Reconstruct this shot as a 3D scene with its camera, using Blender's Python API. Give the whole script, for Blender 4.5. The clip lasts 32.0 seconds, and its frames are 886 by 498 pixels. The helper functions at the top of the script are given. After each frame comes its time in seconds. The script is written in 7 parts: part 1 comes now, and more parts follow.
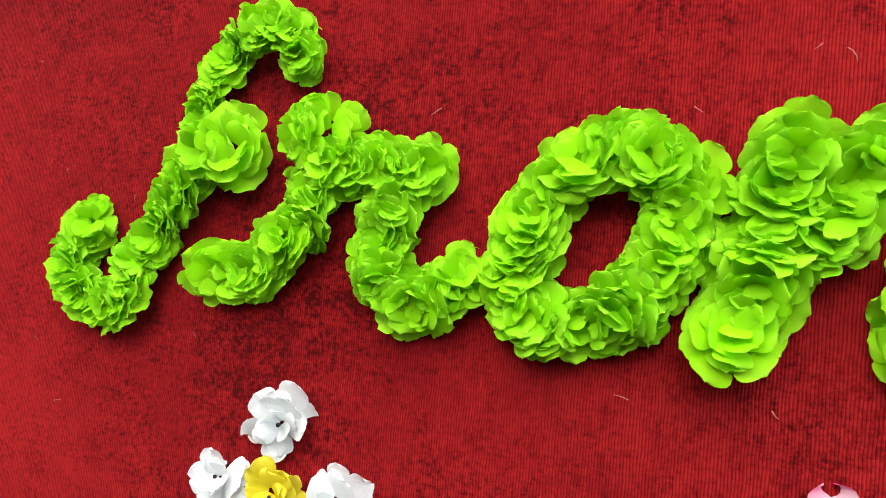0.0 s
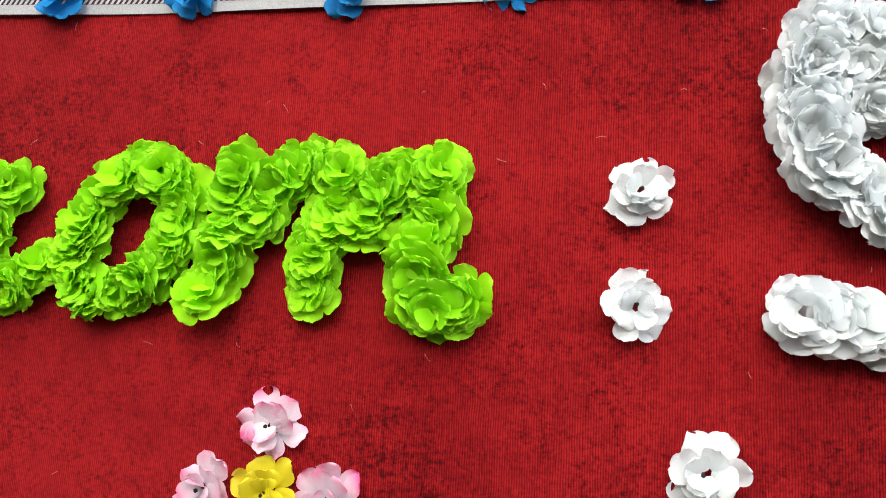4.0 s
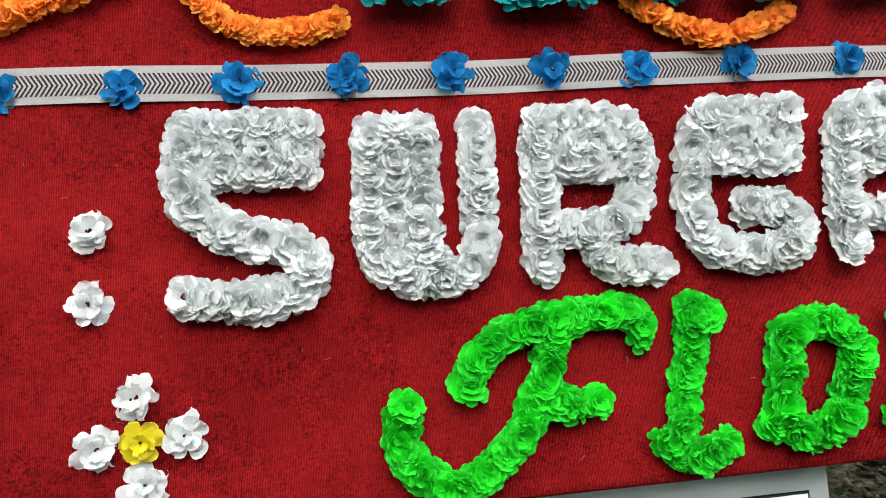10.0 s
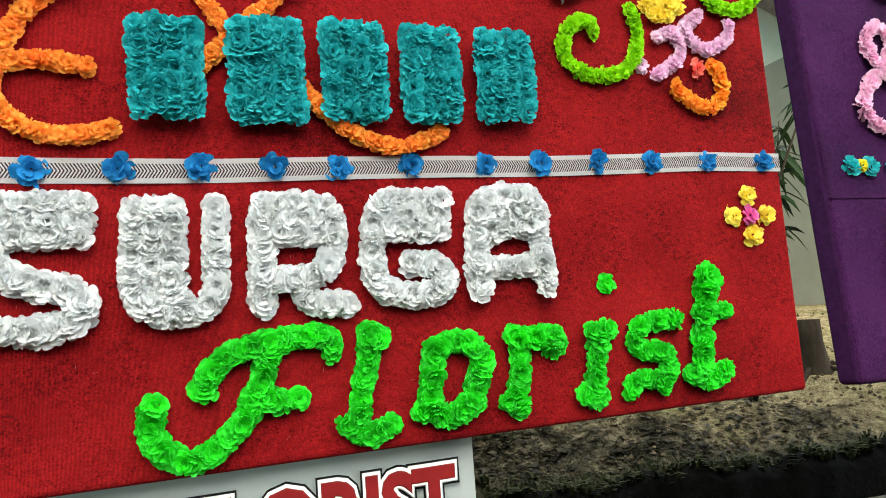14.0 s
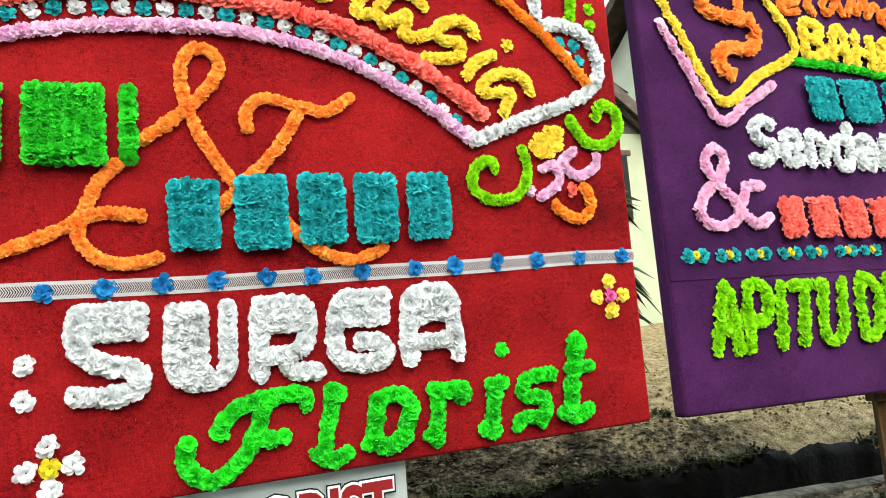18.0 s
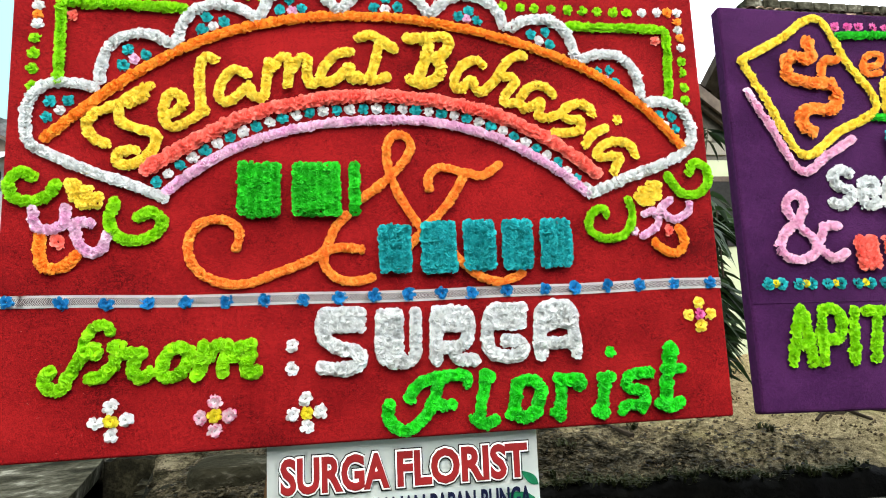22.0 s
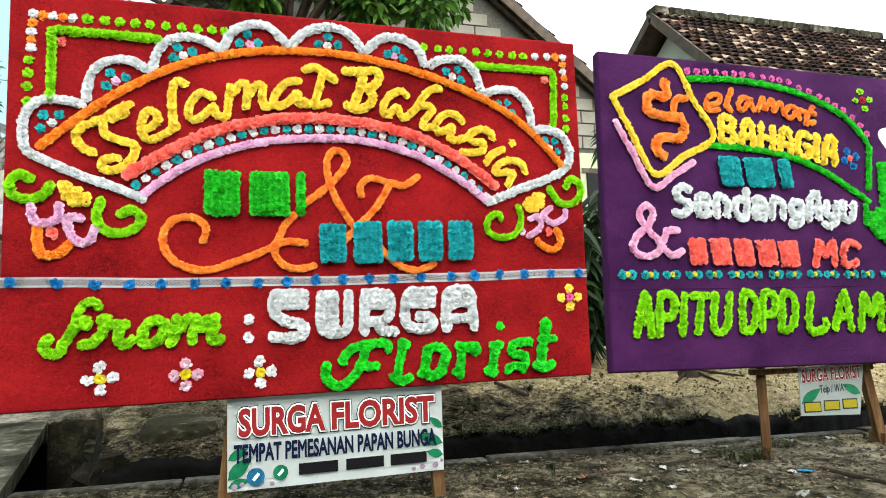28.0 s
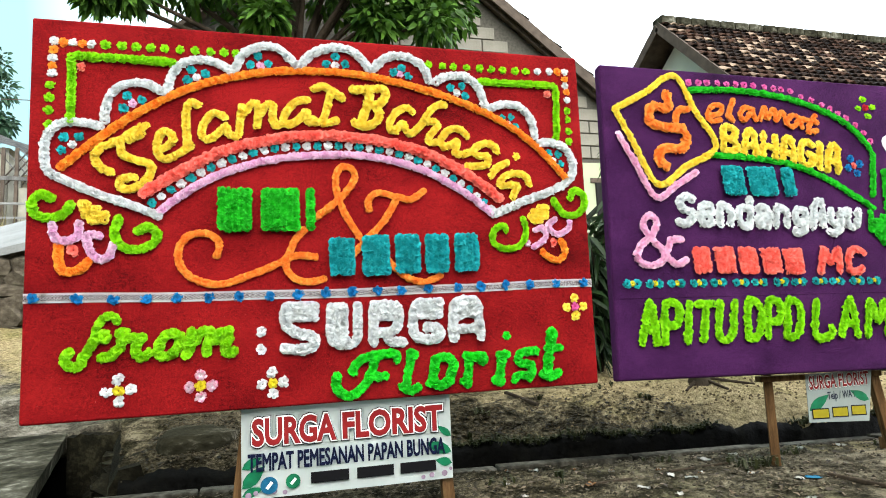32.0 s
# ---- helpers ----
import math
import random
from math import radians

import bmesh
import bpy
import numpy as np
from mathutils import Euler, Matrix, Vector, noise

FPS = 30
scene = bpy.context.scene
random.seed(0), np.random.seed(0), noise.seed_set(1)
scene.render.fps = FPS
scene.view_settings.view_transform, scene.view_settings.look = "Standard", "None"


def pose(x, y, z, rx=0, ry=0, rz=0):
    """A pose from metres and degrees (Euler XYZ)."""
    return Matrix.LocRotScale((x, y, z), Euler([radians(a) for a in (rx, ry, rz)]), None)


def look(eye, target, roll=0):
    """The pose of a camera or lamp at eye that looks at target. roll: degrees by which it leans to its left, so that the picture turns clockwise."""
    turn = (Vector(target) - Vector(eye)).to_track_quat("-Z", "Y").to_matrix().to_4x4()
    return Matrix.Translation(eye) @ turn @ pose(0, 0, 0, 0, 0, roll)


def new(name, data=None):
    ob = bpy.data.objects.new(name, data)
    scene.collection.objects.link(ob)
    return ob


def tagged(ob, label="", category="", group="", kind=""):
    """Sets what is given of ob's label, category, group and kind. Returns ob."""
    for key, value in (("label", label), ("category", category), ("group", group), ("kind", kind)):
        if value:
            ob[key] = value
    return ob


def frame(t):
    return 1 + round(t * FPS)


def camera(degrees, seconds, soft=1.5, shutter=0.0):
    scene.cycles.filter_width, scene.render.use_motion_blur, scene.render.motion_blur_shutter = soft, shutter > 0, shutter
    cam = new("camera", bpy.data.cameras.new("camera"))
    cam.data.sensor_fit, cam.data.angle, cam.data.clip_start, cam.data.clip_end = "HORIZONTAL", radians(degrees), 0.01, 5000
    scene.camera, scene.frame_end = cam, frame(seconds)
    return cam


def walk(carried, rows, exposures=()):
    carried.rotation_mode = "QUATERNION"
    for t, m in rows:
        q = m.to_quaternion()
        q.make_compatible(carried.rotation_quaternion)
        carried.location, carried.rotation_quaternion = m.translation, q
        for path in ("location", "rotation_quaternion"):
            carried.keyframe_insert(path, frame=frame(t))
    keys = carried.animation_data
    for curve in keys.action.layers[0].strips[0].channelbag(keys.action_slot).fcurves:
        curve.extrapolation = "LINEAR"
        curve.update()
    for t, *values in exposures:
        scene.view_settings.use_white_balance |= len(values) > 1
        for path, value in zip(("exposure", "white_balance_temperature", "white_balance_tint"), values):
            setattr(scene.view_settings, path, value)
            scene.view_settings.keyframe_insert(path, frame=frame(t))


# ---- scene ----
cam = camera(70.5, 32.0, soft=1.0)
PATH = [
    (0, (0.543, -0.347, 0.767), (-0.206, 1.506, 0.827), 5.2),
    (0.5, (0.571, -0.361, 0.765), (-0.157, 1.5, 0.835), 5.1),
    (1, (0.608, -0.379, 0.765), (-0.095, 1.492, 0.824), 5.0),
    (1.5, (0.641, -0.404, 0.767), (-0.071, 1.464, 0.824), 4.3),
    (2, (0.679, -0.421, 0.762), (-0.022, 1.451, 0.825), 4.3),
    (2.5, (0.72, -0.428, 0.757), (0.077, 1.464, 0.837), 4.1),
    (3, (0.753, -0.428, 0.756), (0.195, 1.49, 0.854), 4.0),
    (3.5, (0.779, -0.425, 0.729), (0.337, 1.511, 0.97), 4.4),
    (5.5, (0.928, -0.428, 0.76), (0.693, 1.552, 0.923), -0.3),
    (6, (0.963, -0.448, 0.76), (0.774, 1.537, 0.921), -0.8),
    (6.5, (0.987, -0.478, 0.76), (0.898, 1.513, 0.921), -1.3),
    (7, (1.03, -0.501, 0.755), (0.964, 1.491, 0.92), -2.1),
    (7.5, (1.072, -0.52, 0.744), (1.017, 1.473, 0.89), -3.1),
    (8, (1.103, -0.537, 0.74), (1.078, 1.46, 0.848), -3.4),
    (8.5, (1.122, -0.565, 0.736), (1.166, 1.432, 0.834), -3.6),
    (9, (1.133, -0.605, 0.736), (1.267, 1.387, 0.861), -4.2),
    (9.5, (1.141, -0.65, 0.737), (1.33, 1.336, 0.873), -4.0),
    (10, (1.147, -0.695, 0.733), (1.387, 1.284, 0.886), -4.0),
    (10.5, (1.157, -0.744, 0.73), (1.439, 1.228, 0.9), -4.1),
    (11, (1.166, -0.804, 0.744), (1.51, 1.158, 0.926), -4.1),
    (11.5, (1.179, -0.858, 0.749), (1.54, 1.103, 0.911), -3.1),
    (12, (1.199, -0.905, 0.745), (1.585, 1.052, 0.899), -3.1),
    (12.5, (1.234, -0.955, 0.738), (1.647, 0.996, 0.893), -3.0),
    (13, (1.265, -0.998, 0.739), (1.741, 0.938, 0.898), -3.4),
    (13.5, (1.287, -1.03, 0.723), (1.832, 0.886, 0.908), -3.9),
    (14, (1.31, -1.063, 0.73), (1.926, 0.829, 0.923), -4.3),
    (14.5, (1.341, -1.102, 0.746), (2.012, 0.769, 0.969), -4.4),
    (15, (1.347, -1.144, 0.762), (2.048, 0.716, 0.98), -4.6),
    (15.5, (1.355, -1.19, 0.769), (2.091, 0.658, 0.983), -4.8),
    (17.5, (1.271, -1.507, 0.864), (2.014, 0.341, 1.045), -4.6),
    (18, (1.251, -1.587, 0.868), (1.937, 0.281, 1.072), -4.5),
    (18.5, (1.232, -1.688, 0.859), (1.843, 0.197, 1.127), -4.1),
    (19, (1.206, -1.78, 0.853), (1.73, 0.129, 1.139), -3.9),
    (19.5, (1.177, -1.849, 0.855), (1.658, 0.073, 1.128), -4.2),
    (20, (1.14, -1.918, 0.856), (1.619, 0.0, 1.159), -4.2),
    (20.5, (1.081, -2.002, 0.856), (1.571, -0.089, 1.168), -4.3),
    (21, (1.057, -2.034, 0.856), (1.499, -0.111, 1.181), -3.8),
    (21.5, (1.015, -2.122, 0.828), (1.4, -0.182, 1.125), -3.1),
    (22, (1.006, -2.168, 0.824), (1.345, -0.218, 1.112), -2.4),
    (22.5, (1.011, -2.228, 0.822), (1.307, -0.27, 1.101), -2.3),
    (23, (1.022, -2.309, 0.819), (1.288, -0.345, 1.084), -2.2),
    (23.5, (1.037, -2.387, 0.809), (1.329, -0.426, 1.072), -1.9),
    (24, (1.031, -2.451, 0.804), (1.343, -0.491, 1.05), -2.0),
    (24.5, (1.032, -2.491, 0.797), (1.331, -0.529, 1.039), -1.8),
    (26.5, (0.907, -2.692, 0.823), (1.371, -0.757, 1.022), -2.3),
    (27, (0.905, -2.719, 0.828), (1.407, -0.793, 1.022), -2.4),
    (27.5, (0.906, -2.74, 0.829), (1.437, -0.822, 1.024), -2.3),
    (28, (0.905, -2.76, 0.836), (1.466, -0.85, 1.032), -1.9),
    (28.5, (0.947, -2.742, 0.825), (1.512, -0.836, 1.044), -2.1),
    (29, (0.903, -2.789, 0.83), (1.528, -0.901, 1.039), -2.1),
    (29.5, (0.908, -2.794, 0.827), (1.494, -0.893, 1.038), -2.4),
    (30, (0.911, -2.81, 0.833), (1.462, -0.899, 1.04), -2.5),
    (30.5, (0.919, -2.821, 0.822), (1.467, -0.909, 1.034), -2.5),
    (31, (0.916, -2.829, 0.832), (1.455, -0.914, 1.04), -2.5),
    (31.5, (0.905, -2.828, 0.83), (1.428, -0.91, 1.047), -2.6),
    (32, (0.913, -2.832, 0.833), (1.436, -0.916, 1.065), -2.5),
]
walk(cam, [(t, look(eye, target, roll)) for t, eye, target, roll in PATH], exposures=[(0, 2.74, 6700, 9), (3, 2.80, 6700, 9), (6.5, 2.76, 6350, 9), (10, 2.54, 6650, 7), (12.5, 2.46, 6800, 6), (15, 2.85, 6850, 6), (18, 2.92, 6800, 7), (22, 2.82, 6700, 8), (32, 2.80, 6650, 7)])

# ---- light ----
world = bpy.data.worlds.new("overcast_sky")
scene.world = world
world.use_nodes = True
wn = world.node_tree
sky = wn.nodes.new("ShaderNodeTexSky")
sky.sky_type = 'NISHITA'
sky.sun_disc = False
sky.sun_elevation = radians(47)
sky.sun_rotation = radians(200)
sky.air_density, sky.dust_density, sky.ozone_density = 1.0, 6.0, 1.0
haze = wn.nodes.new("ShaderNodeMix")
haze.data_type = 'RGBA'
thin_west = wn.nodes.new("ShaderNodeMix")
thin_west.data_type = 'RGBA'
thin_west.inputs[6].default_value, thin_west.inputs[7].default_value = (0.60, 1.02, 1.12, 1), (7.0, 7.4, 7.6, 1)
way = wn.nodes.new("ShaderNodeTexCoord")
split = wn.nodes.new("ShaderNodeSeparateXYZ")
cover, amount = wn.nodes.new("ShaderNodeMapRange"), wn.nodes.new("ShaderNodeMapRange")
wn.links.new(way.outputs["Generated"], split.inputs[0])
for ranged, lo, hi in ((cover, 0.0, 1.0), (amount, 0.95, 0.45)):
    ranged.inputs[1].default_value, ranged.inputs[2].default_value = -0.30, 0.45
    ranged.inputs[3].default_value, ranged.inputs[4].default_value = lo, hi
    wn.links.new(split.outputs[0], ranged.inputs[0])
wn.links.new(cover.outputs[0], thin_west.inputs[0])
wn.links.new(thin_west.outputs[2], haze.inputs[7])
wn.links.new(amount.outputs[0], haze.inputs[0])
wn.links.new(sky.outputs[0], haze.inputs[6])
wn.links.new(haze.outputs[2], wn.nodes["Background"].inputs[0])
wn.nodes["Background"].inputs[1].default_value = 0.15
sun = new("sun", bpy.data.lights.new("sun", 'SUN'))
sun.data.energy = 0.7
sun.data.angle = radians(70)
sun.data.color = (1.0, 0.96, 0.9)
sun.matrix_world = look((-1.5, -4.5, 5.0), (0, 0, 0))


# ---- materials ----
def material(name, rough=0.7):
    m = bpy.data.materials.new(name)
    m.use_nodes = True
    b = m.node_tree.nodes["Principled BSDF"]
    b.inputs["Roughness"].default_value = rough
    b.inputs["Specular IOR Level"].default_value = 0.3
    return m, m.node_tree, b


def node(nt, kind, **settings):
    n = nt.nodes.new(kind)
    for key, value in settings.items():
        n.inputs[key.replace("_", " ")].default_value = value
    return n


def ramp(nt, source, stops):
    r = nt.nodes.new("ShaderNodeValToRGB")
    while len(r.color_ramp.elements) < len(stops):
        r.color_ramp.elements.new(0.5)
    for e, (p, c) in zip(r.color_ramp.elements, stops):
        e.position, e.color = p, (*c, 1)
    nt.links.new(source, r.inputs[0])
    return r.outputs[0]


def noise_of(nt, scale, detail=4.0, stretch=(1, 1, 1), coord="Object", rough=0.55):
    tc = nt.nodes.new("ShaderNodeTexCoord")
    mp = nt.nodes.new("ShaderNodeMapping")
    mp.inputs["Scale"].default_value = stretch
    nt.links.new(tc.outputs[coord], mp.inputs["Vector"])
    n = node(nt, "ShaderNodeTexNoise", Scale=scale, Detail=detail, Roughness=rough)
    nt.links.new(mp.outputs[0], n.inputs["Vector"])
    return n.outputs["Fac"]


def mix(nt, fac, a, b, mode='MIX'):
    n = nt.nodes.new("ShaderNodeMix")
    n.data_type, n.blend_type = 'RGBA', mode
    for slot, v in ((0, fac), (6, a), (7, b)):
        if hasattr(v, "is_linked"):
            nt.links.new(v, n.inputs[slot])
        else:
            n.inputs[slot].default_value = v if slot == 0 else (*v, 1)
    return n.outputs[2]


def math_node(nt, op, a, b=None):
    n = nt.nodes.new("ShaderNodeMath")
    n.operation = op
    for i, v in enumerate((a, b)):
        if v is None:
            continue
        if hasattr(v, "is_linked"):
            nt.links.new(v, n.inputs[i])
        else:
            n.inputs[i].default_value = v
    return n.outputs[0]


def bump(nt, bsdf, height, strength=0.5, distance=0.002):
    b = nt.nodes.new("ShaderNodeBump")
    b.inputs["Strength"].default_value, b.inputs["Distance"].default_value = strength, distance
    nt.links.new(height, b.inputs["Height"])
    nt.links.new(b.outputs[0], bsdf.inputs["Normal"])


def earthy(name, stops, scale, rough=0.9, fine=40.0, relief=0.01, stretch=(1, 1, 1), strength=0.6):
    """A mottled surface: broad patches and fine grain, with relief."""
    m, nt, b = material(name, rough)
    b.inputs["Specular IOR Level"].default_value = 0.04
    broad = noise_of(nt, scale, 6, stretch)
    grain = noise_of(nt, fine, 5, stretch)
    both = math_node(nt, 'ADD', math_node(nt, 'MULTIPLY', broad, 0.65), math_node(nt, 'MULTIPLY', grain, 0.35))
    nt.links.new(ramp(nt, both, stops), b.inputs["Base Color"])
    bump(nt, b, grain, strength, relief)
    return m


def petal_material(name, low, high, tip, spread=0.5, rim_power=4.0):
    """Thin dyed cloth: each blossom a shade of its own, paler or darker petal rims, a little light shining through."""
    m, nt, b = material(name, 0.75)
    info = nt.nodes.new("ShaderNodeObjectInfo")
    body = mix(nt, math_node(nt, 'MULTIPLY', info.outputs["Random"], spread * 2), low, high)
    uv = nt.nodes.new("ShaderNodeTexCoord")
    sep = nt.nodes.new("ShaderNodeSeparateXYZ")
    nt.links.new(uv.outputs["UV"], sep.inputs[0])
    rim = math_node(nt, 'POWER', sep.outputs[0], rim_power)
    blotch = noise_of(nt, 1.6, 3)
    rim = math_node(nt, 'MULTIPLY', rim, ramp(nt, blotch, [(0.35, (0.1, 0.1, 0.1)), (0.65, (1, 1, 1))]))
    colour = mix(nt, rim, body, tip)
    veins = noise_of(nt, 9.0, 2, (1, 6, 1), "UV")
    colour = mix(nt, 0.18, colour, ramp(nt, veins, [(0.3, (0.45, 0.45, 0.45)), (0.7, (1, 1, 1))]), 'MULTIPLY')
    nt.links.new(colour, b.inputs["Base Color"])
    b.inputs["Specular IOR Level"].default_value = 0.15
    thin = nt.nodes.new("ShaderNodeBsdfTranslucent")
    nt.links.new(colour, thin.inputs[0])
    both = nt.nodes.new("ShaderNodeMixShader")
    both.inputs[0].default_value = 0.44
    nt.links.new(b.outputs[0], both.inputs[1])
    nt.links.new(thin.outputs[0], both.inputs[2])
    nt.links.new(both.outputs[0], nt.nodes["Material Output"].inputs[0])
    bump(nt, b, veins, 0.25, 0.03)
    return m


PETALS = {
    "lime": petal_material("lime_petals", (0.21, 0.60, 0.002), (0.32, 0.74, 0.004), (0.41, 0.79, 0.05)),
    "green": petal_material("green_petals", (0.010, 0.50, 0.012), (0.02, 0.80, 0.02), (0.08, 0.85, 0.12)),
    "white": petal_material("white_petals", (0.67, 0.70, 0.70), (0.79, 0.82, 0.835), (0.80, 0.83, 0.85)),
    "orange": petal_material("orange_petals", (0.94, 0.32, 0.05), (0.96, 0.48, 0.08), (0.92, 0.20, 0.05)),
    "yellow": petal_material("yellow_petals", (0.89, 0.67, 0.055), (0.92, 0.77, 0.10), (0.94, 0.84, 0.20)),
    "lemon": petal_material("lemon_petals", (0.72, 0.62, 0.02), (0.80, 0.70, 0.03), (0.85, 0.76, 0.10)),
    "coral": petal_material("coral_petals", (0.90, 0.14, 0.11), (0.93, 0.23, 0.18), (0.95, 0.38, 0.31)),
    "lilac": petal_material("lilac_petals", (0.74, 0.36, 0.62), (0.86, 0.62, 0.78), (0.88, 0.76, 0.84)),
    "pink": petal_material("pink_petals", (0.80, 0.36, 0.60), (0.88, 0.55, 0.72), (0.90, 0.72, 0.82)),
    "rose": petal_material("rose_petals", (0.72, 0.60, 0.67), (0.75, 0.66, 0.71), (0.80, 0.05, 0.26), 0.5, 2.2),
    "magenta": petal_material("magenta_petals", (0.66, 0.08, 0.34), (0.80, 0.16, 0.46), (0.84, 0.30, 0.56)),
    "teal": petal_material("teal_petals", (0.005, 0.32, 0.34), (0.012, 0.45, 0.48), (0.06, 0.56, 0.58)),
    "blue": petal_material("blue_petals", (0.004, 0.14, 0.38), (0.010, 0.22, 0.54), (0.03, 0.32, 0.64)),
    "cherry": petal_material("cherry_petals", (0.45, 0.01, 0.03), (0.6, 0.02, 0.05), (0.7, 0.08, 0.1)),
}
PETALS["orange2"] = petal_material("deep_orange_petals", (0.92, 0.23, 0.02), (0.95, 0.40, 0.04), (0.96, 0.54, 0.09))
PETALS["orange3"] = petal_material("pale_orange_petals", (0.92, 0.25, 0.03), (0.95, 0.38, 0.07), (0.96, 0.50, 0.14))
PETALS["green2"] = petal_material("grass_green_petals", (0.012, 0.42, 0.014), (0.025, 0.62, 0.025), (0.07, 0.70, 0.08))


def velvet(name, dark, mid, light, crush=1.0, sheen=0.04):
    """Ribbed plush: fine upright cords, with the pile crushed in small dark patches."""
    m, nt, b = material(name, 0.95)
    tc = nt.nodes.new("ShaderNodeTexCoord")
    cord = node(nt, "ShaderNodeTexWave", Scale=190.0, Distortion=3.6, Detail=2.0)
    cord.inputs["Detail Scale"].default_value = 0.3
    cord.bands_direction = 'X'
    nt.links.new(tc.outputs["Object"], cord.inputs["Vector"])
    nap = noise_of(nt, 300.0, 4, (0.85, 1, 1.0), rough=0.7)
    patch = noise_of(nt, 125.0, 3, (0.75, 1, 1.0), rough=0.65)
    zone = node(nt, "ShaderNodeMapRange")
    nt.links.new(noise_of(nt, 15.0, 5, (1.1, 1, 0.8), rough=0.65), zone.inputs[0])
    for slot, value in ((1, 0.36), (2, 0.64), (3, 0.36 * crush), (4, 1.22 * crush)):
        zone.inputs[slot].default_value = value
    brushed = noise_of(nt, 4.0, 3, (0.7, 1, 1.0), rough=0.55)
    threads = noise_of(nt, 620.0, 2, (1, 1, 0.3))
    specks = math_node(nt, 'SUBTRACT', math_node(nt, 'ADD', math_node(nt, 'MULTIPLY', nap, 0.64), math_node(nt, 'MULTIPLY', patch, 0.38)), 0.51)
    f = math_node(nt, 'ADD', math_node(nt, 'MULTIPLY', specks, zone.outputs[0]), math_node(nt, 'MULTIPLY', brushed, 0.40))
    f = math_node(nt, 'ADD', f, math_node(nt, 'MULTIPLY', threads, 0.16))
    f = math_node(nt, 'ADD', f, 0.222)
    base = ramp(nt, f, [(0.39, dark), (0.465, mid), (0.60, light)])
    cords = ramp(nt, cord.outputs["Fac"], [(0.0, (0.34, 0.34, 0.34)), (0.55, (1, 1, 1))])
    nt.links.new(mix(nt, 0.80, base, cords, 'MULTIPLY'), b.inputs["Base Color"])
    b.inputs["Specular IOR Level"].default_value = 0.06
    b.inputs["Sheen Weight"].default_value = sheen
    b.inputs["Sheen Tint"].default_value = (*[min(1.0, c * 2.6) for c in light], 1)
    b.inputs["Sheen Roughness"].default_value = 0.42
    h = math_node(nt, 'ADD', cord.outputs["Fac"], math_node(nt, 'MULTIPLY', nap, 1.4))
    h = math_node(nt, 'ADD', h, math_node(nt, 'MULTIPLY', noise_of(nt, 9.0, 3, (0.4, 1, 1.2)), 7.0))
    bump(nt, b, h, 0.45, 0.0012)
    return m


M_RED = velvet("red_velvet", (0.052, 0.0010, 0.0017), (0.139, 0.0028, 0.0046), (0.252, 0.0085, 0.0098), 1.0, 0.14)
M_PURPLE = velvet("purple_velvet", (0.012, 0.0022, 0.017), (0.026, 0.0047, 0.033), (0.050, 0.011, 0.060), 0.7, 0.08)


def ribbon_material():
    """White webbing with a woven row of dark chevrons between plain selvedges."""
    m, nt, b = material("woven_ribbon", 0.8)
    tc = nt.nodes.new("ShaderNodeTexCoord")
    sep = nt.nodes.new("ShaderNodeSeparateXYZ")
    nt.links.new(tc.outputs["UV"], sep.inputs[0])
    off = math_node(nt, 'ABSOLUTE', math_node(nt, 'SUBTRACT', sep.outputs[1], 0.5))
    saw = math_node(nt, 'FRACT', math_node(nt, 'ADD', math_node(nt, 'DIVIDE', sep.outputs[0], 0.0050), math_node(nt, 'MULTIPLY', off, 5.0)))
    line = math_node(nt, 'LESS_THAN', saw, 0.5)
    inside = math_node(nt, 'LESS_THAN', off, 0.29)
    yarn = noise_of(nt, 700.0, 2)
    pale = ramp(nt, yarn, [(0.3, (0.43, 0.42, 0.42)), (0.7, (0.57, 0.56, 0.56))])
    dark = ramp(nt, yarn, [(0.3, (0.020, 0.008, 0.014)), (0.7, (0.075, 0.026, 0.045))])
    nt.links.new(mix(nt, math_node(nt, 'MULTIPLY', line, inside), pale, dark), b.inputs["Base Color"])
    bump(nt, b, yarn, 0.4, 0.0006)
    return m


def plain(name, colour, rough=0.6, vary=0.25, scale=30.0, relief=0.0):
    m, nt, b = material(name, rough)
    b.inputs["Specular IOR Level"].default_value = 0.12
    n = noise_of(nt, scale, 5)
    lo, hi = [c * (1 - vary) for c in colour], [min(1, c * (1 + vary)) for c in colour]
    nt.links.new(ramp(nt, n, [(0.3, lo), (0.7, hi)]), b.inputs["Base Color"])
    if relief:
        bump(nt, b, n, 0.5, relief)
    return m


M_RIBBON = ribbon_material()
M_RED_SIDE = plain("red_cloth_edge", (0.10, 0.0024, 0.004), 0.95, 0.3, 60.0)
M_PURPLE_SIDE = plain("purple_cloth_edge", (0.036, 0.007, 0.047), 0.95, 0.3, 60.0)
M_BACK = plain("bare_plywood", (0.22, 0.15, 0.08), 0.8)
M_WOOD = earthy("raw_timber", [(0.3, (0.026, 0.013, 0.006)), (0.5, (0.085, 0.046, 0.020)), (0.75, (0.17, 0.105, 0.05))], 6.0, 0.75, 60.0, 0.002, (8, 8, 0.6))
M_VINYL = plain("banner_vinyl", (0.55, 0.60, 0.59), 0.35, 0.08, 3.0)
M_CONCRETE = earthy("mossy_concrete", [(0.40, (0.007, 0.0066, 0.004)), (0.49, (0.025, 0.024, 0.016)), (0.57, (0.058, 0.056, 0.042)), (0.66, (0.19, 0.185, 0.155))], 3.0, 0.9, 16.0, 0.012, (1.1, 1.0, 1))
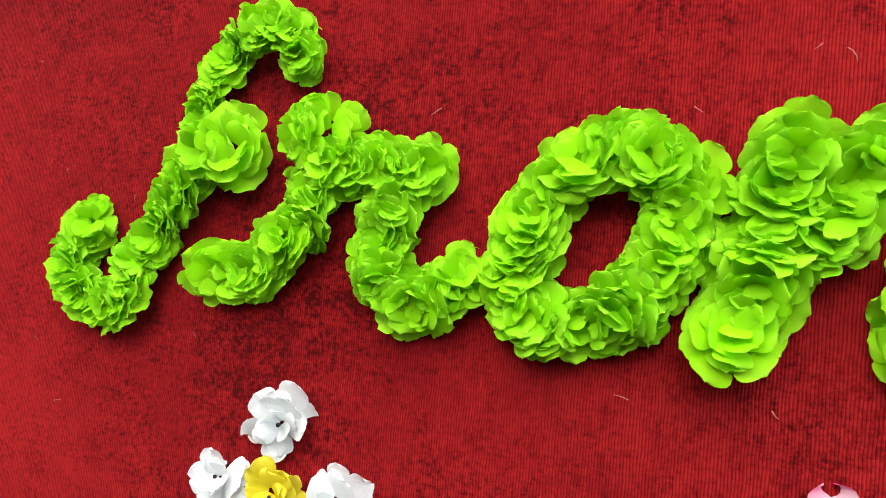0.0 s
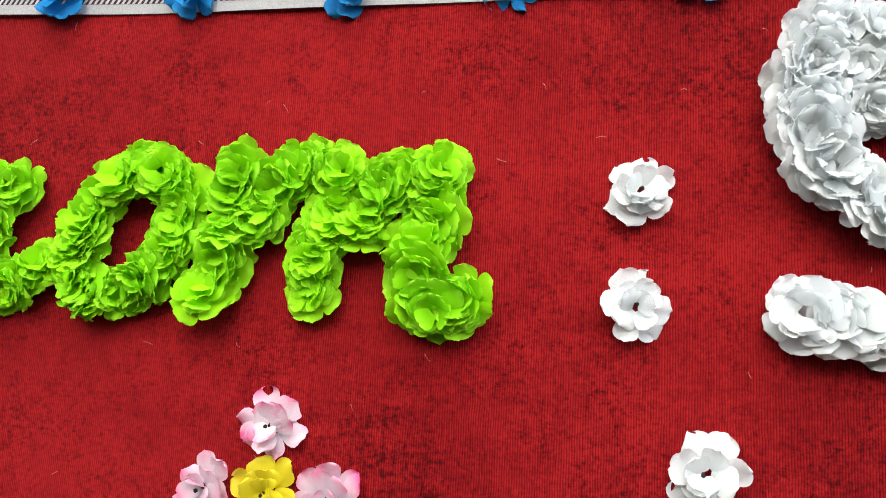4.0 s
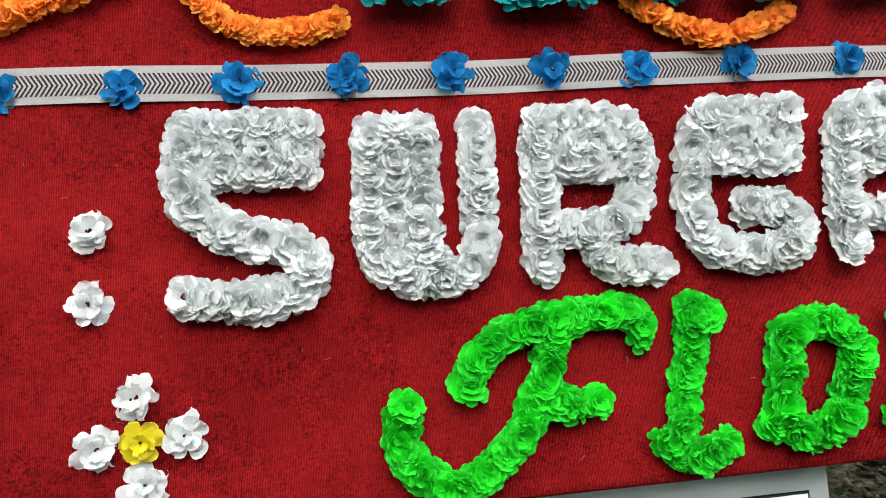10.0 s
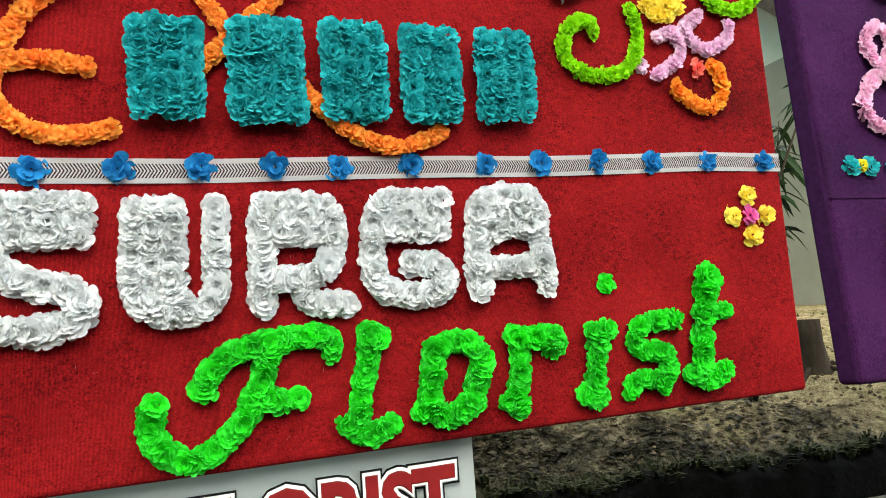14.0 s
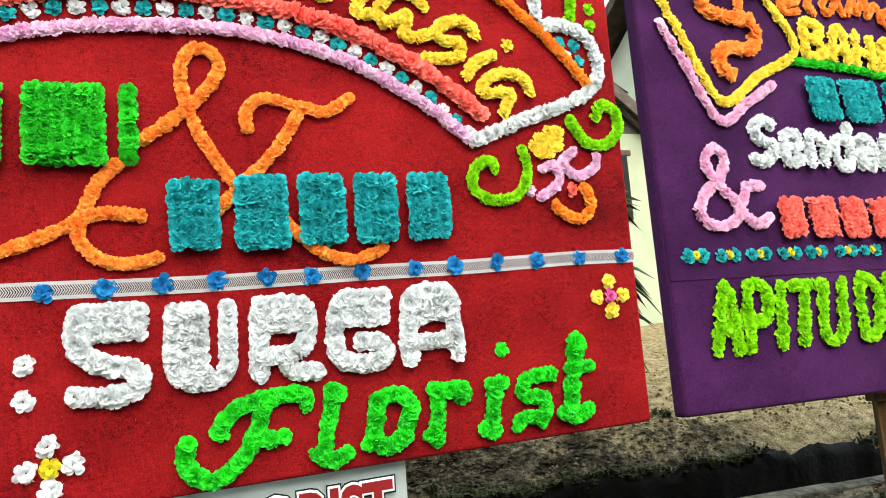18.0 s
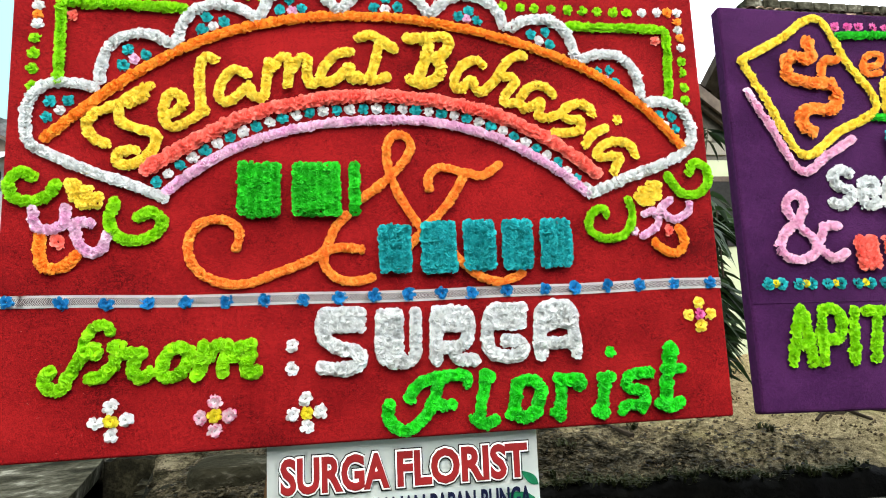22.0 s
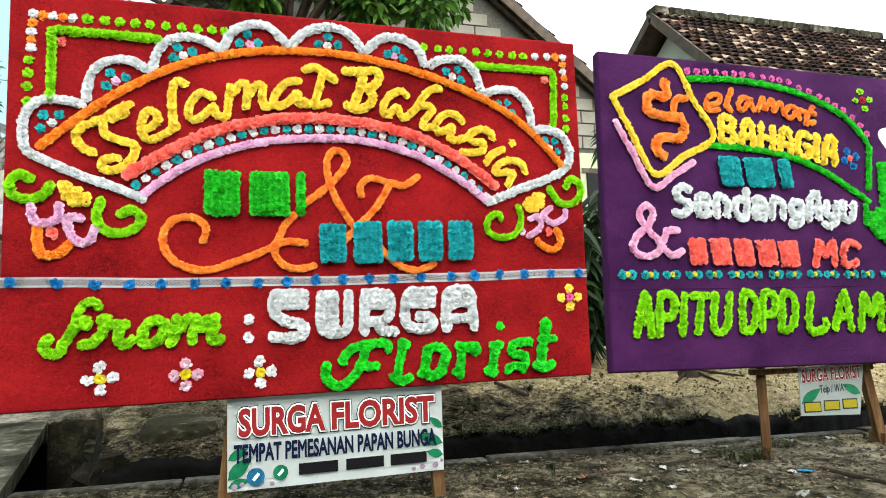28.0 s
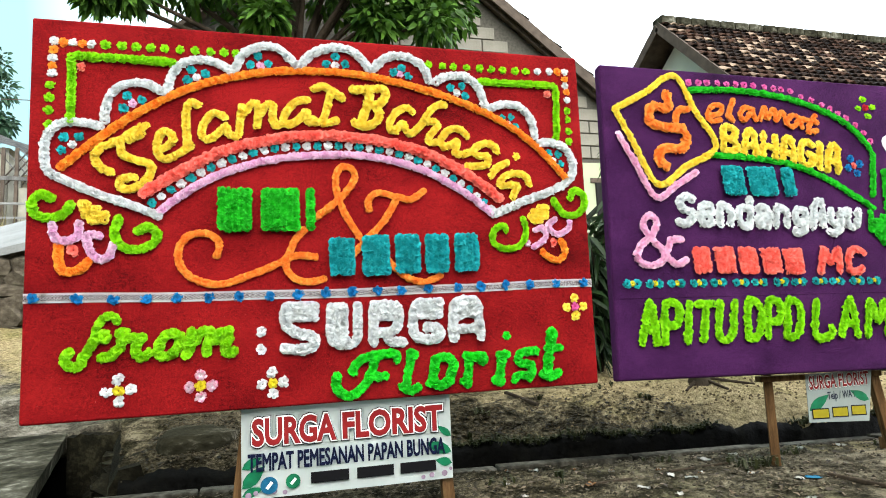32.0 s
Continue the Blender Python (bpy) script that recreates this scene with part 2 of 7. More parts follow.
M_PALE = earthy("pale_concrete", [(0.3, (0.13, 0.135, 0.135)), (0.7, (0.23, 0.24, 0.245))], 1.5, 0.9, 30.0, 0.008)
M_STONE = earthy("field_stone", [(0.35, (0.03, 0.025, 0.018)), (0.55, (0.085, 0.072, 0.055)), (0.75, (0.17, 0.15, 0.12))], 3.0, 0.9, 30.0, 0.02)
M_BLOCK = earthy("cement_block", [(0.3, (0.13, 0.125, 0.105)), (0.7, (0.23, 0.22, 0.19))], 4.0, 0.9, 50.0, 0.006)
M_MORTAR = plain("mortar", (0.085, 0.08, 0.07), 0.95)
M_GREENWALL = plain("pale_green_wall", (0.30, 0.33, 0.23), 0.85, 0.12, 2.0)
M_PLASTER = plain("pale_plaster", (0.60, 0.64, 0.54), 0.85, 0.10, 2.0)
M_WHITEWALL = plain("whitewash", (0.29, 0.285, 0.235), 0.85, 0.12, 2.0)
M_ROOFWOOD = plain("weathered_rafter", (0.07, 0.055, 0.045), 0.85, 0.35, 8.0)
M_TIN = plain("corrugated_tin", (0.42, 0.44, 0.46), 0.45, 0.2, 3.0)
M_DARK = plain("dark_opening", (0.015, 0.015, 0.015), 0.9)
M_BARK = earthy("bark", [(0.3, (0.015, 0.011, 0.008)), (0.7, (0.055, 0.042, 0.03))], 5.0, 0.9, 40.0, 0.01, (1, 1, 0.3))


def leaf_material(name, lo, hi):
    m, nt, b = material(name, 0.5)
    b.inputs["Specular IOR Level"].default_value = 0.15
    g = nt.nodes.new("ShaderNodeNewGeometry")
    colour = mix(nt, g.outputs["Random Per Island"], lo, hi)
    nt.links.new(colour, b.inputs["Base Color"])
    thin = nt.nodes.new("ShaderNodeBsdfTranslucent")
    nt.links.new(colour, thin.inputs[0])
    both = nt.nodes.new("ShaderNodeMixShader")
    both.inputs[0].default_value = 0.25
    nt.links.new(b.outputs[0], both.inputs[1])
    nt.links.new(thin.outputs[0], both.inputs[2])
    nt.links.new(both.outputs[0], nt.nodes["Material Output"].inputs[0])
    return m


M_LEAF = leaf_material("broad_leaves", (0.010, 0.034, 0.005), (0.075, 0.17, 0.020))
M_MANGO = leaf_material("long_leaves", (0.003, 0.007, 0.003), (0.020, 0.042, 0.013))
M_GRASS = leaf_material("weeds", (0.010, 0.013, 0.005), (0.050, 0.055, 0.022))


def tile_material():
    m, nt, b = material("clay_tiles", 0.85)
    b.inputs["Specular IOR Level"].default_value = 0.05
    g = nt.nodes.new("ShaderNodeNewGeometry")
    tone = ramp(nt, g.outputs["Random Per Island"], [(0.0, (0.009, 0.0065, 0.006)), (0.50, (0.024, 0.015, 0.012)), (0.82, (0.070, 0.037, 0.026)), (0.93, (0.34, 0.25, 0.19))])
    stain = ramp(nt, noise_of(nt, 6.0, 5), [(0.3, (0.35, 0.35, 0.35)), (0.7, (1, 1, 1))])
    nt.links.new(mix(nt, 0.7, tone, stain, 'MULTIPLY'), b.inputs["Base Color"])
    return m


M_TILE = tile_material()


def ground_material():
    """Trodden dark dirt by the road, sandy earth on the bank behind the ditch."""
    m, nt, b = material("earth", 0.95)
    b.inputs["Specular IOR Level"].default_value = 0.02
    tc = nt.nodes.new("ShaderNodeTexCoord")
    sep = nt.nodes.new("ShaderNodeSeparateXYZ")
    nt.links.new(tc.outputs["Object"], sep.inputs[0])
    broad, fine, grit = noise_of(nt, 1.3, 6), noise_of(nt, 21.0, 6, rough=0.75), noise_of(nt, 110.0, 4, rough=0.75)
    f = math_node(nt, 'ADD', math_node(nt, 'MULTIPLY', fine, 0.6), math_node(nt, 'MULTIPLY', grit, 0.4))
    lumps = noise_of(nt, 4.5, 5, rough=0.65)
    g = math_node(nt, 'ADD', math_node(nt, 'MULTIPLY', f, 0.55), math_node(nt, 'MULTIPLY', lumps, 0.45))
    dirt = ramp(nt, g, [(0.41, (0.004, 0.0034, 0.0021)), (0.47, (0.016, 0.0135, 0.0078)), (0.52, (0.066, 0.055, 0.033)), (0.58, (0.19, 0.162, 0.108))])
    dry = ramp(nt, g, [(0.42, (0.016, 0.014, 0.010)), (0.48, (0.070, 0.062, 0.043)), (0.58, (0.23, 0.205, 0.15))])
    along = nt.nodes.new("ShaderNodeMapRange")
    along.inputs[1].default_value, along.inputs[2].default_value = 3.4, 5.6
    nt.links.new(math_node(nt, 'ADD', sep.outputs[0], math_node(nt, 'MULTIPLY', broad, 2.6)), along.inputs[0])
    dirt = mix(nt, along.outputs[0], dirt, dry)
    pale = ramp(nt, g, [(0.42, (0.028, 0.025, 0.019)), (0.50, (0.105, 0.096, 0.075)), (0.60, (0.26, 0.24, 0.20))])
    beyond = nt.nodes.new("ShaderNodeMapRange")
    beyond.inputs[1].default_value, beyond.inputs[2].default_value = 0.1, -0.7
    nt.links.new(math_node(nt, 'ADD', sep.outputs[0], math_node(nt, 'MULTIPLY', lumps, 0.5)), beyond.inputs[0])
    dirt = mix(nt, beyond.outputs[0], dirt, pale)
    sand = ramp(nt, f, [(0.38, (0.055, 0.041, 0.020)), (0.48, (0.24, 0.188, 0.100)), (0.62, (0.50, 0.405, 0.235))])
    edge = math_node(nt, 'ADD', sep.outputs[1], math_node(nt, 'MULTIPLY', broad, 2.4))
    edge = math_node(nt, 'ADD', edge, math_node(nt, 'MULTIPLY', sep.outputs[0], 0.8))
    edge = math_node(nt, 'ADD', edge, math_node(nt, 'MULTIPLY', lumps, 2.4))
    share = nt.nodes.new("ShaderNodeMapRange")
    share.inputs[1].default_value, share.inputs[2].default_value = 5.85, 6.6
    nt.links.new(edge, share.inputs[0])
    moss = ramp(nt, broad, [(0.5, (1, 1, 1)), (0.68, (0.55, 0.62, 0.42))])
    # ditch shade put into the colour: earth turns near black with depth
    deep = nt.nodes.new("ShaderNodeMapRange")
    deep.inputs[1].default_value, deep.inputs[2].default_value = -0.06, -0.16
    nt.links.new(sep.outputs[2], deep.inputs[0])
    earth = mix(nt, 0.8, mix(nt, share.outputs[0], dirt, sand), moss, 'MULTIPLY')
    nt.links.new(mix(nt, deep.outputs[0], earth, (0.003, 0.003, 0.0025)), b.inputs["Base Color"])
    bump(nt, b, f, 1.0, 0.05)
    return m


M_GROUND = ground_material()


# ---- building helpers ----
def mesh_object(name, bm, mat, smooth=False):
    me = bpy.data.meshes.new(name)
    bm.to_mesh(me)
    bm.free()
    me.materials.append(mat)
    if smooth:
        me.shade_smooth()
    return new(name, me)


def thing(name, origin, label, category, group="", kind=""):
    ob = new(name)
    ob.location = origin
    ob.empty_display_size = 0.05
    return tagged(ob, label, category, group, kind)


def root_of(ob):
    p = Vector((0, 0, 0))
    while ob:
        p = p + ob.location
        ob = ob.parent
    return p


def part(name, bm, mat, parent, label="", smooth=False):
    """One mesh, given in world metres, as a part of a thing."""
    bmesh.ops.translate(bm, verts=bm.verts, vec=-root_of(parent))
    ob = mesh_object(name, bm, mat, smooth)
    ob.parent = parent
    return tagged(ob, label)


def add_box(bm, lo, hi, bevel=0.0, turn=None):
    made = bmesh.ops.create_cube(bm, size=1)["verts"]
    for v in made:
        v.co = Vector([(lo[i] + hi[i]) / 2 + v.co[i] * (hi[i] - lo[i]) for i in range(3)])
    if bevel:
        edges = list({e for v in made for e in v.link_edges})
        bmesh.ops.bevel(bm, geom=edges, offset=bevel, segments=2, affect='EDGES', profile=0.6)
    return bm


def box(lo, hi, bevel=0.0):
    return add_box(bmesh.new(), lo, hi, bevel)


def beam(a, b, w, d, bevel=0.003):
    """A squared timber from a to b, w wide and d deep."""
    a, b = Vector(a), Vector(b)
    bm = bmesh.new()
    n = (b - a).length
    add_box(bm, (-w / 2, -d / 2, 0), (w / 2, d / 2, n), bevel)
    q = (b - a).to_track_quat('Z', 'Y')
    bmesh.ops.transform(bm, matrix=Matrix.Translation(a) @ q.to_matrix().to_4x4(), verts=bm.verts)
    return bm


def prism(points, depth_vec):
    """A flat outline swept along a vector."""
    bm = bmesh.new()
    front = [bm.verts.new(p) for p in points]
    back = [bm.verts.new(Vector(p) + Vector(depth_vec)) for p in points]
    n = len(points)
    bm.faces.new(front)
    bm.faces.new(back[::-1])
    for i in range(n):
        bm.faces.new((front[i], back[i], back[(i + 1) % n], front[(i + 1) % n]))
    bmesh.ops.recalc_face_normals(bm, faces=bm.faces)
    return bm


# ---- ground, ditch and driveway ----
def slab_edge(y):
    return -0.30 - 0.2 * (y - 0.84)


def skew(x):
    """How far the ditch runs nearer to the boards at x."""
    return 0.11 * min(max(x, 0.0), 7.0)


def ground_height(x, y):
    y = y + skew(x)
    rough = noise.noise((x * 2.1, y * 2.1, 0.3)) * 0.016 + noise.noise((x * 9, y * 9, 4.0)) * 0.011
    if y < 0.82:
        return rough
    if y < 0.92:
        return -0.03
    pit = -0.85
    bank = 0.08 + min(max((y - 1.36) / 1.7, 0), 1) ** 0.8 * 0.36 + min(max((y - 3) / 8, 0), 1) * 0.12
    bank += noise.noise((x * 1.3, y * 1.3, 7.0)) * 0.05 * min(max((y - 1.34) * 3, 0), 1)
    if x < 1.4:
        heap = math.exp(-(((x - 0.75) / 0.5) ** 2 + ((y - 2.0) / 0.45) ** 2))
        bank = bank * 0.45 + heap * 0.12
    wall = 1.30 + noise.noise((x * 2.3, 2.0, 1.0)) * 0.07 + noise.noise((x * 9, 5.0, 1.0)) * 0.02
    bank -= 0.05 * max(0.0, 1 - (y - wall) / 0.30)
    bank += noise.noise((x * 6, y * 6, 2.0)) * 0.03
    side = slab_edge(y) + 0.42
    rise = 0.02 + min(max((y - 3.3) / 4.8, 0), 1) * 1.05 + noise.noise((x * 1.7, y * 1.7, 5.0)) * 0.06
    if x < 0.5 and y > 3.2:
        return rise + (bank - rise) * min(max((x + 0.9) / 1.4, 0), 1) + rough * 2
    if y < wall or (x < side and y < 3.95):
        return pit + rough * 2
    return bank + rough * 1.5


def steps(marks):
    """Grid lines: (from, to, spacing) after one another."""
    out = []
    for a, b, s in marks:
        n = max(1, round((b - a) / s))
        out += [a + (b - a) * i / n for i in range(n)]
    return out + [marks[-1][1]]


def build_ground():
    xs = steps([(-400, -40, 60), (-40, -6, 4), (-6, -1.5, 0.25), (-1.5, 6.5, 0.055), (6.5, 14, 0.5), (14, 40, 4), (40, 400, 60)])
    ys = steps([(-400, -30, 60), (-30, -3, 3), (-3, -0.4, 0.25), (-0.4, 0.10, 0.05), (0.10, 1.50, 0.02), (1.50, 3.6, 0.06), (3.6, 8, 0.3), (8, 40, 4), (40, 600, 80)])
    verts = [(x, y, ground_height(x, y)) for y in ys for x in xs]
    w = len(xs)
    faces = [(j * w + i, j * w + i + 1, (j + 1) * w + i + 1, (j + 1) * w + i) for j in range(len(ys) - 1) for i in range(w - 1)]
    me = bpy.data.meshes.new("ground")
    me.from_pydata(verts, [], faces)
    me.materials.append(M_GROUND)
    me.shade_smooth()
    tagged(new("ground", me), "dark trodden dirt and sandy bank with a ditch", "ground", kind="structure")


build_ground()

bm = bmesh.new()
rows_, cols_ = 40, 24
grid = []
for j in range(rows_ + 1):
    y = -4 + 7.3 * j / rows_
    line = []
    for i in range(cols_ + 1):
        e = slab_edge(y) + noise.noise((y * 6, 3.0, 0)) * 0.012
        x = e + (-7.5 - e) * (i / cols_) ** 1.6
        line.append(bm.verts.new((x, y, 0.035 + noise.noise((x * 2, y * 2, 9)) * 0.012)))
    grid.append(line)
for j in range(rows_):
    for i in range(cols_):
        bm.faces.new((grid[j][i], grid[j + 1][i], grid[j + 1][i + 1], grid[j][i + 1]))
for j in range(rows_):
    a, b = grid[j][0], grid[j + 1][0]
    c, d = bm.verts.new((a.co.x - 0.02, a.co.y, -0.10)), bm.verts.new((b.co.x - 0.02, b.co.y, -0.10))
    bm.faces.new((a, c, d, b))
bmesh.ops.recalc_face_normals(bm, faces=bm.faces)
tagged(mesh_object("driveway", bm, M_CONCRETE), "stained grey concrete slab over the ditch", "driveway", kind="structure")

M_KERB = earthy("dirty_kerb_concrete", [(0.40, (0.010, 0.009, 0.007)), (0.49, (0.038, 0.035, 0.027)), (0.62, (0.125, 0.118, 0.098))], 2.6, 0.9, 22.0, 0.012)
# concrete lip along the roadside of the ditch, in cast lengths
for i in range(9):
    x0 = -0.28 + i * 0.8
    bm = box((x0 + 0.006, 0.835, -0.10), (x0 + 0.794, 0.925, 0.012 + 0.006 * math.sin(i * 2.3)), 0.012)
    for v in bm.verts:
        v.co.y -= skew(v.co.x)
    tagged(mesh_object("ditch_kerb", bm, M_KERB), "worn concrete kerb along the ditch", "kerb", "ditch kerbs", "structure")
# near-black colour stands in for the shade within the ditch
M_DITCH_SHADE = earthy("shade_black_concrete", [(0.40, (0.0008, 0.0008, 0.0006)), (0.55, (0.002, 0.002, 0.0015)), (0.78, (0.009, 0.0085, 0.005))], 4.0, 0.7, 40.0, 0.012)
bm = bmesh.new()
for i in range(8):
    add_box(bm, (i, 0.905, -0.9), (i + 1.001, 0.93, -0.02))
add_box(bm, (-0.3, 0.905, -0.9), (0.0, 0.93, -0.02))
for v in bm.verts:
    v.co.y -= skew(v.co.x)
tagged(mesh_object("ditch_side", bm, M_DITCH_SHADE), "roadside face of the ditch, coloured black for its shade", "wall", kind="structure")
# mud face under the bank, blackened for shade, ragged along its top
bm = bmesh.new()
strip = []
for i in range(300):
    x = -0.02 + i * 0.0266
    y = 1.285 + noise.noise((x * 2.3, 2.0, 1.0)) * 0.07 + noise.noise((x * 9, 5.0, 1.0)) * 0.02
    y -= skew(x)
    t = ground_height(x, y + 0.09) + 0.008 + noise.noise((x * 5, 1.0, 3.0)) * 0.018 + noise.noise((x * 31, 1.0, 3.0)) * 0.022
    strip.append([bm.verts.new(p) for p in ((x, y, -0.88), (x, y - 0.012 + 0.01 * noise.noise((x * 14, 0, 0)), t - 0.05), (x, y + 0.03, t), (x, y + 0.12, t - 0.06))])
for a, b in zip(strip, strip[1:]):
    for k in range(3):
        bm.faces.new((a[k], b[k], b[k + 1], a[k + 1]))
tagged(mesh_object("ditch_bank", bm, M_DITCH_SHADE, True), "ragged mud face of the ditch, blackened for shade", "wall", kind="structure")
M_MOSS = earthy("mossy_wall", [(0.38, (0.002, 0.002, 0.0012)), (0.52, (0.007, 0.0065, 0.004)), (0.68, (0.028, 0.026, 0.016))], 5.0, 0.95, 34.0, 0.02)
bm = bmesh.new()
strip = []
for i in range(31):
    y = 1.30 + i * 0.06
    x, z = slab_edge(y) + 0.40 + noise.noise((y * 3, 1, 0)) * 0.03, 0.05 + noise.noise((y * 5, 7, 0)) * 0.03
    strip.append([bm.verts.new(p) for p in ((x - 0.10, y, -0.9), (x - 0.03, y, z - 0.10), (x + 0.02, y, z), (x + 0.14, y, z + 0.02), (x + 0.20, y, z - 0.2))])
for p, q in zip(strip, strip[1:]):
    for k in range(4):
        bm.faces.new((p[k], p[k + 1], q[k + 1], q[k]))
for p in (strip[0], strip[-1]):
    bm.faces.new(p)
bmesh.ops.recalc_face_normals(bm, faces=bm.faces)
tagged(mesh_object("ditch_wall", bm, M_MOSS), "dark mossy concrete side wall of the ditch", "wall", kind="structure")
# added dark backing, in place of the shaded hollow at the ditch's end
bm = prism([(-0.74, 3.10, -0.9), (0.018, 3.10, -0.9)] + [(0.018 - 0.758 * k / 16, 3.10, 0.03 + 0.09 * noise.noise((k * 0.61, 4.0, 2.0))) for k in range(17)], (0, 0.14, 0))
tagged(mesh_object("ditch_dark_backing", bm, M_MOSS), "ragged dark backing added for the ditch's shaded hollow", "wall", kind="structure")


M_DARKSTONE = earthy("dark_stone", [(0.35, (0.010, 0.009, 0.006)), (0.55, (0.042, 0.036, 0.025)), (0.75, (0.12, 0.105, 0.080))], 3.0, 0.9, 30.0, 0.02)


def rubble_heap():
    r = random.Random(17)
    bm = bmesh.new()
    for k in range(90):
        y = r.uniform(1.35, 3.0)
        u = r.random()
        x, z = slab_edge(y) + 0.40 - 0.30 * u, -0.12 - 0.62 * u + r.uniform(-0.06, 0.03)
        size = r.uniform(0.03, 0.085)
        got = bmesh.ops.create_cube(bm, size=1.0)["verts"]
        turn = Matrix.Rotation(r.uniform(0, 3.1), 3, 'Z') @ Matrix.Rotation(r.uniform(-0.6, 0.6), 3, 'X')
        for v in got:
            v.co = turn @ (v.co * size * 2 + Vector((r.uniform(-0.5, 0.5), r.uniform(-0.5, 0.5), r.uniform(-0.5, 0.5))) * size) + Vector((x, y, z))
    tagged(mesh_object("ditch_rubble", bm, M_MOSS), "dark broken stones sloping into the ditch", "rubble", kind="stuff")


rubble_heap()


M_CLOD = earthy("sandy_clod", [(0.35, (0.03, 0.022, 0.012)), (0.55, (0.09, 0.068, 0.04)), (0.75, (0.2, 0.155, 0.095))], 3.0, 0.95, 30.0, 0.02)


def rock(size, seed, flat=0.6):
    bm = bmesh.new()
    bmesh.ops.create_icosphere(bm, subdivisions=2, radius=1)
    for v in bm.verts:
        n = noise.noise(v.co * 1.3 + Vector((seed * 3.1, seed, 0))) * 0.45
        v.co = Vector((v.co.x, v.co.y, v.co.z * flat)) * (1 + n) * size
    return bm


# flat stone plate on the gravel and loose rocks
rng = random.Random(4)
for k, (x, y, s, fl) in enumerate([(0.98, 1.62, 0.10, 0.5), (0.92, 1.42, 0.06, 0.6), (0.33, 2.7, 0.08, 0.6), (1.25, 1.5, 0.07, 0.6)]):
    bm = rock(s, k, fl)
    bmesh.ops.translate(bm, verts=bm.verts, vec=(x, y, ground_height(x, y) + s * fl * 0.35))
    tagged(mesh_object("rock", bm, M_DARKSTONE, True), "rough dark stone lying beside the ditch", "rock", "rocks by the ditch")


bm = bmesh.new()
rim = []
for k in range(26):
    a = k / 26 * 6.2832
    c, d = math.copysign(abs(math.cos(a)) ** 0.6, math.cos(a)), math.copysign(abs(math.sin(a)) ** 0.6, math.sin(a))
    w = 1 + 0.10 * noise.noise((c * 2, d * 2, 3.0))
    rim.append((0.47 + 0.27 * c * w + 0.04 * d, 1.80 + 0.29 * d * w))
rings = [[bm.verts.new((0.47 + (x - 0.47) * f, 1.80 + (y - 1.80) * f, z + 0.012 * noise.noise((x * 7, y * 7, f * 3)))) for x, y in rim] for f, z in ((1.0, -0.02), (1.03, 0.13), (0.98, 0.185), (0.75, 0.198), (0.4, 0.205))]
for lo_, hi_ in zip(rings, rings[1:]):
    for k in range(26):
        bm.faces.new((lo_[k], lo_[(k + 1) % 26], hi_[(k + 1) % 26], hi_[k]))
bm.faces.new(rings[-1])
M_SLAB = earthy("mossy_slab", [(0.40, (0.008, 0.0075, 0.0045)), (0.54, (0.024, 0.022, 0.014)), (0.68, (0.15, 0.14, 0.11))], 2.2, 0.95, 30.0, 0.02, (0.6, 2.0, 1))
tagged(mesh_object("stone_slab", bm, M_SLAB, True), "flat mossy stone slab lying on the gravel", "stone slab")


def pebbles(name, label, spots, mat, size):
    bm = bmesh.new()
    for k, (x, y) in enumerate(spots):
        s = size * rng.uniform(0.5, 1.5)
        c = Vector((x, y, ground_height(x, y) + s * 0.2))
        vs = [bm.verts.new(c + Vector((rng.uniform(0.6, 1.2) * s * px, rng.uniform(0.6, 1.2) * s * py, s * pz))) for px, py, pz in ((1, 0, 0), (0, 1, 0), (-1, 0, 0), (0, -1, 0), (0.1, 0.1, 0.7), (0, 0, -0.5))]
        for a, b in ((0, 1), (1, 2), (2, 3), (3, 0)):
            bm.faces.new((vs[a], vs[b], vs[4]))
            bm.faces.new((vs[b], vs[a], vs[5]))
    tagged(mesh_object(name, bm, mat), label, "gravel", kind="stuff")


M_GRAVEL = plain("brown_gravel", (0.056, 0.045, 0.029), 0.95, 0.8, 45.0)
pebbles("gravel", "loose brown gravel heaped beside the ditch", [(rng.gauss(0.75, 0.33), rng.gauss(2.0, 0.38)) for _ in range(6500)], M_GRAVEL, 0.0085)
pebbles("road_grit", "small stones scattered on the dirt", [(rng.uniform(-0.2, 6), rng.uniform(-0.35, 0.8)) for _ in range(700)], M_STONE, 0.006)
pebbles("bank_clods", "earth clods on the sandy bank", [(rng.uniform(1.3, 6.5), 1.05 + abs(rng.gauss(0, 0.6))) for _ in range(1500)], M_CLOD, 0.011)


pebbles("dirt_clods", "dark clods of trodden dirt", [(rng.uniform(-0.2, 6), rng.uniform(-0.4, 0.82)) for _ in range(2600)], M_DARKSTONE, 0.011)


def tuft_field(name, label, spots, mat, height):
    """Blades of weed, three to a spot, bent over."""
    bm = bmesh.new()
    for x, y in spots:
        z = ground_height(x, y)
        for _ in range(4):
            a, h, w = rng.uniform(0, 6.28), height * rng.uniform(0.4, 1.3), 0.004 + 0.004 * rng.random()
            d, s = Vector((math.cos(a), math.sin(a), 0)), Vector((-math.sin(a), math.cos(a), 0)) * w
            o = Vector((x, y, z - 0.01))
            m1, tip = o + d * h * 0.3 + Vector((0, 0, h * 0.7)), o + d * h * 0.9 + Vector((0, 0, h * 0.75))
            v = [bm.verts.new(p) for p in (o - s, o + s, m1 + s, m1 - s, tip)]
            bm.faces.new(v[:4])
            bm.faces.new((v[3], v[2], v[4]))
    tagged(mesh_object(name, bm, mat), label, "weeds", kind="stuff")


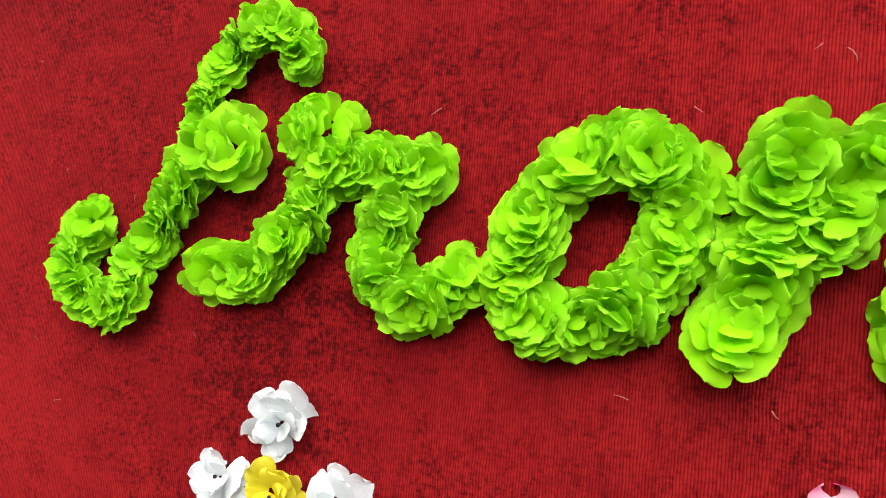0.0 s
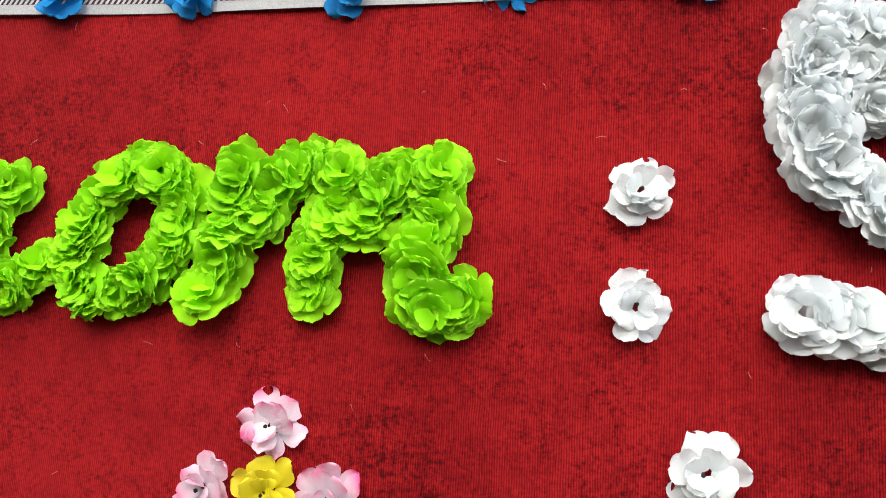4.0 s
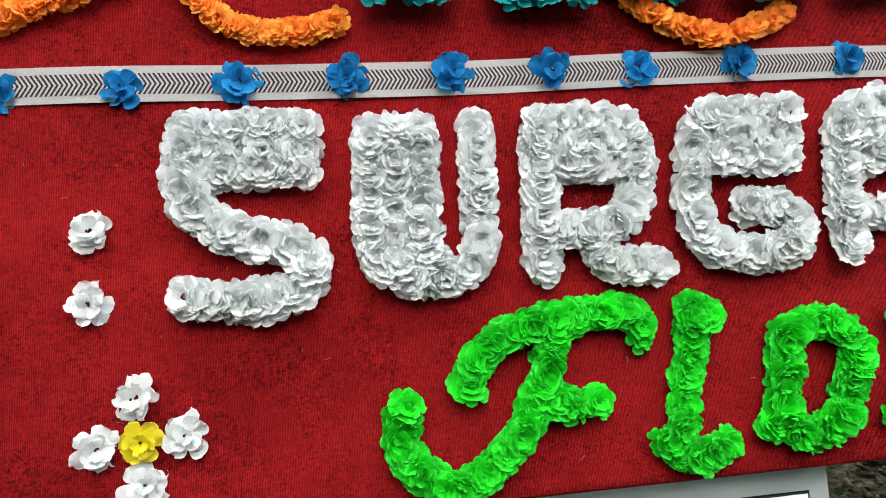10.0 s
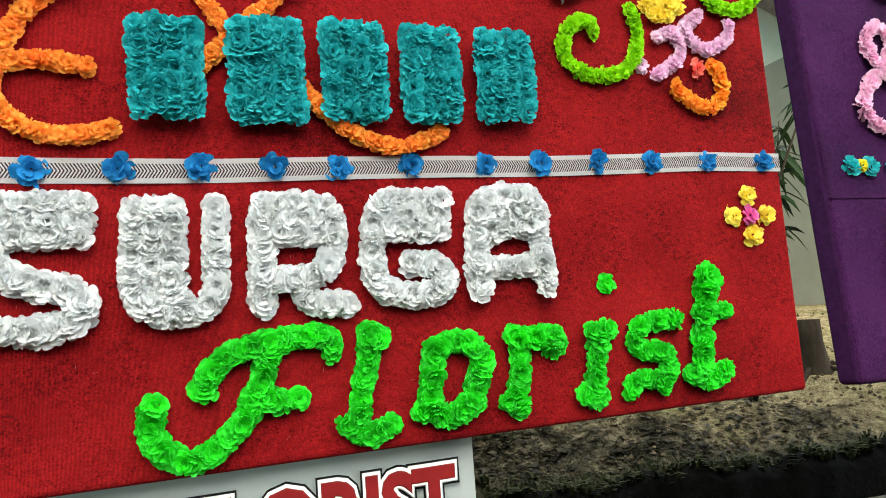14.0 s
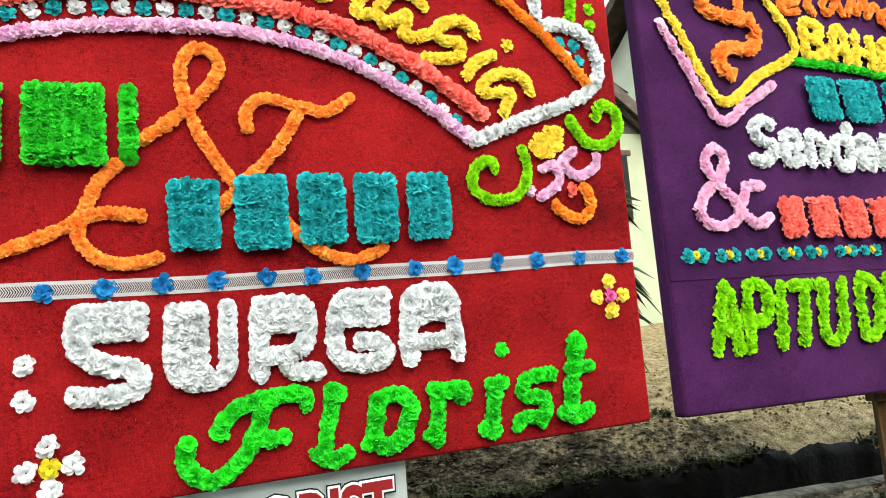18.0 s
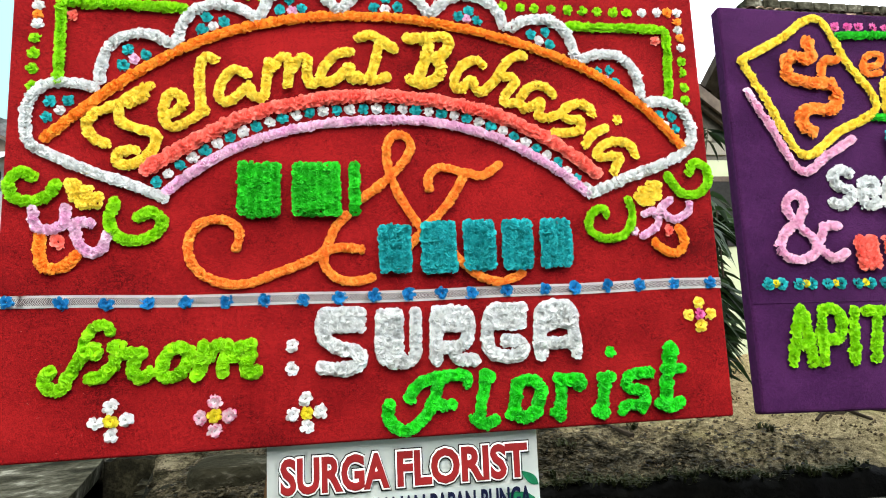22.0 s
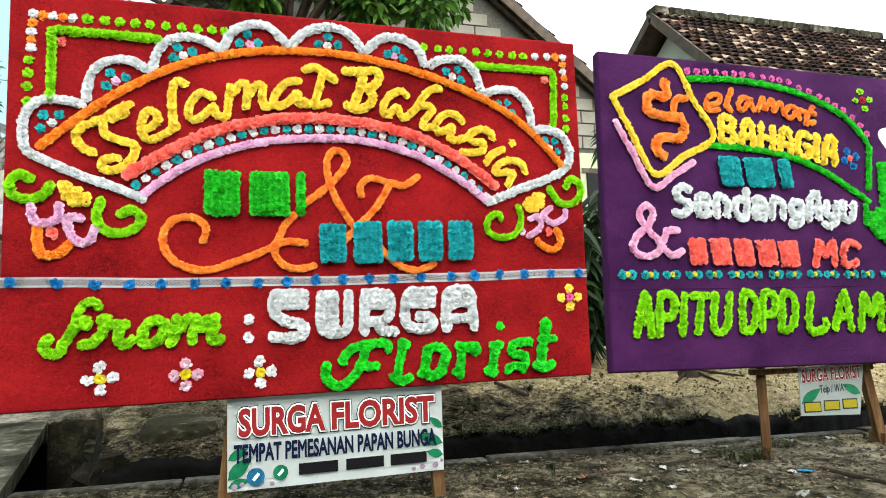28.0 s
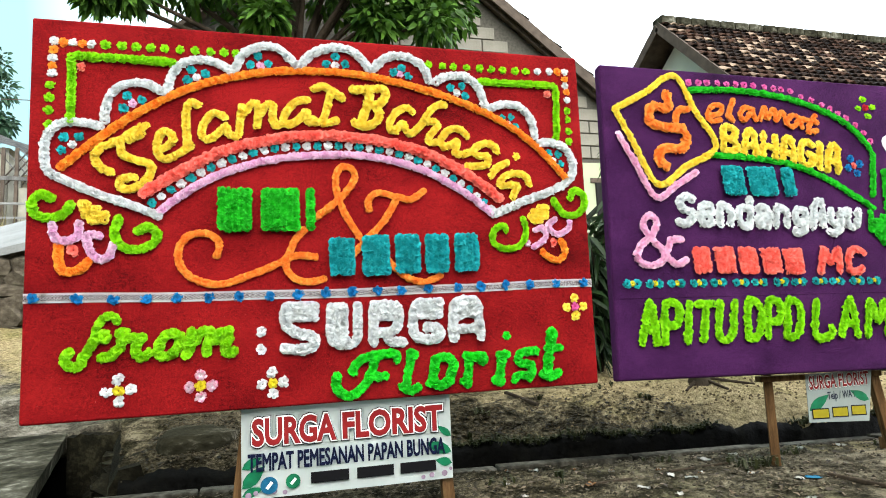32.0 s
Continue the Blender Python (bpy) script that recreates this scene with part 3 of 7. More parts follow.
def clumped(groups, each, x0, x1, y0, y1):
    out = []
    for _ in range(groups):
        cx, cy = rng.uniform(x0, x1), rng.uniform(y0, y1)
        out += [(cx + rng.gauss(0, 0.05), cy + rng.gauss(0, 0.035)) for _ in range(rng.randint(2, each))]
    return out


tuft_field("weeds", "short straggling weeds along the ditch and bank",
           clumped(12, 9, 1.2, 6.5, 1.2, 1.6) + clumped(9, 5, 0.9, 6.5, 0.1, 0.4) + clumped(7, 7, 1.4, 6.0, 1.7, 3.0), M_GRASS, 0.055)


tuft_field("post_weeds", "small green weeds at the foot of a board leg", [(3.42 + rng.gauss(0, 0.07), 0.10 + rng.gauss(0, 0.05)) for _ in range(22)], M_GRASS, 0.075)


tuft_field("edge_weeds", "dark ragged weeds hanging along the edge of the ditch",
           [(x, 1.305 - skew(x) + noise.noise((x * 2.3, 2.0, 1.0)) * 0.07 + rng.gauss(0.02, 0.035)) for x in [rng.uniform(0.9, 6.8) for _ in range(1100)] if noise.noise((x * 1.7, 4.4, 0)) > -0.25], M_GRASS, 0.06)


def flakes(name, label, spots, mat, size):
    """Dry scraps of leaf and bark, each a bent four-cornered flake."""
    bm = bmesh.new()
    for x, y in spots:
        s, a = size * rng.uniform(0.4, 1.5), rng.uniform(0, 6.28)
        c, d = math.cos(a), math.sin(a)
        z = ground_height(x, y) + 0.004
        v = [bm.verts.new((x + (c * px - d * py) * s, y + (d * px + c * py) * s, z + s * rng.uniform(-0.1, 0.55))) for px, py in ((-1, -0.1), (-0.1, -0.45), (1, 0.05), (0.1, 0.5))]
        bm.faces.new((v[0], v[1], v[3]))
        bm.faces.new((v[1], v[2], v[3]))
    tagged(mesh_object(name, bm, mat), label, "litter", kind="stuff")


M_FLAKE = leaf_material("dry_flakes", (0.008, 0.006, 0.004), (0.15, 0.115, 0.075))
flakes("leaf_litter", "dry leaf scraps trodden into the dirt", [(rng.uniform(-0.1, 5.5), rng.uniform(-0.6, 0.80)) for _ in range(3800)], M_FLAKE, 0.014)
flakes("bank_litter", "dark leaf mould along the top of the ditch bank", [(rng.uniform(0.1, 1.5), 1.36 + abs(rng.gauss(0, 0.7))) for _ in range(2600)] + [(x, 1.33 - skew(x) + abs(rng.gauss(0, 0.34))) for x in [1.2 + 2.6 * rng.random() ** 1.5 for _ in range(3200)]], leaf_material("leaf_mould", (0.004, 0.0035, 0.002), (0.060, 0.048, 0.028)), 0.016)


def stump(x, y):
    """A low cut trunk with roots spreading over the sand."""
    z = ground_height(x, y)
    o = thing("stump", (x, y, z), "dark cut tree stump with roots on the sandy bank", "stump")
    bm = bmesh.new()
    rings = []
    for h, r in ((-0.05, 0.11), (0.04, 0.075), (0.14, 0.06), (0.26, 0.055)):
        rings.append([bm.verts.new((x + math.cos(k * 0.524) * r * (1 + 0.25 * noise.noise((k, h * 4, 2.0))), y + math.sin(k * 0.524) * r, z + h)) for k in range(12)])
    for p, q in zip(rings, rings[1:]):
        for k in range(12):
            bm.faces.new((p[k], p[(k + 1) % 12], q[(k + 1) % 12], q[k]))
    bm.faces.new(rings[-1])
    part("trunk", bm, M_BARK, o, "black weathered trunk", True)
    for a, n in ((-0.35, 0.42), (-1.2, 0.24), (3.6, 0.22), (0.5, 0.30)):
        ex, ey = x + math.cos(a) * n, y + math.sin(a) * n
        part("root", beam((x, y, z + 0.04), (ex, ey, ground_height(ex, ey) + 0.002), 0.022, 0.02, 0.006), M_BARK, o)


stump(4.19, 1.57)


# ---- litter on the dirt ----
def scrap(name, label, x, y, w, d, colour, seed, curl=0.02):
    y = min(y, 0.74 - skew(x))
    bm = bmesh.new()
    n = 5
    g = [[bm.verts.new(((i / n - 0.5) * w * (1 + 0.25 * noise.noise((j, seed, 0.5))), (j / n - 0.5) * d * (1 + 0.25 * noise.noise((i, seed, 3.5))),
                        curl * (0.4 + noise.noise((i * 0.6, j * 0.6, seed * 2.7))))) for i in range(n + 1)] for j in range(n + 1)]
    for j in range(n):
        for i in range(n):
            bm.faces.new((g[j][i], g[j][i + 1], g[j + 1][i + 1], g[j + 1][i]))
    bmesh.ops.solidify(bm, geom=bm.faces[:], thickness=0.0015)
    bmesh.ops.rotate(bm, verts=bm.verts, cent=(0, 0, 0), matrix=Matrix.Rotation(seed * 1.7, 3, 'Z'))
    bmesh.ops.translate(bm, verts=bm.verts, vec=(x, y, ground_height(x, y) + curl * 0.35))
    tagged(mesh_object(name, bm, colour, True), label, "litter", "litter on the dirt")


M_PAPER = plain("wet_paper", (0.46, 0.45, 0.42), 0.8, 0.15, 40)
M_BLUEBAG = plain("blue_plastic", (0.03, 0.22, 0.38), 0.35, 0.3, 40)
M_DRYLEAF = plain("dry_leaf", (0.20, 0.10, 0.04), 0.8, 0.4, 30)
M_CLEAR = plain("milky_plastic", (0.30, 0.31, 0.28), 0.3, 0.3, 40)
for k, (x, y, w, d, m, nm, lb) in enumerate([
        (3.24, 0.313, 0.11, 0.08, M_PAPER, "paper_scrap", "flat square white paper on the dirt"),
        (3.47, 0.446, 0.11, 0.06, M_PAPER, "paper_scrap", "crumpled white paper scrap on the dirt"),
        (3.45, -0.228, 0.1, 0.09, M_BLUEBAG, "plastic_scrap", "crumpled blue plastic scrap on the dirt"),
        (3.16, -0.49, 0.2, 0.07, M_CLEAR, "plastic_strip", "milky plastic strip on the dirt"),
        (3.18, -0.64, 0.11, 0.08, M_CLEAR, "plastic_strip", "crumpled clear plastic on the dirt"),
        (2.4, 0.067, 0.14, 0.07, M_DRYLEAF, "dry_leaf", "large curled brown dry leaf on the dirt"),
        (2.6, -0.085, 0.1, 0.05, M_PAPER, "paper_scrap", "small pale paper scrap on the dirt"),
        (2.86, 0.076, 0.09, 0.05, M_PAPER, "paper_scrap", "small pale paper scrap on the dirt"),
        (2.9, -0.034, 0.1, 0.06, M_CLEAR, "plastic_strip", "milky plastic strip on the dirt"),
        (3.38, -0.215, 0.08, 0.05, M_PAPER, "paper_scrap", "small pale paper scrap on the dirt"),
        (2.28, 0.533, 0.09, 0.06, M_CLEAR, "plastic_strip", "milky plastic strip on the dirt"),
        (2.69, -0.23, 0.06, 0.04, M_PAPER, "paper_scrap", "small pale paper scrap on the dirt"),
        (2.04, 0.036, 0.05, 0.04, M_PAPER, "paper_scrap", "small pale paper scrap on the dirt"),
        (4.16, 0.312, 0.12, 0.08, M_PAPER, "paper_scrap", "small pale paper scrap on the dirt"),
        (2.05, 0.3, 0.05, 0.03, M_PAPER, "paper_scrap", "small pale paper scrap on the dirt"),
        (1.9, -0.25, 0.06, 0.04, M_DRYLEAF, "dry_leaf", "curled brown dry leaf on the dirt"),
        (3.9, 0.55, 0.1, 0.06, M_CLEAR, "plastic_strip", "milky plastic strip on the dirt")]
        + [(1.9 + 0.37 * ((i * 7) % 13) % 3.1, -0.3 + 0.083 * ((i * 5) % 13), 0.035 + 0.005 * (i % 5), 0.03, (M_PAPER, M_DRYLEAF, M_CLEAR, M_DRYLEAF)[i % 4], ("paper_scrap", "dry_leaf", "plastic_strip", "dry_leaf")[i % 4],
            ("small pale paper scrap on the dirt", "curled brown dry leaf on the dirt", "milky plastic strip on the dirt", "curled brown dry leaf on the dirt")[i % 4]) for i in range(36)]):
    scrap(nm, lb, x, y, w * 0.62, d * 0.66, m, k + 1, 0.012)
for k, (a, b, r) in enumerate([((3.53, -0.235), (3.62, -0.60), 0.010), ((2.42, 0.08), (2.65, 0.10), 0.006), ((2.63, 1.82), (2.75, 1.48), 0.014), ((2.9, 0.15), (3.3, 0.2), 0.005)]):
    za, zb = ground_height(*a) + r, ground_height(*b) + r
    bm = beam((*a, za), (*b, zb), r * 2, r * 2, r * 0.6)
    tagged(mesh_object("stick", bm, M_BARK), "thin dark dry stick on the ground", "stick", "sticks")


# unseen plain wall added across the road, behind the camera, to cut low skylight
tagged(mesh_object("sky_blocking_wall", box((-16, -6.3, -0.1), (9, -6.1, 3.0), 0.02), M_STONE), "unseen plain wall added to cut low skylight on the boards", "wall", kind="structure")


# ---- trees and shrubs ----
def add_leaf(bm, base, way, length, width, droop, spin):
    """A pointed leaf of two bent halves."""
    way = way.normalized()
    side = way.cross(Vector((0, 0, 1)))
    if side.length < 0.1:
        side = Vector((1, 0, 0))
    side = (Matrix.Rotation(spin, 3, way) @ side.normalized())
    up = side.cross(way)
    pts = []
    for u, w in ((0, 0.05), (0.3, 0.9), (0.65, 0.8), (1, 0.0)):
        c = base + way * length * u + Vector((0, 0, -droop * length * u * u))
        pts.append((c - up * 0.0, side * width * 0.5 * w, up * width * 0.16 * w))
    v = [[bm.verts.new(c + s + l), bm.verts.new(c), bm.verts.new(c - s + l)] for c, s, l in pts[:3]]
    tip = bm.verts.new(pts[3][0])
    for i in range(2):
        for j in range(2):
            bm.faces.new((v[i][j], v[i][j + 1], v[i + 1][j + 1], v[i + 1][j]))
    bm.faces.new((v[2][0], v[2][1], tip))
    bm.faces.new((v[2][1], v[2][2], tip))


def limb(bm, points, radii, sides=7):
    rings = []
    for i, p in enumerate(points):
        p = Vector(p)
        t = (Vector(points[min(i + 1, len(points) - 1)]) - Vector(points[max(i - 1, 0)])).normalized()
        a = t.orthogonal().normalized()
        b = t.cross(a)
        rings.append([bm.verts.new(p + (a * math.cos(k * 6.2832 / sides) + b * math.sin(k * 6.2832 / sides)) * radii[i]) for k in range(sides)])
    for i in range(len(rings) - 1):
        for k in range(sides):
            bm.faces.new((rings[i][k], rings[i][(k + 1) % sides], rings[i + 1][(k + 1) % sides], rings[i + 1][k]))
    bm.faces.new(rings[-1])


M_FARLEAF = leaf_material("dark_far_leaves", (0.012, 0.035, 0.02), (0.04, 0.09, 0.05))


def broad_tree(origin, label, clumps, leaves, trunk_top, seed, leaf=0.14, foliage=M_LEAF):
    r = random.Random(seed)
    o = Vector(origin)
    tree = thing("tree", o, label, "tree")
    bm = bmesh.new()
    limb(bm, [o, o + Vector((0.03, 0, trunk_top * 0.5)), o + Vector((0, 0, trunk_top))], [0.11, 0.085, 0.06])
    for c, rad in clumps:
        c = Vector(c)
        mid = (o + Vector((0, 0, trunk_top * 0.8))).lerp(c, 0.5) + Vector((0, 0, -0.1))
        limb(bm, [o + Vector((0, 0, trunk_top * 0.75)), mid, c], [0.05, 0.03, 0.012], 5)
    part("trunk", bm, M_BARK, tree, "dark trunk with spreading limbs", True)
    bm = bmesh.new()
    for c, rad in clumps:
        c = Vector(c)
        for _ in range(leaves):
            d = Vector((r.gauss(0, 1), r.gauss(0, 1), r.gauss(0, 1))).normalized()
            p = c + d * rad * r.random() ** 0.45
            way = (d + Vector((r.uniform(-0.8, 0.8), r.uniform(-0.8, 0.8), r.uniform(-0.7, 0.4))))
            add_leaf(bm, p, way, leaf * r.uniform(0.6, 1.3), leaf * 0.5 * r.uniform(0.7, 1.2), 0.35, r.uniform(0, 6.28))
    part("crown", bm, foliage, tree, "loose crown of broad green leaves", True)


rt = random.Random(11)
clumps = [((x, 3.6 + rt.uniform(-0.4, 0.7), 4.45 + rt.uniform(-0.12, 0.35)), rt.uniform(0.32, 0.46)) for x in (-0.35, 0.1, 0.4, 0.7, 1.0, 1.3, 1.6, 1.9, 2.2, 2.5, 2.75, 2.95)]
clumps += [((x, 3.8, 5.1 + rt.uniform(0, 0.5)), 0.6) for x in (0.2, 0.7, 1.3, 1.8, 2.3, 2.8)]
clumps += [((-0.72, 3.5, 4.15), 0.17), ((-0.45, 3.5, 4.2), 0.2), ((0.9, 3.4, 4.0), 0.2), ((2.0, 3.4, 4.05), 0.25), ((2.6, 3.4, 4.1), 0.3)]
broad_tree((1.17, 3.8, 0.3), "leafy green tree standing behind the red board", clumps, 330, 4.3, 5, 0.135)
broad_tree((-8.9, 22, 1.0), "distant dark green tree beyond the houses", [((-8.9 + rt.uniform(-0.9, 0.5), 22 + rt.uniform(-0.5, 0.5), 9.7 + rt.uniform(-1.4, 1.1)), rt.uniform(0.38, 0.62)) for _ in range(16)], 150, 8.2, 6, 0.24, M_FARLEAF)
broad_tree((17.8, 9, 0.5), "small tree seen past the tiled roof", [((17.8 + rt.uniform(-0.25, 0.8), 9, 7.0 + rt.uniform(-0.6, 0.45)), 0.42) for _ in range(5)], 90, 6.5, 7, 0.25)


def long_leaf_shrub(x0, y0, seed, stems, reach=0.4, tallest=2.5):
    r = random.Random(seed)
    o = Vector((x0, y0, ground_height(x0, y0) - 0.03))
    shrub = thing("shrub", o, "dark long-leaved mango sapling between the boards", "shrub")
    bm, lf = bmesh.new(), bmesh.new()
    for k in range(stems):
        top = o + Vector((r.uniform(-reach, reach), r.uniform(-reach, reach), r.uniform(0.7, tallest)))
        mid = o.lerp(top, 0.5) + Vector((r.uniform(-0.1, 0.1), r.uniform(-0.1, 0.1), 0.1))
        limb(bm, [o, mid, top], [0.016, 0.011, 0.005], 5)
        for _ in range(5):
            c = o.lerp(mid, r.uniform(0.4, 1)) if r.random() < 0.35 else mid.lerp(top, r.random())
            for _ in range(9):
                a = r.uniform(0, 6.28)
                add_leaf(lf, c + Vector((0, 0, r.uniform(-0.05, 0.05))), Vector((math.cos(a), math.sin(a), r.uniform(-0.9, 0.5))), r.uniform(0.16, 0.34), r.uniform(0.035, 0.06), 0.5, r.uniform(0, 6.28))
    part("branchwork", bm, M_BARK, shrub, "thin woody stems", True)
    part("foliage", lf, M_MANGO, shrub, "drooping long dark leaves", True)


long_leaf_shrub(3.64, 2.15, 3, 14, 0.2, 1.95)
long_leaf_shrub(4.15, 2.9, 9, 9, 0.3, 2.3)
long_leaf_shrub(5.3, 2.9, 15, 2)


# ---- houses ----
def tile_roof(parent, origin, along, down, rows, cols, tile_w, tile_l):
    """Clay pantiles in lapped courses, each its own curved piece."""
    along, down = Vector(along).normalized(), Vector(down).normalized()
    up = along.cross(down).normalized()
    if up.z < 0:
        up = -up
    verts, faces = [], []
    r = random.Random(2)
    for j in range(rows):
        for i in range(cols):
            o = Vector(origin) + along * (i * tile_w + (tile_w * 0.5 if j % 2 else 0)) + down * (j * tile_l) + up * r.uniform(-0.006, 0.006)
            k = len(verts)
            for s, lift in ((0.0, 0.0), (1.08, 0.045)):
                for u, h in ((0.0, 0.0), (0.25, 0.030), (0.55, 0.034), (0.8, 0.005), (1.02, 0.0)):
                    verts.append(tuple(o + along * tile_w * u + down * tile_l * s + up * (h + lift) - Vector(root_of(parent))))
            for u in range(4):
                faces.append((k + u, k + u + 1, k + 6 + u, k + 5 + u))
            lip = len(verts)
            for u in range(5):
                verts.append(tuple(Vector(verts[k + 5 + u]) - up * 0.022))
            for u in range(4):
                faces.append((k + 5 + u, k + 6 + u, lip + u + 1, lip + u))
    me = bpy.data.meshes.new("roof_tiles")
    me.from_pydata(verts, [], faces)
    me.materials.append(M_TILE)
    ob = new("roof_tiles", me)
    ob.parent = parent
    tagged(ob, "weathered dark brown clay roof tiles", kind="stuff")


def block_house():
    """House with an unplastered block gable towards the road and a low roof edge."""
    h = thing("house", (2.6, 5.2, 0.45), "house with bare block gable and dark eaves", "house")
    part("wall", box((-0.6, 5.05, 0.3), (6.6, 9.0, 3.0)), M_GREENWALL, h, "pale green plastered wall")
    ridge, eave_l, eave_r = 6.55, (-0.9, 3.85), (6.9, 2.87)
    gable = [(-0.6, 5.06, 3.0), (6.6, 5.06, 3.0), (6.6, 5.06, 3.03), (2.3, 5.06, ridge - 0.1), (-0.6, 5.06, 4.12)]
    part("gable", prism(gable, (0, 0.15, 0)), M_MORTAR, h, "mortared gable wall")
    part("window", box((5.35, 5.02, 1.86), (6.3, 5.08, 2.71), 0.01), M_DARK, h, "dark unglazed window opening")
    part("window_frame", box((5.28, 5.03, 2.71), (6.37, 5.08, 2.78), 0.006), M_ROOFWOOD, h, "dark wooden lintel")
    r = random.Random(8)
    shared = None
    z, row = 3.06, 0
    while z < ridge - 0.6:
        x = 2.2 + (0.2 if row % 2 else 0)
        while x < 6.2:
            if z + 0.17 < ridge - 0.16 - (x + 0.36 - 2.3) * 0.8:
                if shared is None:
                    bm = box((-0.185, -0.02, -0.083), (0.185, 0.04, 0.083), 0.006)
                    shared = bpy.data.meshes.new("block")
                    bm.to_mesh(shared)
                    bm.free()
                    shared.materials.append(M_BLOCK)
                b = new("block", shared)
                b.parent = h
                b.location = Vector((x + 0.185, 5.05 + r.uniform(-0.004, 0.004), z + 0.09)) - h.location
            x += 0.39
        z += 0.185
        row += 1
    slope = Vector((eave_r[0] - 2.3, 0, eave_r[1] - ridge))
    part("roof_slope", prism([(2.3, 4.86, ridge), (eave_r[0], 4.86, eave_r[1]), (eave_r[0], 4.86, eave_r[1] + 0.07), (2.3, 4.86, ridge + 0.07)], (0, 4.6, 0)), M_ROOFWOOD, h, "dark roof slope with boarded eaves")
    part("roof_slope", prism([(2.3, 4.86, ridge), (eave_l[0], 4.86, eave_l[1]), (eave_l[0], 4.86, eave_l[1] + 0.07), (2.3, 4.86, ridge + 0.07)], (0, 4.6, 0)), M_ROOFWOOD, h, "dark roof slope with boarded eaves")
    part("bargeboard", beam((2.3, 4.84, ridge - 0.02), (eave_r[0], 4.84, eave_r[1] - 0.02), 0.03, 0.14), M_ROOFWOOD, h, "weathered bargeboard")
    part("rafter", beam((2.5, 4.95, ridge - 0.24), (6.8, 4.95, 2.84), 0.05, 0.07), M_ROOFWOOD, h)
    for i in range(7):
        f = i / 6
        p = Vector((2.3, 0, ridge)).lerp(Vector((eave_r[0], 0, eave_r[1])), f)
        part("purlin", beam((p.x, 4.87, p.z - 0.05), (p.x, 5.1, p.z - 0.05), 0.05, 0.07), M_ROOFWOOD, h)
    tile_roof(h, (2.25, 4.82, ridge + 0.09), (0, 1, 0), slope, 19, 22, 0.21, 0.30)


block_house()


def tiled_house():
    h = thing("house", (10.5, 6.5, 0.5), "cream house with weathered clay tile roof", "house")
    ridge = 5.80
    part("wall", box((7.75, 4.05, 0.3), (12.3, 9.6, 3.5)), M_WHITEWALL, h, "cream plastered wall")
    part("gable", prism([(7.75, 4.05, 3.5), (7.75, 9.4, 3.5), (7.75, 6.1, ridge - 0.28)], (0.15, 0, 0)), M_PLASTER, h, "plain pale green gable")
    rx0, ey, ez = 7.35, 3.4, 3.05
    down = Vector((0, ey - 6.1, ez - ridge))
    part("roof_slope", prism([(rx0, 6.1, ridge - 0.1), (rx0, ey, ez - 0.1), (rx0, ey, ez - 0.02), (rx0, 6.1, ridge - 0.02)], (5.3, 0, 0)), M_ROOFWOOD, h, "dark boarded underside of the roof")
    part("roof_slope", prism([(rx0, 6.1, ridge - 0.1), (rx0, 10.6, ez - 0.1), (rx0, 10.6, ez - 0.02), (rx0, 6.1, ridge - 0.02)], (5.3, 0, 0)), M_ROOFWOOD, h, "dark boarded underside of the roof")
    part("bargeboard", beam((rx0, 6.1, ridge - 0.08), (rx0, ey, ez - 0.08), 0.04, 0.16), M_ROOFWOOD, h, "grey weathered bargeboard")
    part("bargeboard", beam((rx0, 6.1, ridge - 0.08), (rx0, 10.6, ez - 0.08), 0.04, 0.16), M_ROOFWOOD, h, "grey weathered bargeboard")
    tile_roof(h, (rx0, 6.1, ridge), (1, 0, 0), down, 24, 33, 0.16, 0.16)
    for i in range(17):
        part("ridge_tile", box((rx0 + i * 0.3, 5.96, ridge - 0.06), (rx0 + i * 0.3 + 0.29, 6.24, ridge + 0.09), 0.035), M_CONCRETE, h)
    part("gable", prism([(12.3, 4.05, 3.5), (12.3, 9.4, 3.5), (12.3, 6.1, ridge - 0.28)], (-0.15, 0, 0)), M_GREENWALL, h, "plain pale green gable")
    part("pole", beam((12.66, 6.1, 5.6), (13.3, 6.1, 6.8), 0.035, 0.035), M_ROOFWOOD, h, "thin leaning iron rod on the roof")
    part("pole", beam((12.66, 6.0, 5.6), (12.78, 6.0, 6.05), 0.03, 0.03), M_ROOFWOOD, h, "short iron rod on the roof")


tiled_house()


M_LIMEWASH = plain("worn_limewash", (0.27, 0.285, 0.285), 0.85, 0.3, 2.5)
M_CREAM = plain("stained_cream_wall", (0.23, 0.225, 0.19), 0.85, 0.35, 2.0)
M_OLDROOF = earthy("old_grey_roof", [(0.35, (0.045, 0.045, 0.045)), (0.5, (0.10, 0.10, 0.10)), (0.7, (0.19, 0.19, 0.185))], 3.0, 0.8, 24.0, 0.01, (3.0, 1, 0.6))


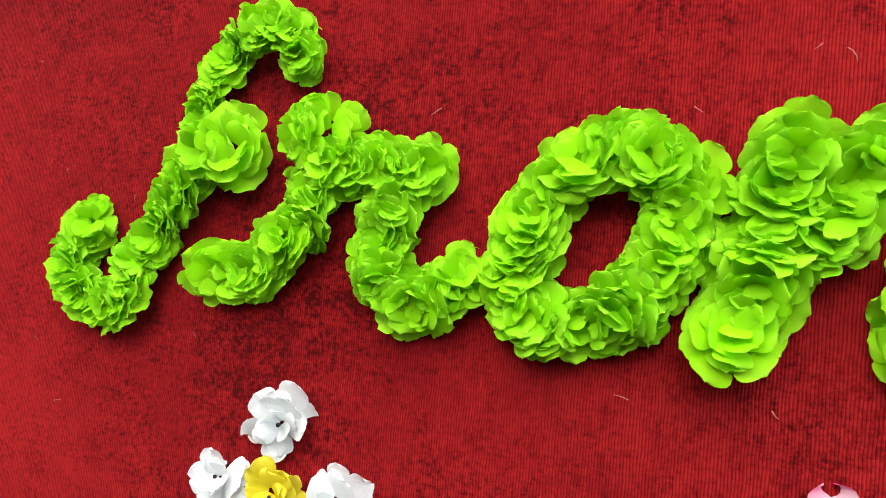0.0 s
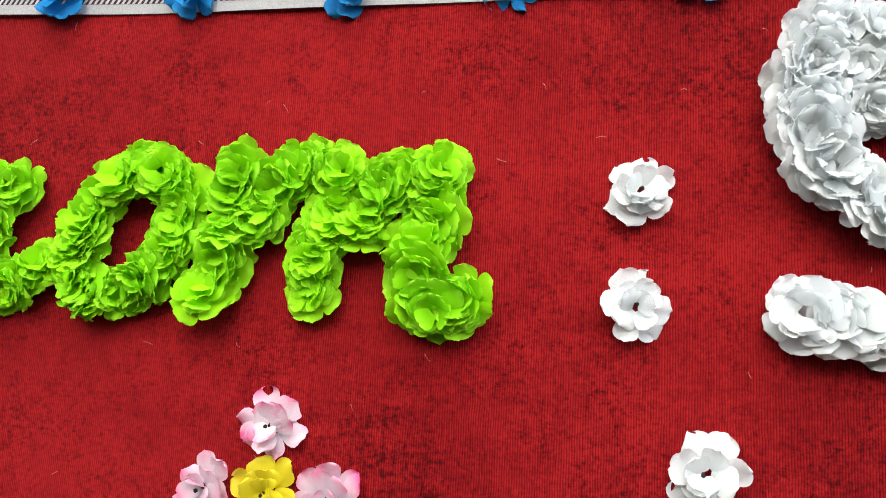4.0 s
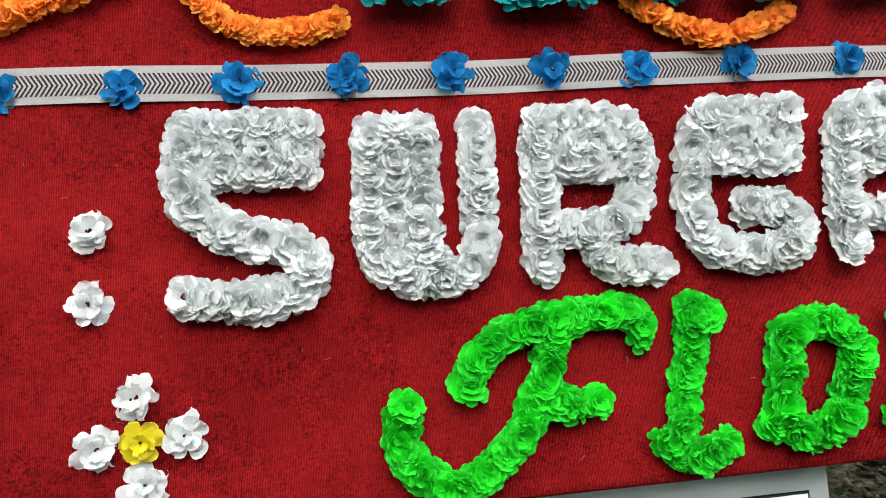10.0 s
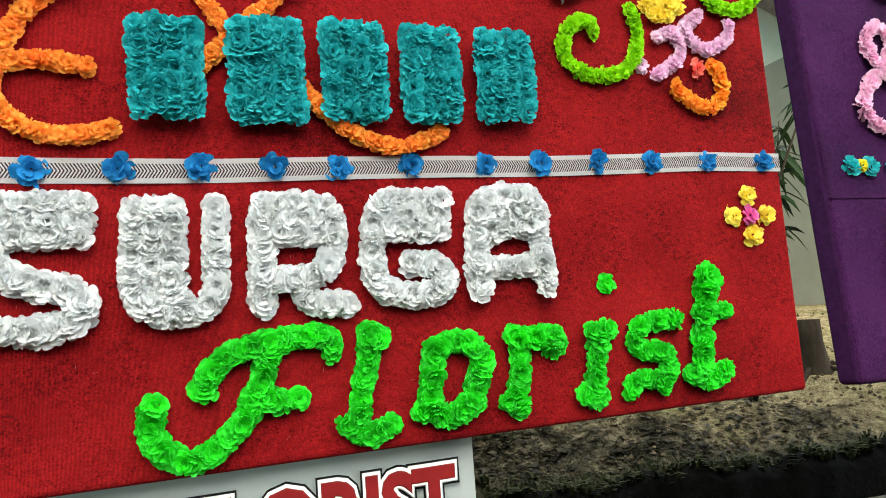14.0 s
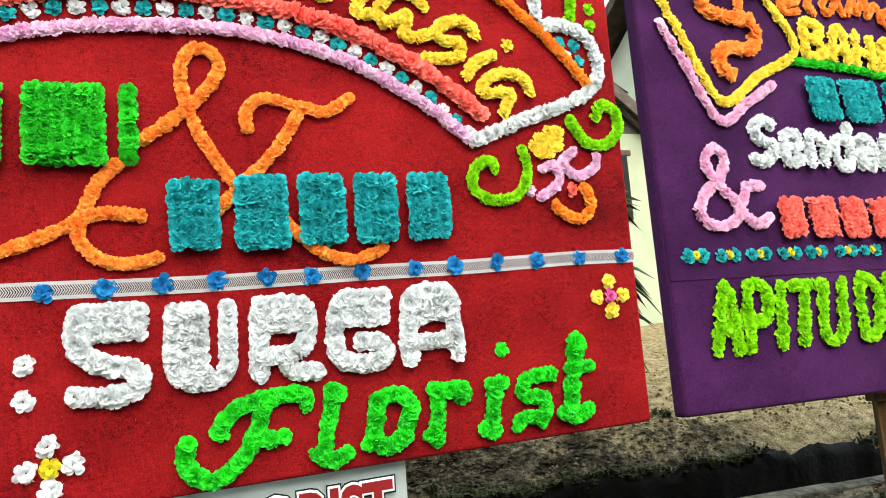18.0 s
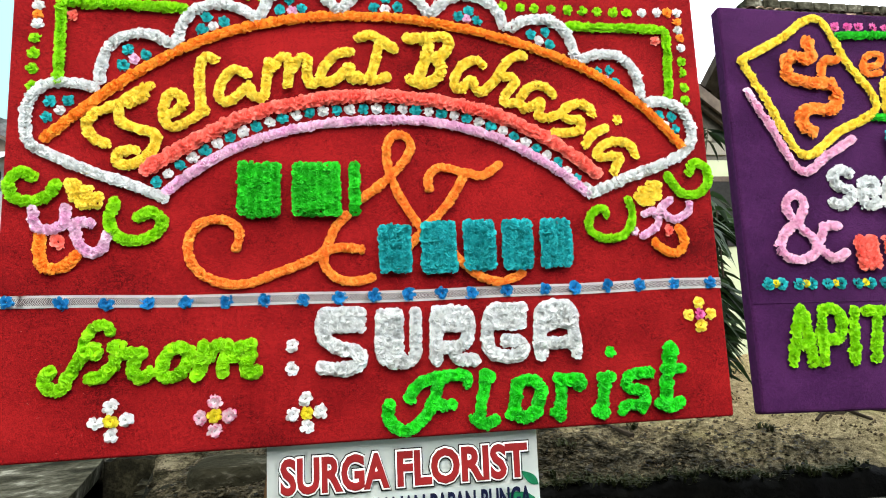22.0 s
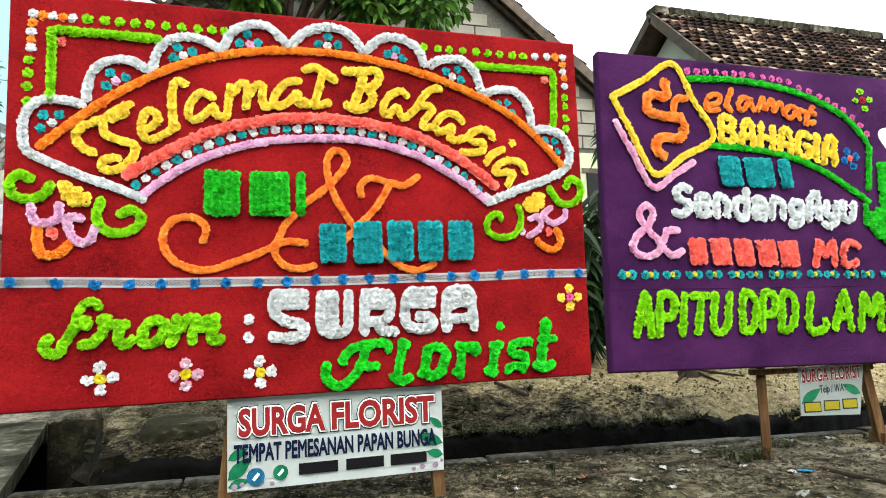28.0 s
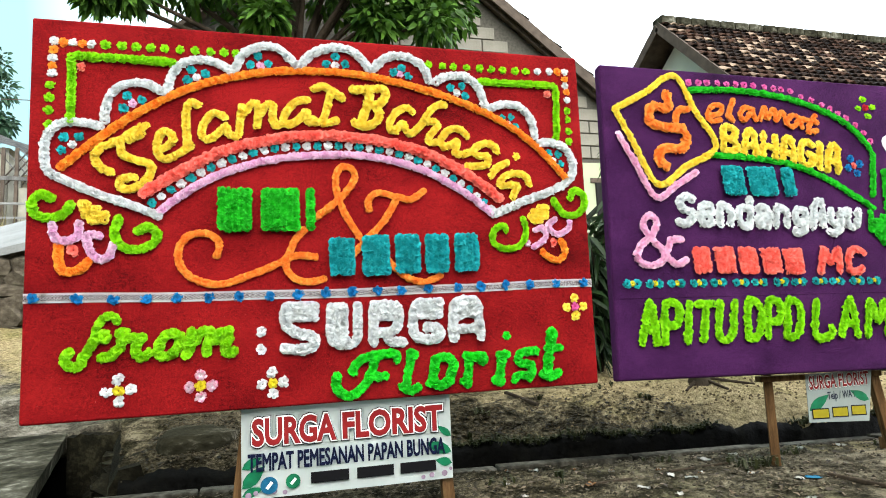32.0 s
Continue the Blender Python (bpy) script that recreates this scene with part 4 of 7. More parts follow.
def far_house():
    h = thing("house", (-7.6, 14.6, 3.3), "small whitewashed house with grey roof and tin awning", "house")
    part("wall", box((-12.5, 14.0, 2.6), (-6.62, 18, 5.75)), M_LIMEWASH, h, "worn whitewashed front wall")
    part("wall", box((-6.62, 14.12, 2.6), (-5.22, 18, 5.48)), M_CREAM, h, "stained cream side wall")
    part("plinth", box((-6.60, 14.02, 2.6), (-5.24, 14.12, 4.72), 0.02), M_BLOCK, h, "grey weathered lower wall")
    part("gable", prism([(-9.0, 13.92, 5.6), (-6.40, 13.92, 5.6), (-6.40, 13.92, 5.92), (-7.38, 13.92, 6.40), (-9.0, 13.92, 7.26)], (0, 0.2, 0)), M_ROOFWOOD, h, "dark boarded gable")
    near = [(-8.93, 13.80, 7.18), (-7.38, 13.80, 6.33), (-6.57, 13.80, 5.87), (-6.02, 13.85, 5.73), (-5.03, 13.85, 5.44), (-4.72, 13.85, 5.20)]
    far = [(-10.60, 16.50, 8.51), (-8.80, 16.50, 7.77), (-7.86, 16.50, 7.39), (-7.0, 16.50, 6.80), (-6.0, 16.50, 6.36), (-5.60, 16.50, 6.22)]
    bm = bmesh.new()
    low, high = [bm.verts.new(p) for p in near], [bm.verts.new(p) for p in far]
    for i in range(5):
        bm.faces.new((low[i], low[i + 1], high[i + 1], high[i]))
    bmesh.ops.solidify(bm, geom=bm.faces[:], thickness=0.08)
    part("roof_slope", bm, M_OLDROOF, h, "weathered grey boarded roof")
    for k in range(9):
        u = k / 9
        p, q = Vector(near[0]).lerp(Vector(near[3]), u), Vector(far[0]).lerp(Vector(far[3]), u)
        part("roof_batten", beam(p + Vector((0, 0, 0.03)), q + Vector((0, 0, 0.03)), 0.05, 0.04), M_OLDROOF, h)
    part("chimney", box((-8.05, 16.4, 7.1), (-7.75, 16.7, 7.45), 0.02), M_ROOFWOOD, h, "small dark vent on the ridge")
    part("awning", prism([(-9.0, 14.0, 5.74), (-6.60, 14.0, 5.74), (-6.42, 12.9, 5.27), (-9.0, 12.9, 5.27)], (0, 0, 0.04)), M_TIN, h, "white tin awning over the door")
    part("door", box((-8.1, 13.93, 2.9), (-7.22, 14.02, 5.32), 0.01), M_DARK, h, "open dark doorway")
    part("window", box((-7.06, 13.95, 5.05), (-6.87, 14.02, 5.27), 0.01), M_DARK, h, "small dark window")


far_house()

M_BEIGE = plain("stained_beige_wall", (0.16, 0.14, 0.10), 0.85, 0.3, 3.0)


def shed_house():
    h = thing("porch", (-4.4, 14.0, 2.9), "shaded porch with woven lattice under low eaves", "porch")
    part("wall", box((-5.20, 14.9, 2.6), (-3.4, 17, 5.0)), M_BEIGE, h, "stained beige wall")
    part("rail", beam((-5.9, 13.62, 4.64), (-3.6, 13.62, 4.56), 0.07, 0.09), M_OLDROOF, h, "weathered timber rail")
    for x in (-5.16, -4.88, -4.35):
        part("post", beam((x, 13.64, 2.7), (x, 13.64, 5.35), 0.07, 0.07), M_ROOFWOOD, h, "dark wooden post")
    for k in range(9):
        x = -5.30 + k * 0.17
        part("lattice_slat", beam((x, 13.70, 5.30), (x + 0.62, 13.70, 4.48), 0.055, 0.015), M_OLDROOF, h)
        part("lattice_slat", beam((x, 13.73, 4.48), (x + 0.62, 13.73, 5.30), 0.055, 0.015), M_ROOFWOOD, h)
    part("panel", box((-4.86, 13.68, 3.0), (-4.38, 13.72, 4.40), 0.005), M_CREAM, h, "pale board below the lattice")
    part("roof_slope", prism([(-5.3, 16.6, 6.15), (-4.1, 16.6, 6.62), (-2.5, 16.6, 5.6), (-2.5, 16.6, 5.4), (-5.3, 16.6, 5.6)], (0, 2.0, 0)), M_TILE, h, "dark clay tiled roof behind")
    for z in (3.62, 3.95):
        part("rail", beam((-5.6, 13.3, z), (-3.6, 13.3, z), 0.04, 0.05), M_PALE, h, "pale fence rail")


shed_house()

fence = thing("fence", (-6.0, 12.7, 3.2), "rough timber fence in front of the house", "fence")
part("rail", beam((-9, 12.7, 4.66), (-5.4, 12.7, 4.69), 0.05, 0.09), M_OLDROOF, fence)
part("rail", beam((-9, 12.68, 4.42), (-5.75, 12.68, 4.51), 0.04, 0.06), M_ROOFWOOD, fence, "dark thin rail")
for x in (-5.95, -7.6):
    part("post", beam((x, 12.6, 2.9), (x - 0.03, 12.6, 4.5), 0.10, 0.09), M_OLDROOF, fence)
part("stake", beam((-5.58, 12.4, 3.0), (-5.78, 12.4, 3.46), 0.05, 0.03), M_PALE, fence, "short pale leaning stake")

# raised lane behind the driveway: rubble wall, pale path, earth behind


def lane_edge(x):
    return 1.91 + 0.26 * (x + 4.26)


rise = thing("rubble_wall", (-5, 8.0, 0.4), "rubble stone retaining wall below the lane", "wall", kind="structure")
part("core", prism([(-7.5, 8.08, 0.2), (-2.6, 8.08, 0.2), (-2.6, 8.08, lane_edge(-2.6) - 0.05), (-7.5, 8.08, lane_edge(-7.5) - 0.05)], (0, 1.2, 0)), M_STONE, rise)
rs = random.Random(21)
stone_meshes = []
for k in range(8):
    bm = bmesh.new()
    bmesh.ops.create_cube(bm, size=1.0)
    bmesh.ops.subdivide_edges(bm, edges=bm.edges[:], cuts=1, use_grid_fill=True)
    for v in bm.verts:
        v.co *= 0.86 if sum(abs(c) > 0.4 for c in v.co) == 3 else (1.0 if sum(abs(c) > 0.4 for c in v.co) == 2 else 1.10)
        v.co += Vector((rs.uniform(-0.11, 0.11), rs.uniform(-0.11, 0.11), rs.uniform(-0.11, 0.11)))
    me = bpy.data.meshes.new("stone")
    bm.to_mesh(me)
    bm.free()
    me.materials.append(M_STONE)
    stone_meshes.append(me)
for row in range(6):
    x = -7.4
    while x < -2.5:
        w = rs.uniform(0.20, 0.44)
        x += w
        z = 0.96 + row * 0.205 + rs.uniform(-0.03, 0.03)
        if z > lane_edge(x) - 0.10:
            continue
        s = new("stone", stone_meshes[rs.randrange(8)])
        s.parent = rise
        s.location = Vector((x - w / 2, 8.05 + rs.uniform(-0.05, 0.04), z)) - rise.location
        s.rotation_euler = (rs.uniform(-0.2, 0.2), rs.uniform(-0.35, 0.35) + rs.choice((0, 3.14)), rs.uniform(-0.3, 0.3))
        s.scale = (w * 1.02, 0.26, rs.uniform(0.17, 0.25))
bm = prism([(-7.5, 7.9, lane_edge(-7.5)), (-2.4, 7.9, lane_edge(-2.4)), (-3.2, 11.2, 3.40), (-7.5, 11.2, 2.12)], (0, 0, -0.12))
tagged(mesh_object("lane", bm, M_PALE), "pale concrete lane rising past the house", "lane", kind="structure")
bm = prism([(-22, 11.15, 3.0), (-2.5, 11.15, 3.10), (-2.5, 20, 3.9), (-22, 20, 3.9)], (0, 0, -2.4))
tagged(mesh_object("terrace", bm, M_GROUND), "bare earth terrace in front of the house", "ground", kind="structure")
for i in range(22):
    bm = rock(0.13 + 0.04 * (i % 3), i + 50, 0.7)
    bmesh.ops.translate(bm, verts=bm.verts, vec=(-8.6 + (i % 11) * 0.29 + 0.1 * (i // 11), 11.2, 2.70 + 0.22 * (i // 11)))
    tagged(mesh_object("rock", bm, M_STONE, True), "rough grey stone edging the terrace", "rock", "rocks by the lane")
bm = bmesh.new()
for k in range(420):
    x, y = rs.uniform(-8.0, -4.6), rs.uniform(11.7, 13.4)
    z, hgt, a = 3.05 + (y - 11.15) * 0.09, rs.uniform(0.15, 0.75) * (1.0 if y > 12.4 else 0.5), rs.uniform(0, 6.28)
    d, w = Vector((math.cos(a), math.sin(a), 0)) * hgt * 0.25, Vector((-math.sin(a), math.cos(a), 0)) * 0.016
    o = Vector((x, y, z - 0.05))
    v = [bm.verts.new(p) for p in (o - w, o + w, o + d + Vector((0, 0, hgt)))]
    bm.faces.new(v)
tagged(mesh_object("dry_grass", bm, leaf_material("dry_stalks", (0.06, 0.06, 0.03), (0.22, 0.19, 0.10))), "tall dry grass below the house wall", "grass", kind="stuff")
pole = thing("utility_pole", (-11.8, 20, 1.0), "thin distant utility pole with a wire", "pole")
part("shaft", beam((-11.8, 20, 1.0), (-11.8, 20, 11.6), 0.12, 0.12), M_ROOFWOOD, pole)
part("wire", beam((-26, 20, 8.6), (-4, 20, 8.75), 0.025, 0.025, 0.004), M_ROOFWOOD, pole)


# ---- the two flower boards ----
class Face:
    """A board's front: a place on it by x and height, standing out by h."""

    def __init__(self, y0, lean, z0):
        self.y0, self.lean, self.z0 = y0, lean, z0
        self.out = Vector((0, -1, lean)).normalized()
        self.up = Vector((0, lean, 1)).normalized()

    def at(self, x, z, h=0.0):
        return Vector((x, self.y0 + self.lean * (z - self.z0), z)) + self.out * h

    def basis(self):
        return Matrix((Vector((1, 0, 0)), self.up, self.out)).transposed()


RED_FACE = Face(0.0, 0.0, 1.0)
PURPLE_FACE = Face(-0.015, 0.112, 0.98)
EARTH = -0.02


def cloth_panel(face, outline, depth, bevel, mat, name, parent, label):
    pts = [face.at(x, z) for x, z in outline]
    bm = prism(pts, -face.out * depth)
    bmesh.ops.bevel(bm, geom=bm.edges[:], offset=bevel, segments=3, affect='EDGES', profile=0.5)
    bm.normal_update()
    for f in bm.faces:
        f.material_index = 0 if f.normal.dot(face.out) > 0.6 else 1
    ob = part(name, bm, mat, parent, label, False)
    ob.data.materials.append(M_RED_SIDE if mat is M_RED else M_PURPLE_SIDE)
    return ob


red_board = thing("flower_board", (1.2, 0.06, 0.0), "red velvet congratulation board on wooden legs", "flower board")
cloth_panel(RED_FACE, [(-0.047, 0.503), (2.448, 0.503), (2.448, 2.172), (-0.047, 2.172)], 0.05, 0.010, M_RED, "velvet_panel", red_board, "ribbed red velvet cloth panel")
part("backing", box((0.0, 0.051, 0.56), (2.40, 0.065, 2.12)), M_BACK, red_board, "plywood backing")
for foot, knee, head in ((0.745, 0.81, 0.98), (1.690, 1.655, 1.55)):
    part("leg", beam((foot, 0.10, EARTH), (head, 0.10, 2.0), 0.045, 0.055), M_WOOD, red_board, "rough sawn timber leg")
part("cross_rail", beam((0.3, 0.085, 0.62), (2.1, 0.085, 0.62), 0.04, 0.03), M_WOOD, red_board, "timber cross rail")

purple_board = thing("flower_board", (3.8, 0.06, 0.0), "purple velvet congratulation board on wooden legs", "flower board")
cloth_panel(PURPLE_FACE, [(2.520, 0.512), (5.05, 0.448), (5.19, 2.195), (2.652, 2.205)], 0.06, 0.012, M_PURPLE, "velvet_panel", purple_board, "ribbed purple velvet cloth panel")
part("leg", beam((3.495, 0.06, EARTH), (3.525, 0.10, 1.2), 0.044, 0.05), M_WOOD, purple_board, "rough sawn timber leg")
part("leg", beam((4.30, 0.06, EARTH), (4.10, 0.10, 1.2), 0.044, 0.05), M_WOOD, purple_board, "rough sawn timber leg")
part("cross_rail", beam((3.42, 0.045, 0.455), (4.24, 0.045, 0.44), 0.045, 0.03), M_WOOD, purple_board, "timber cross rail")
part("foot_block", box((4.27, 0.02, EARTH), (4.42, 0.12, 0.07), 0.006), M_WOOD, purple_board, "offcut block at the foot")


part("seam", beam(PURPLE_FACE.at(2.556, 0.912, 0.0005), PURPLE_FACE.at(5.075, 0.890, 0.0005), 0.004, 0.005, 0.0015), M_PURPLE, purple_board, "stitched seam across the velvet")


# ---- blossoms ----
ROWS = {"fine": ((0, 0.50), (0.26, 0.78), (0.48, 0.96), (0.68, 1.0), (0.82, 0.92), (0.92, 0.72), (0.98, 0.46), (1.0, 0.24)), "plain": ((0, 0.55), (0.42, 0.95), (0.75, 1.0), (0.92, 0.78), (1.0, 0.38))}


def petal(bm, uv_layer, r, angle, length, width, rise, lift, rows, nv, inner):
    """One rounded, cupped and crinkled petal."""
    ca, sa = math.cos(angle), math.sin(angle)
    ph, amp, curl = r.uniform(0, 6.28), r.uniform(0.02, 0.09), r.uniform(-0.22, 0.18)
    bend, cup, crimp, twist = r.uniform(-0.14, 0.14), r.uniform(-0.06, 0.12), r.uniform(0.012, 0.04), r.uniform(-0.16, 0.16)
    grid_ = []
    for u, wide in ROWS[rows]:
        w = width * wide
        line = []
        for j in range(nv + 1):
            v = j / nv * 2 - 1
            rr = length * (u - 0.04 * v * v * u ** 3 + 0.03 * u ** 4 * math.sin(4 * v + ph))
            s = w * v + bend * u * u * 0.5
            out = inner + rr * math.cos(rise)
            z = lift + rr * math.sin(rise) + curl * u * u * length + cup * v * v * u + twist * v * u + amp * u * math.sin(2.6 * v + ph) + crimp * u ** 3 * math.sin(7 * v + ph * 2)
            line.append((bm.verts.new((out * ca - s * sa, out * sa + s * ca, z)), (u, v * 0.5 + 0.5)))
        grid_.append(line)
    for i in range(len(grid_) - 1):
        for j in range(nv):
            q = (grid_[i][j], grid_[i + 1][j], grid_[i + 1][j + 1], grid_[i][j + 1])
            f = bm.faces.new([c[0] for c in q])
            f.smooth = True
            for loop, c in zip(f.loops, q):
                loop[uv_layer].uv = c[1]


BLOSSOMS = {}
# style: layers of (petals, length, width, rise in degrees, lift, distance of the root from the centre), fineness of a petal, looseness
STYLES = {
    "full": ([(7, 0.64, 0.38, 2, 0.08, 0.36), (7, 0.62, 0.36, 16, 0.18, 0.22), (7, 0.54, 0.32, 38, 0.26, 0.14)], "fine", 6, 17),
    "ruffle": ([(8, 0.58, 0.33, 0, 0.08, 0.42), (9, 0.54, 0.31, 20, 0.17, 0.32), (10, 0.44, 0.27, 44, 0.23, 0.26)], "fine", 4, 24),
    "small": ([(8, 0.54, 0.31, 2, 0.10, 0.46), (8, 0.50, 0.28, 28, 0.20, 0.32), (8, 0.40, 0.25, 55, 0.28, 0.22)], "plain", 4, 22),
    "open": ([(6, 0.74, 0.37, 1, 0.08, 0.26), (6, 0.66, 0.33, 18, 0.18, 0.14), (5, 0.48, 0.27, 42, 0.26, 0.06)], "fine", 6, 15),
}


def blossom_mesh(style, colour, variant):
    key = (style, colour, variant)
    if key not in BLOSSOMS:
        r = random.Random(variant * 17 + 3)
        bm = bmesh.new()
        uv_layer = bm.loops.layers.uv.new("petal")
        layers, rows, nv, loose = STYLES[style]
        for k, (n, length, width, rise, lift, inner) in enumerate(layers):
            a0, stray = r.uniform(0, 6.28), (0.22, 0.45, 1.2)[k]
            for i in range(n):
                petal(bm, uv_layer, r, a0 + (i + r.uniform(-stray, stray)) * 6.2832 / n, length * r.uniform(0.86, 1.1), width * r.uniform(0.85, 1.15),
                      radians(rise + r.uniform(-loose, loose) * (0.5 if k == 0 else 1.0)), lift + r.uniform(-0.05, 0.05), rows, nv, inner * r.uniform(0.4, 1.25) if k else inner * r.uniform(0.8, 1.1))
        me = bpy.data.meshes.new("blossom")
        bm.to_mesh(me)
        bm.free()
        me.materials.append(PETALS[colour])
        BLOSSOMS[key] = me
    return BLOSSOMS[key]


bm = bmesh.new()
bmesh.ops.create_icosphere(bm, subdivisions=1, radius=0.06)
PIN_MESH = bpy.data.meshes.new("pin")
bm.to_mesh(PIN_MESH)
bm.free()
PIN_MESH.materials.append(M_DARK)

flower_dice = random.Random(77)


def blossom(face, x, z, d, colour, parent, style="small", tilt=0.5, h=0.004, name="blossom", label="", flat=1.0, along=None):
    """One blossom on a board; along is the way of a row, over which it leans like a laid coin."""
    r = flower_dice
    ob = new(name, blossom_mesh(style, colour, r.randrange(8)))
    a = r.uniform(0, 6.28)
    lean = Matrix.Rotation(r.uniform(0, tilt), 3, Vector((math.cos(a), math.sin(a), 0)))
    if along is not None:
        lean = Matrix.Rotation(r.gauss(0.0, 0.30), 3, Vector((-along.y, along.x, 0))) @ lean
    m = (face.basis() @ lean @ Matrix.Rotation(r.uniform(0, 6.28), 3, 'Z')).to_4x4()
    s = d * 0.5 * r.uniform(0.95, 1.07)
    m = Matrix.Translation(face.at(x, z, h)) @ m @ Matrix.Diagonal((s, s, s * flat, 1))
    if parent:
        ob.parent = parent
        m = Matrix.Translation(-root_of(parent)) @ m
    ob.matrix_basis = m
    if style == "open":
        pin = new("pin", PIN_MESH)
        pin.parent = ob
        pin.location = (0, 0, 0.46)
    return tagged(ob, label)


def curve_through(points, step):
    """Even stations along a smooth line through the points."""
    p = [Vector((*q, 0)) for q in points]
    if len(p) == 2:
        dense = [p[0].lerp(p[1], i / 12) for i in range(13)]
    else:
        dense = []
        for i in range(len(p) - 1):
            a, b, c, d = p[max(i - 1, 0)], p[i], p[i + 1], p[min(i + 2, len(p) - 1)]
            for k in range(12):
                t = k / 12
                dense.append(0.5 * ((2 * b) + (c - a) * t + (2 * a - 5 * b + 4 * c - d) * t * t + (3 * b - a - 3 * c + d) * t ** 3))
        dense.append(p[-1])
    length = sum((dense[i + 1] - dense[i]).length for i in range(len(dense) - 1))
    n = max(1, round(length / step))
    out, want, gone = [], 0.0, 0.0
    for i in range(len(dense) - 1):
        seg = (dense[i + 1] - dense[i]).length
        while want <= gone + seg + 1e-9 and len(out) <= n:
            out.append(dense[i].lerp(dense[i + 1], (want - gone) / max(seg, 1e-9)))
            want += length / n
        gone += seg
    return out


NEAR = {"lime": "full", "white": "ruffle", "green": "ruffle"}
SWELL = {"lime": 1.08, "white": 1.0, "green": 1.0}


def garland(face, name, label, group, colour, *strokes, proud=0.0):
    """Blossoms pinned close together along strokes, as one figure."""
    x, z = strokes[0][1][0]
    top = thing(name, face.at(x, z), label, name.replace("_", " "), group)
    near = face is RED_FACE and z < 0.97 and colour in NEAR
    for d, points in strokes:
        size = d * (SWELL[colour] if near else 0.97)
        stations = curve_through(points, d * (0.27 if near else 0.30))
        for i, q in enumerate(stations):
            way = stations[min(i + 1, len(stations) - 1)] - stations[max(i - 1, 0)]
            way = way.normalized() if way.length > 1e-6 else None
            jig = d * 0.035
            blossom(face, q.x + flower_dice.uniform(-jig, jig), q.y + flower_dice.uniform(-jig, jig), size * flower_dice.uniform(0.95, 1.05), colour, top,
                    NEAR[colour] if near else "small", 0.32, 0.004 + proud + d * flower_dice.uniform(0.04, 0.20), flat=0.9, along=way)
    return top


def single(face, x, z, d, colour, label, group, name="paper_flower"):
    ob = blossom(face, x, z, d, colour, None, "open" if face is RED_FACE else "small", 0.3, 0.001, name)
    return tagged(ob, label, "flower", group)


def bars(face, name, label, group, colour, d, cells):
    """Plain upright bars of blossoms, where writing is left out."""
    for x0, x1, z0, z1 in cells:
        n = max(1, round((x1 - x0 - d) / (d * 0.5)) + 1)
        cols = [x0 + d / 2 + (x1 - x0 - d) * i / max(1, n - 1) for i in range(n)] if n > 1 else [(x0 + x1) / 2]
        garland(face, name, label, group, colour, *[(d, [(c, z0 + d / 2), (c, z1 - d / 2)]) for c in cols], proud=0.012)


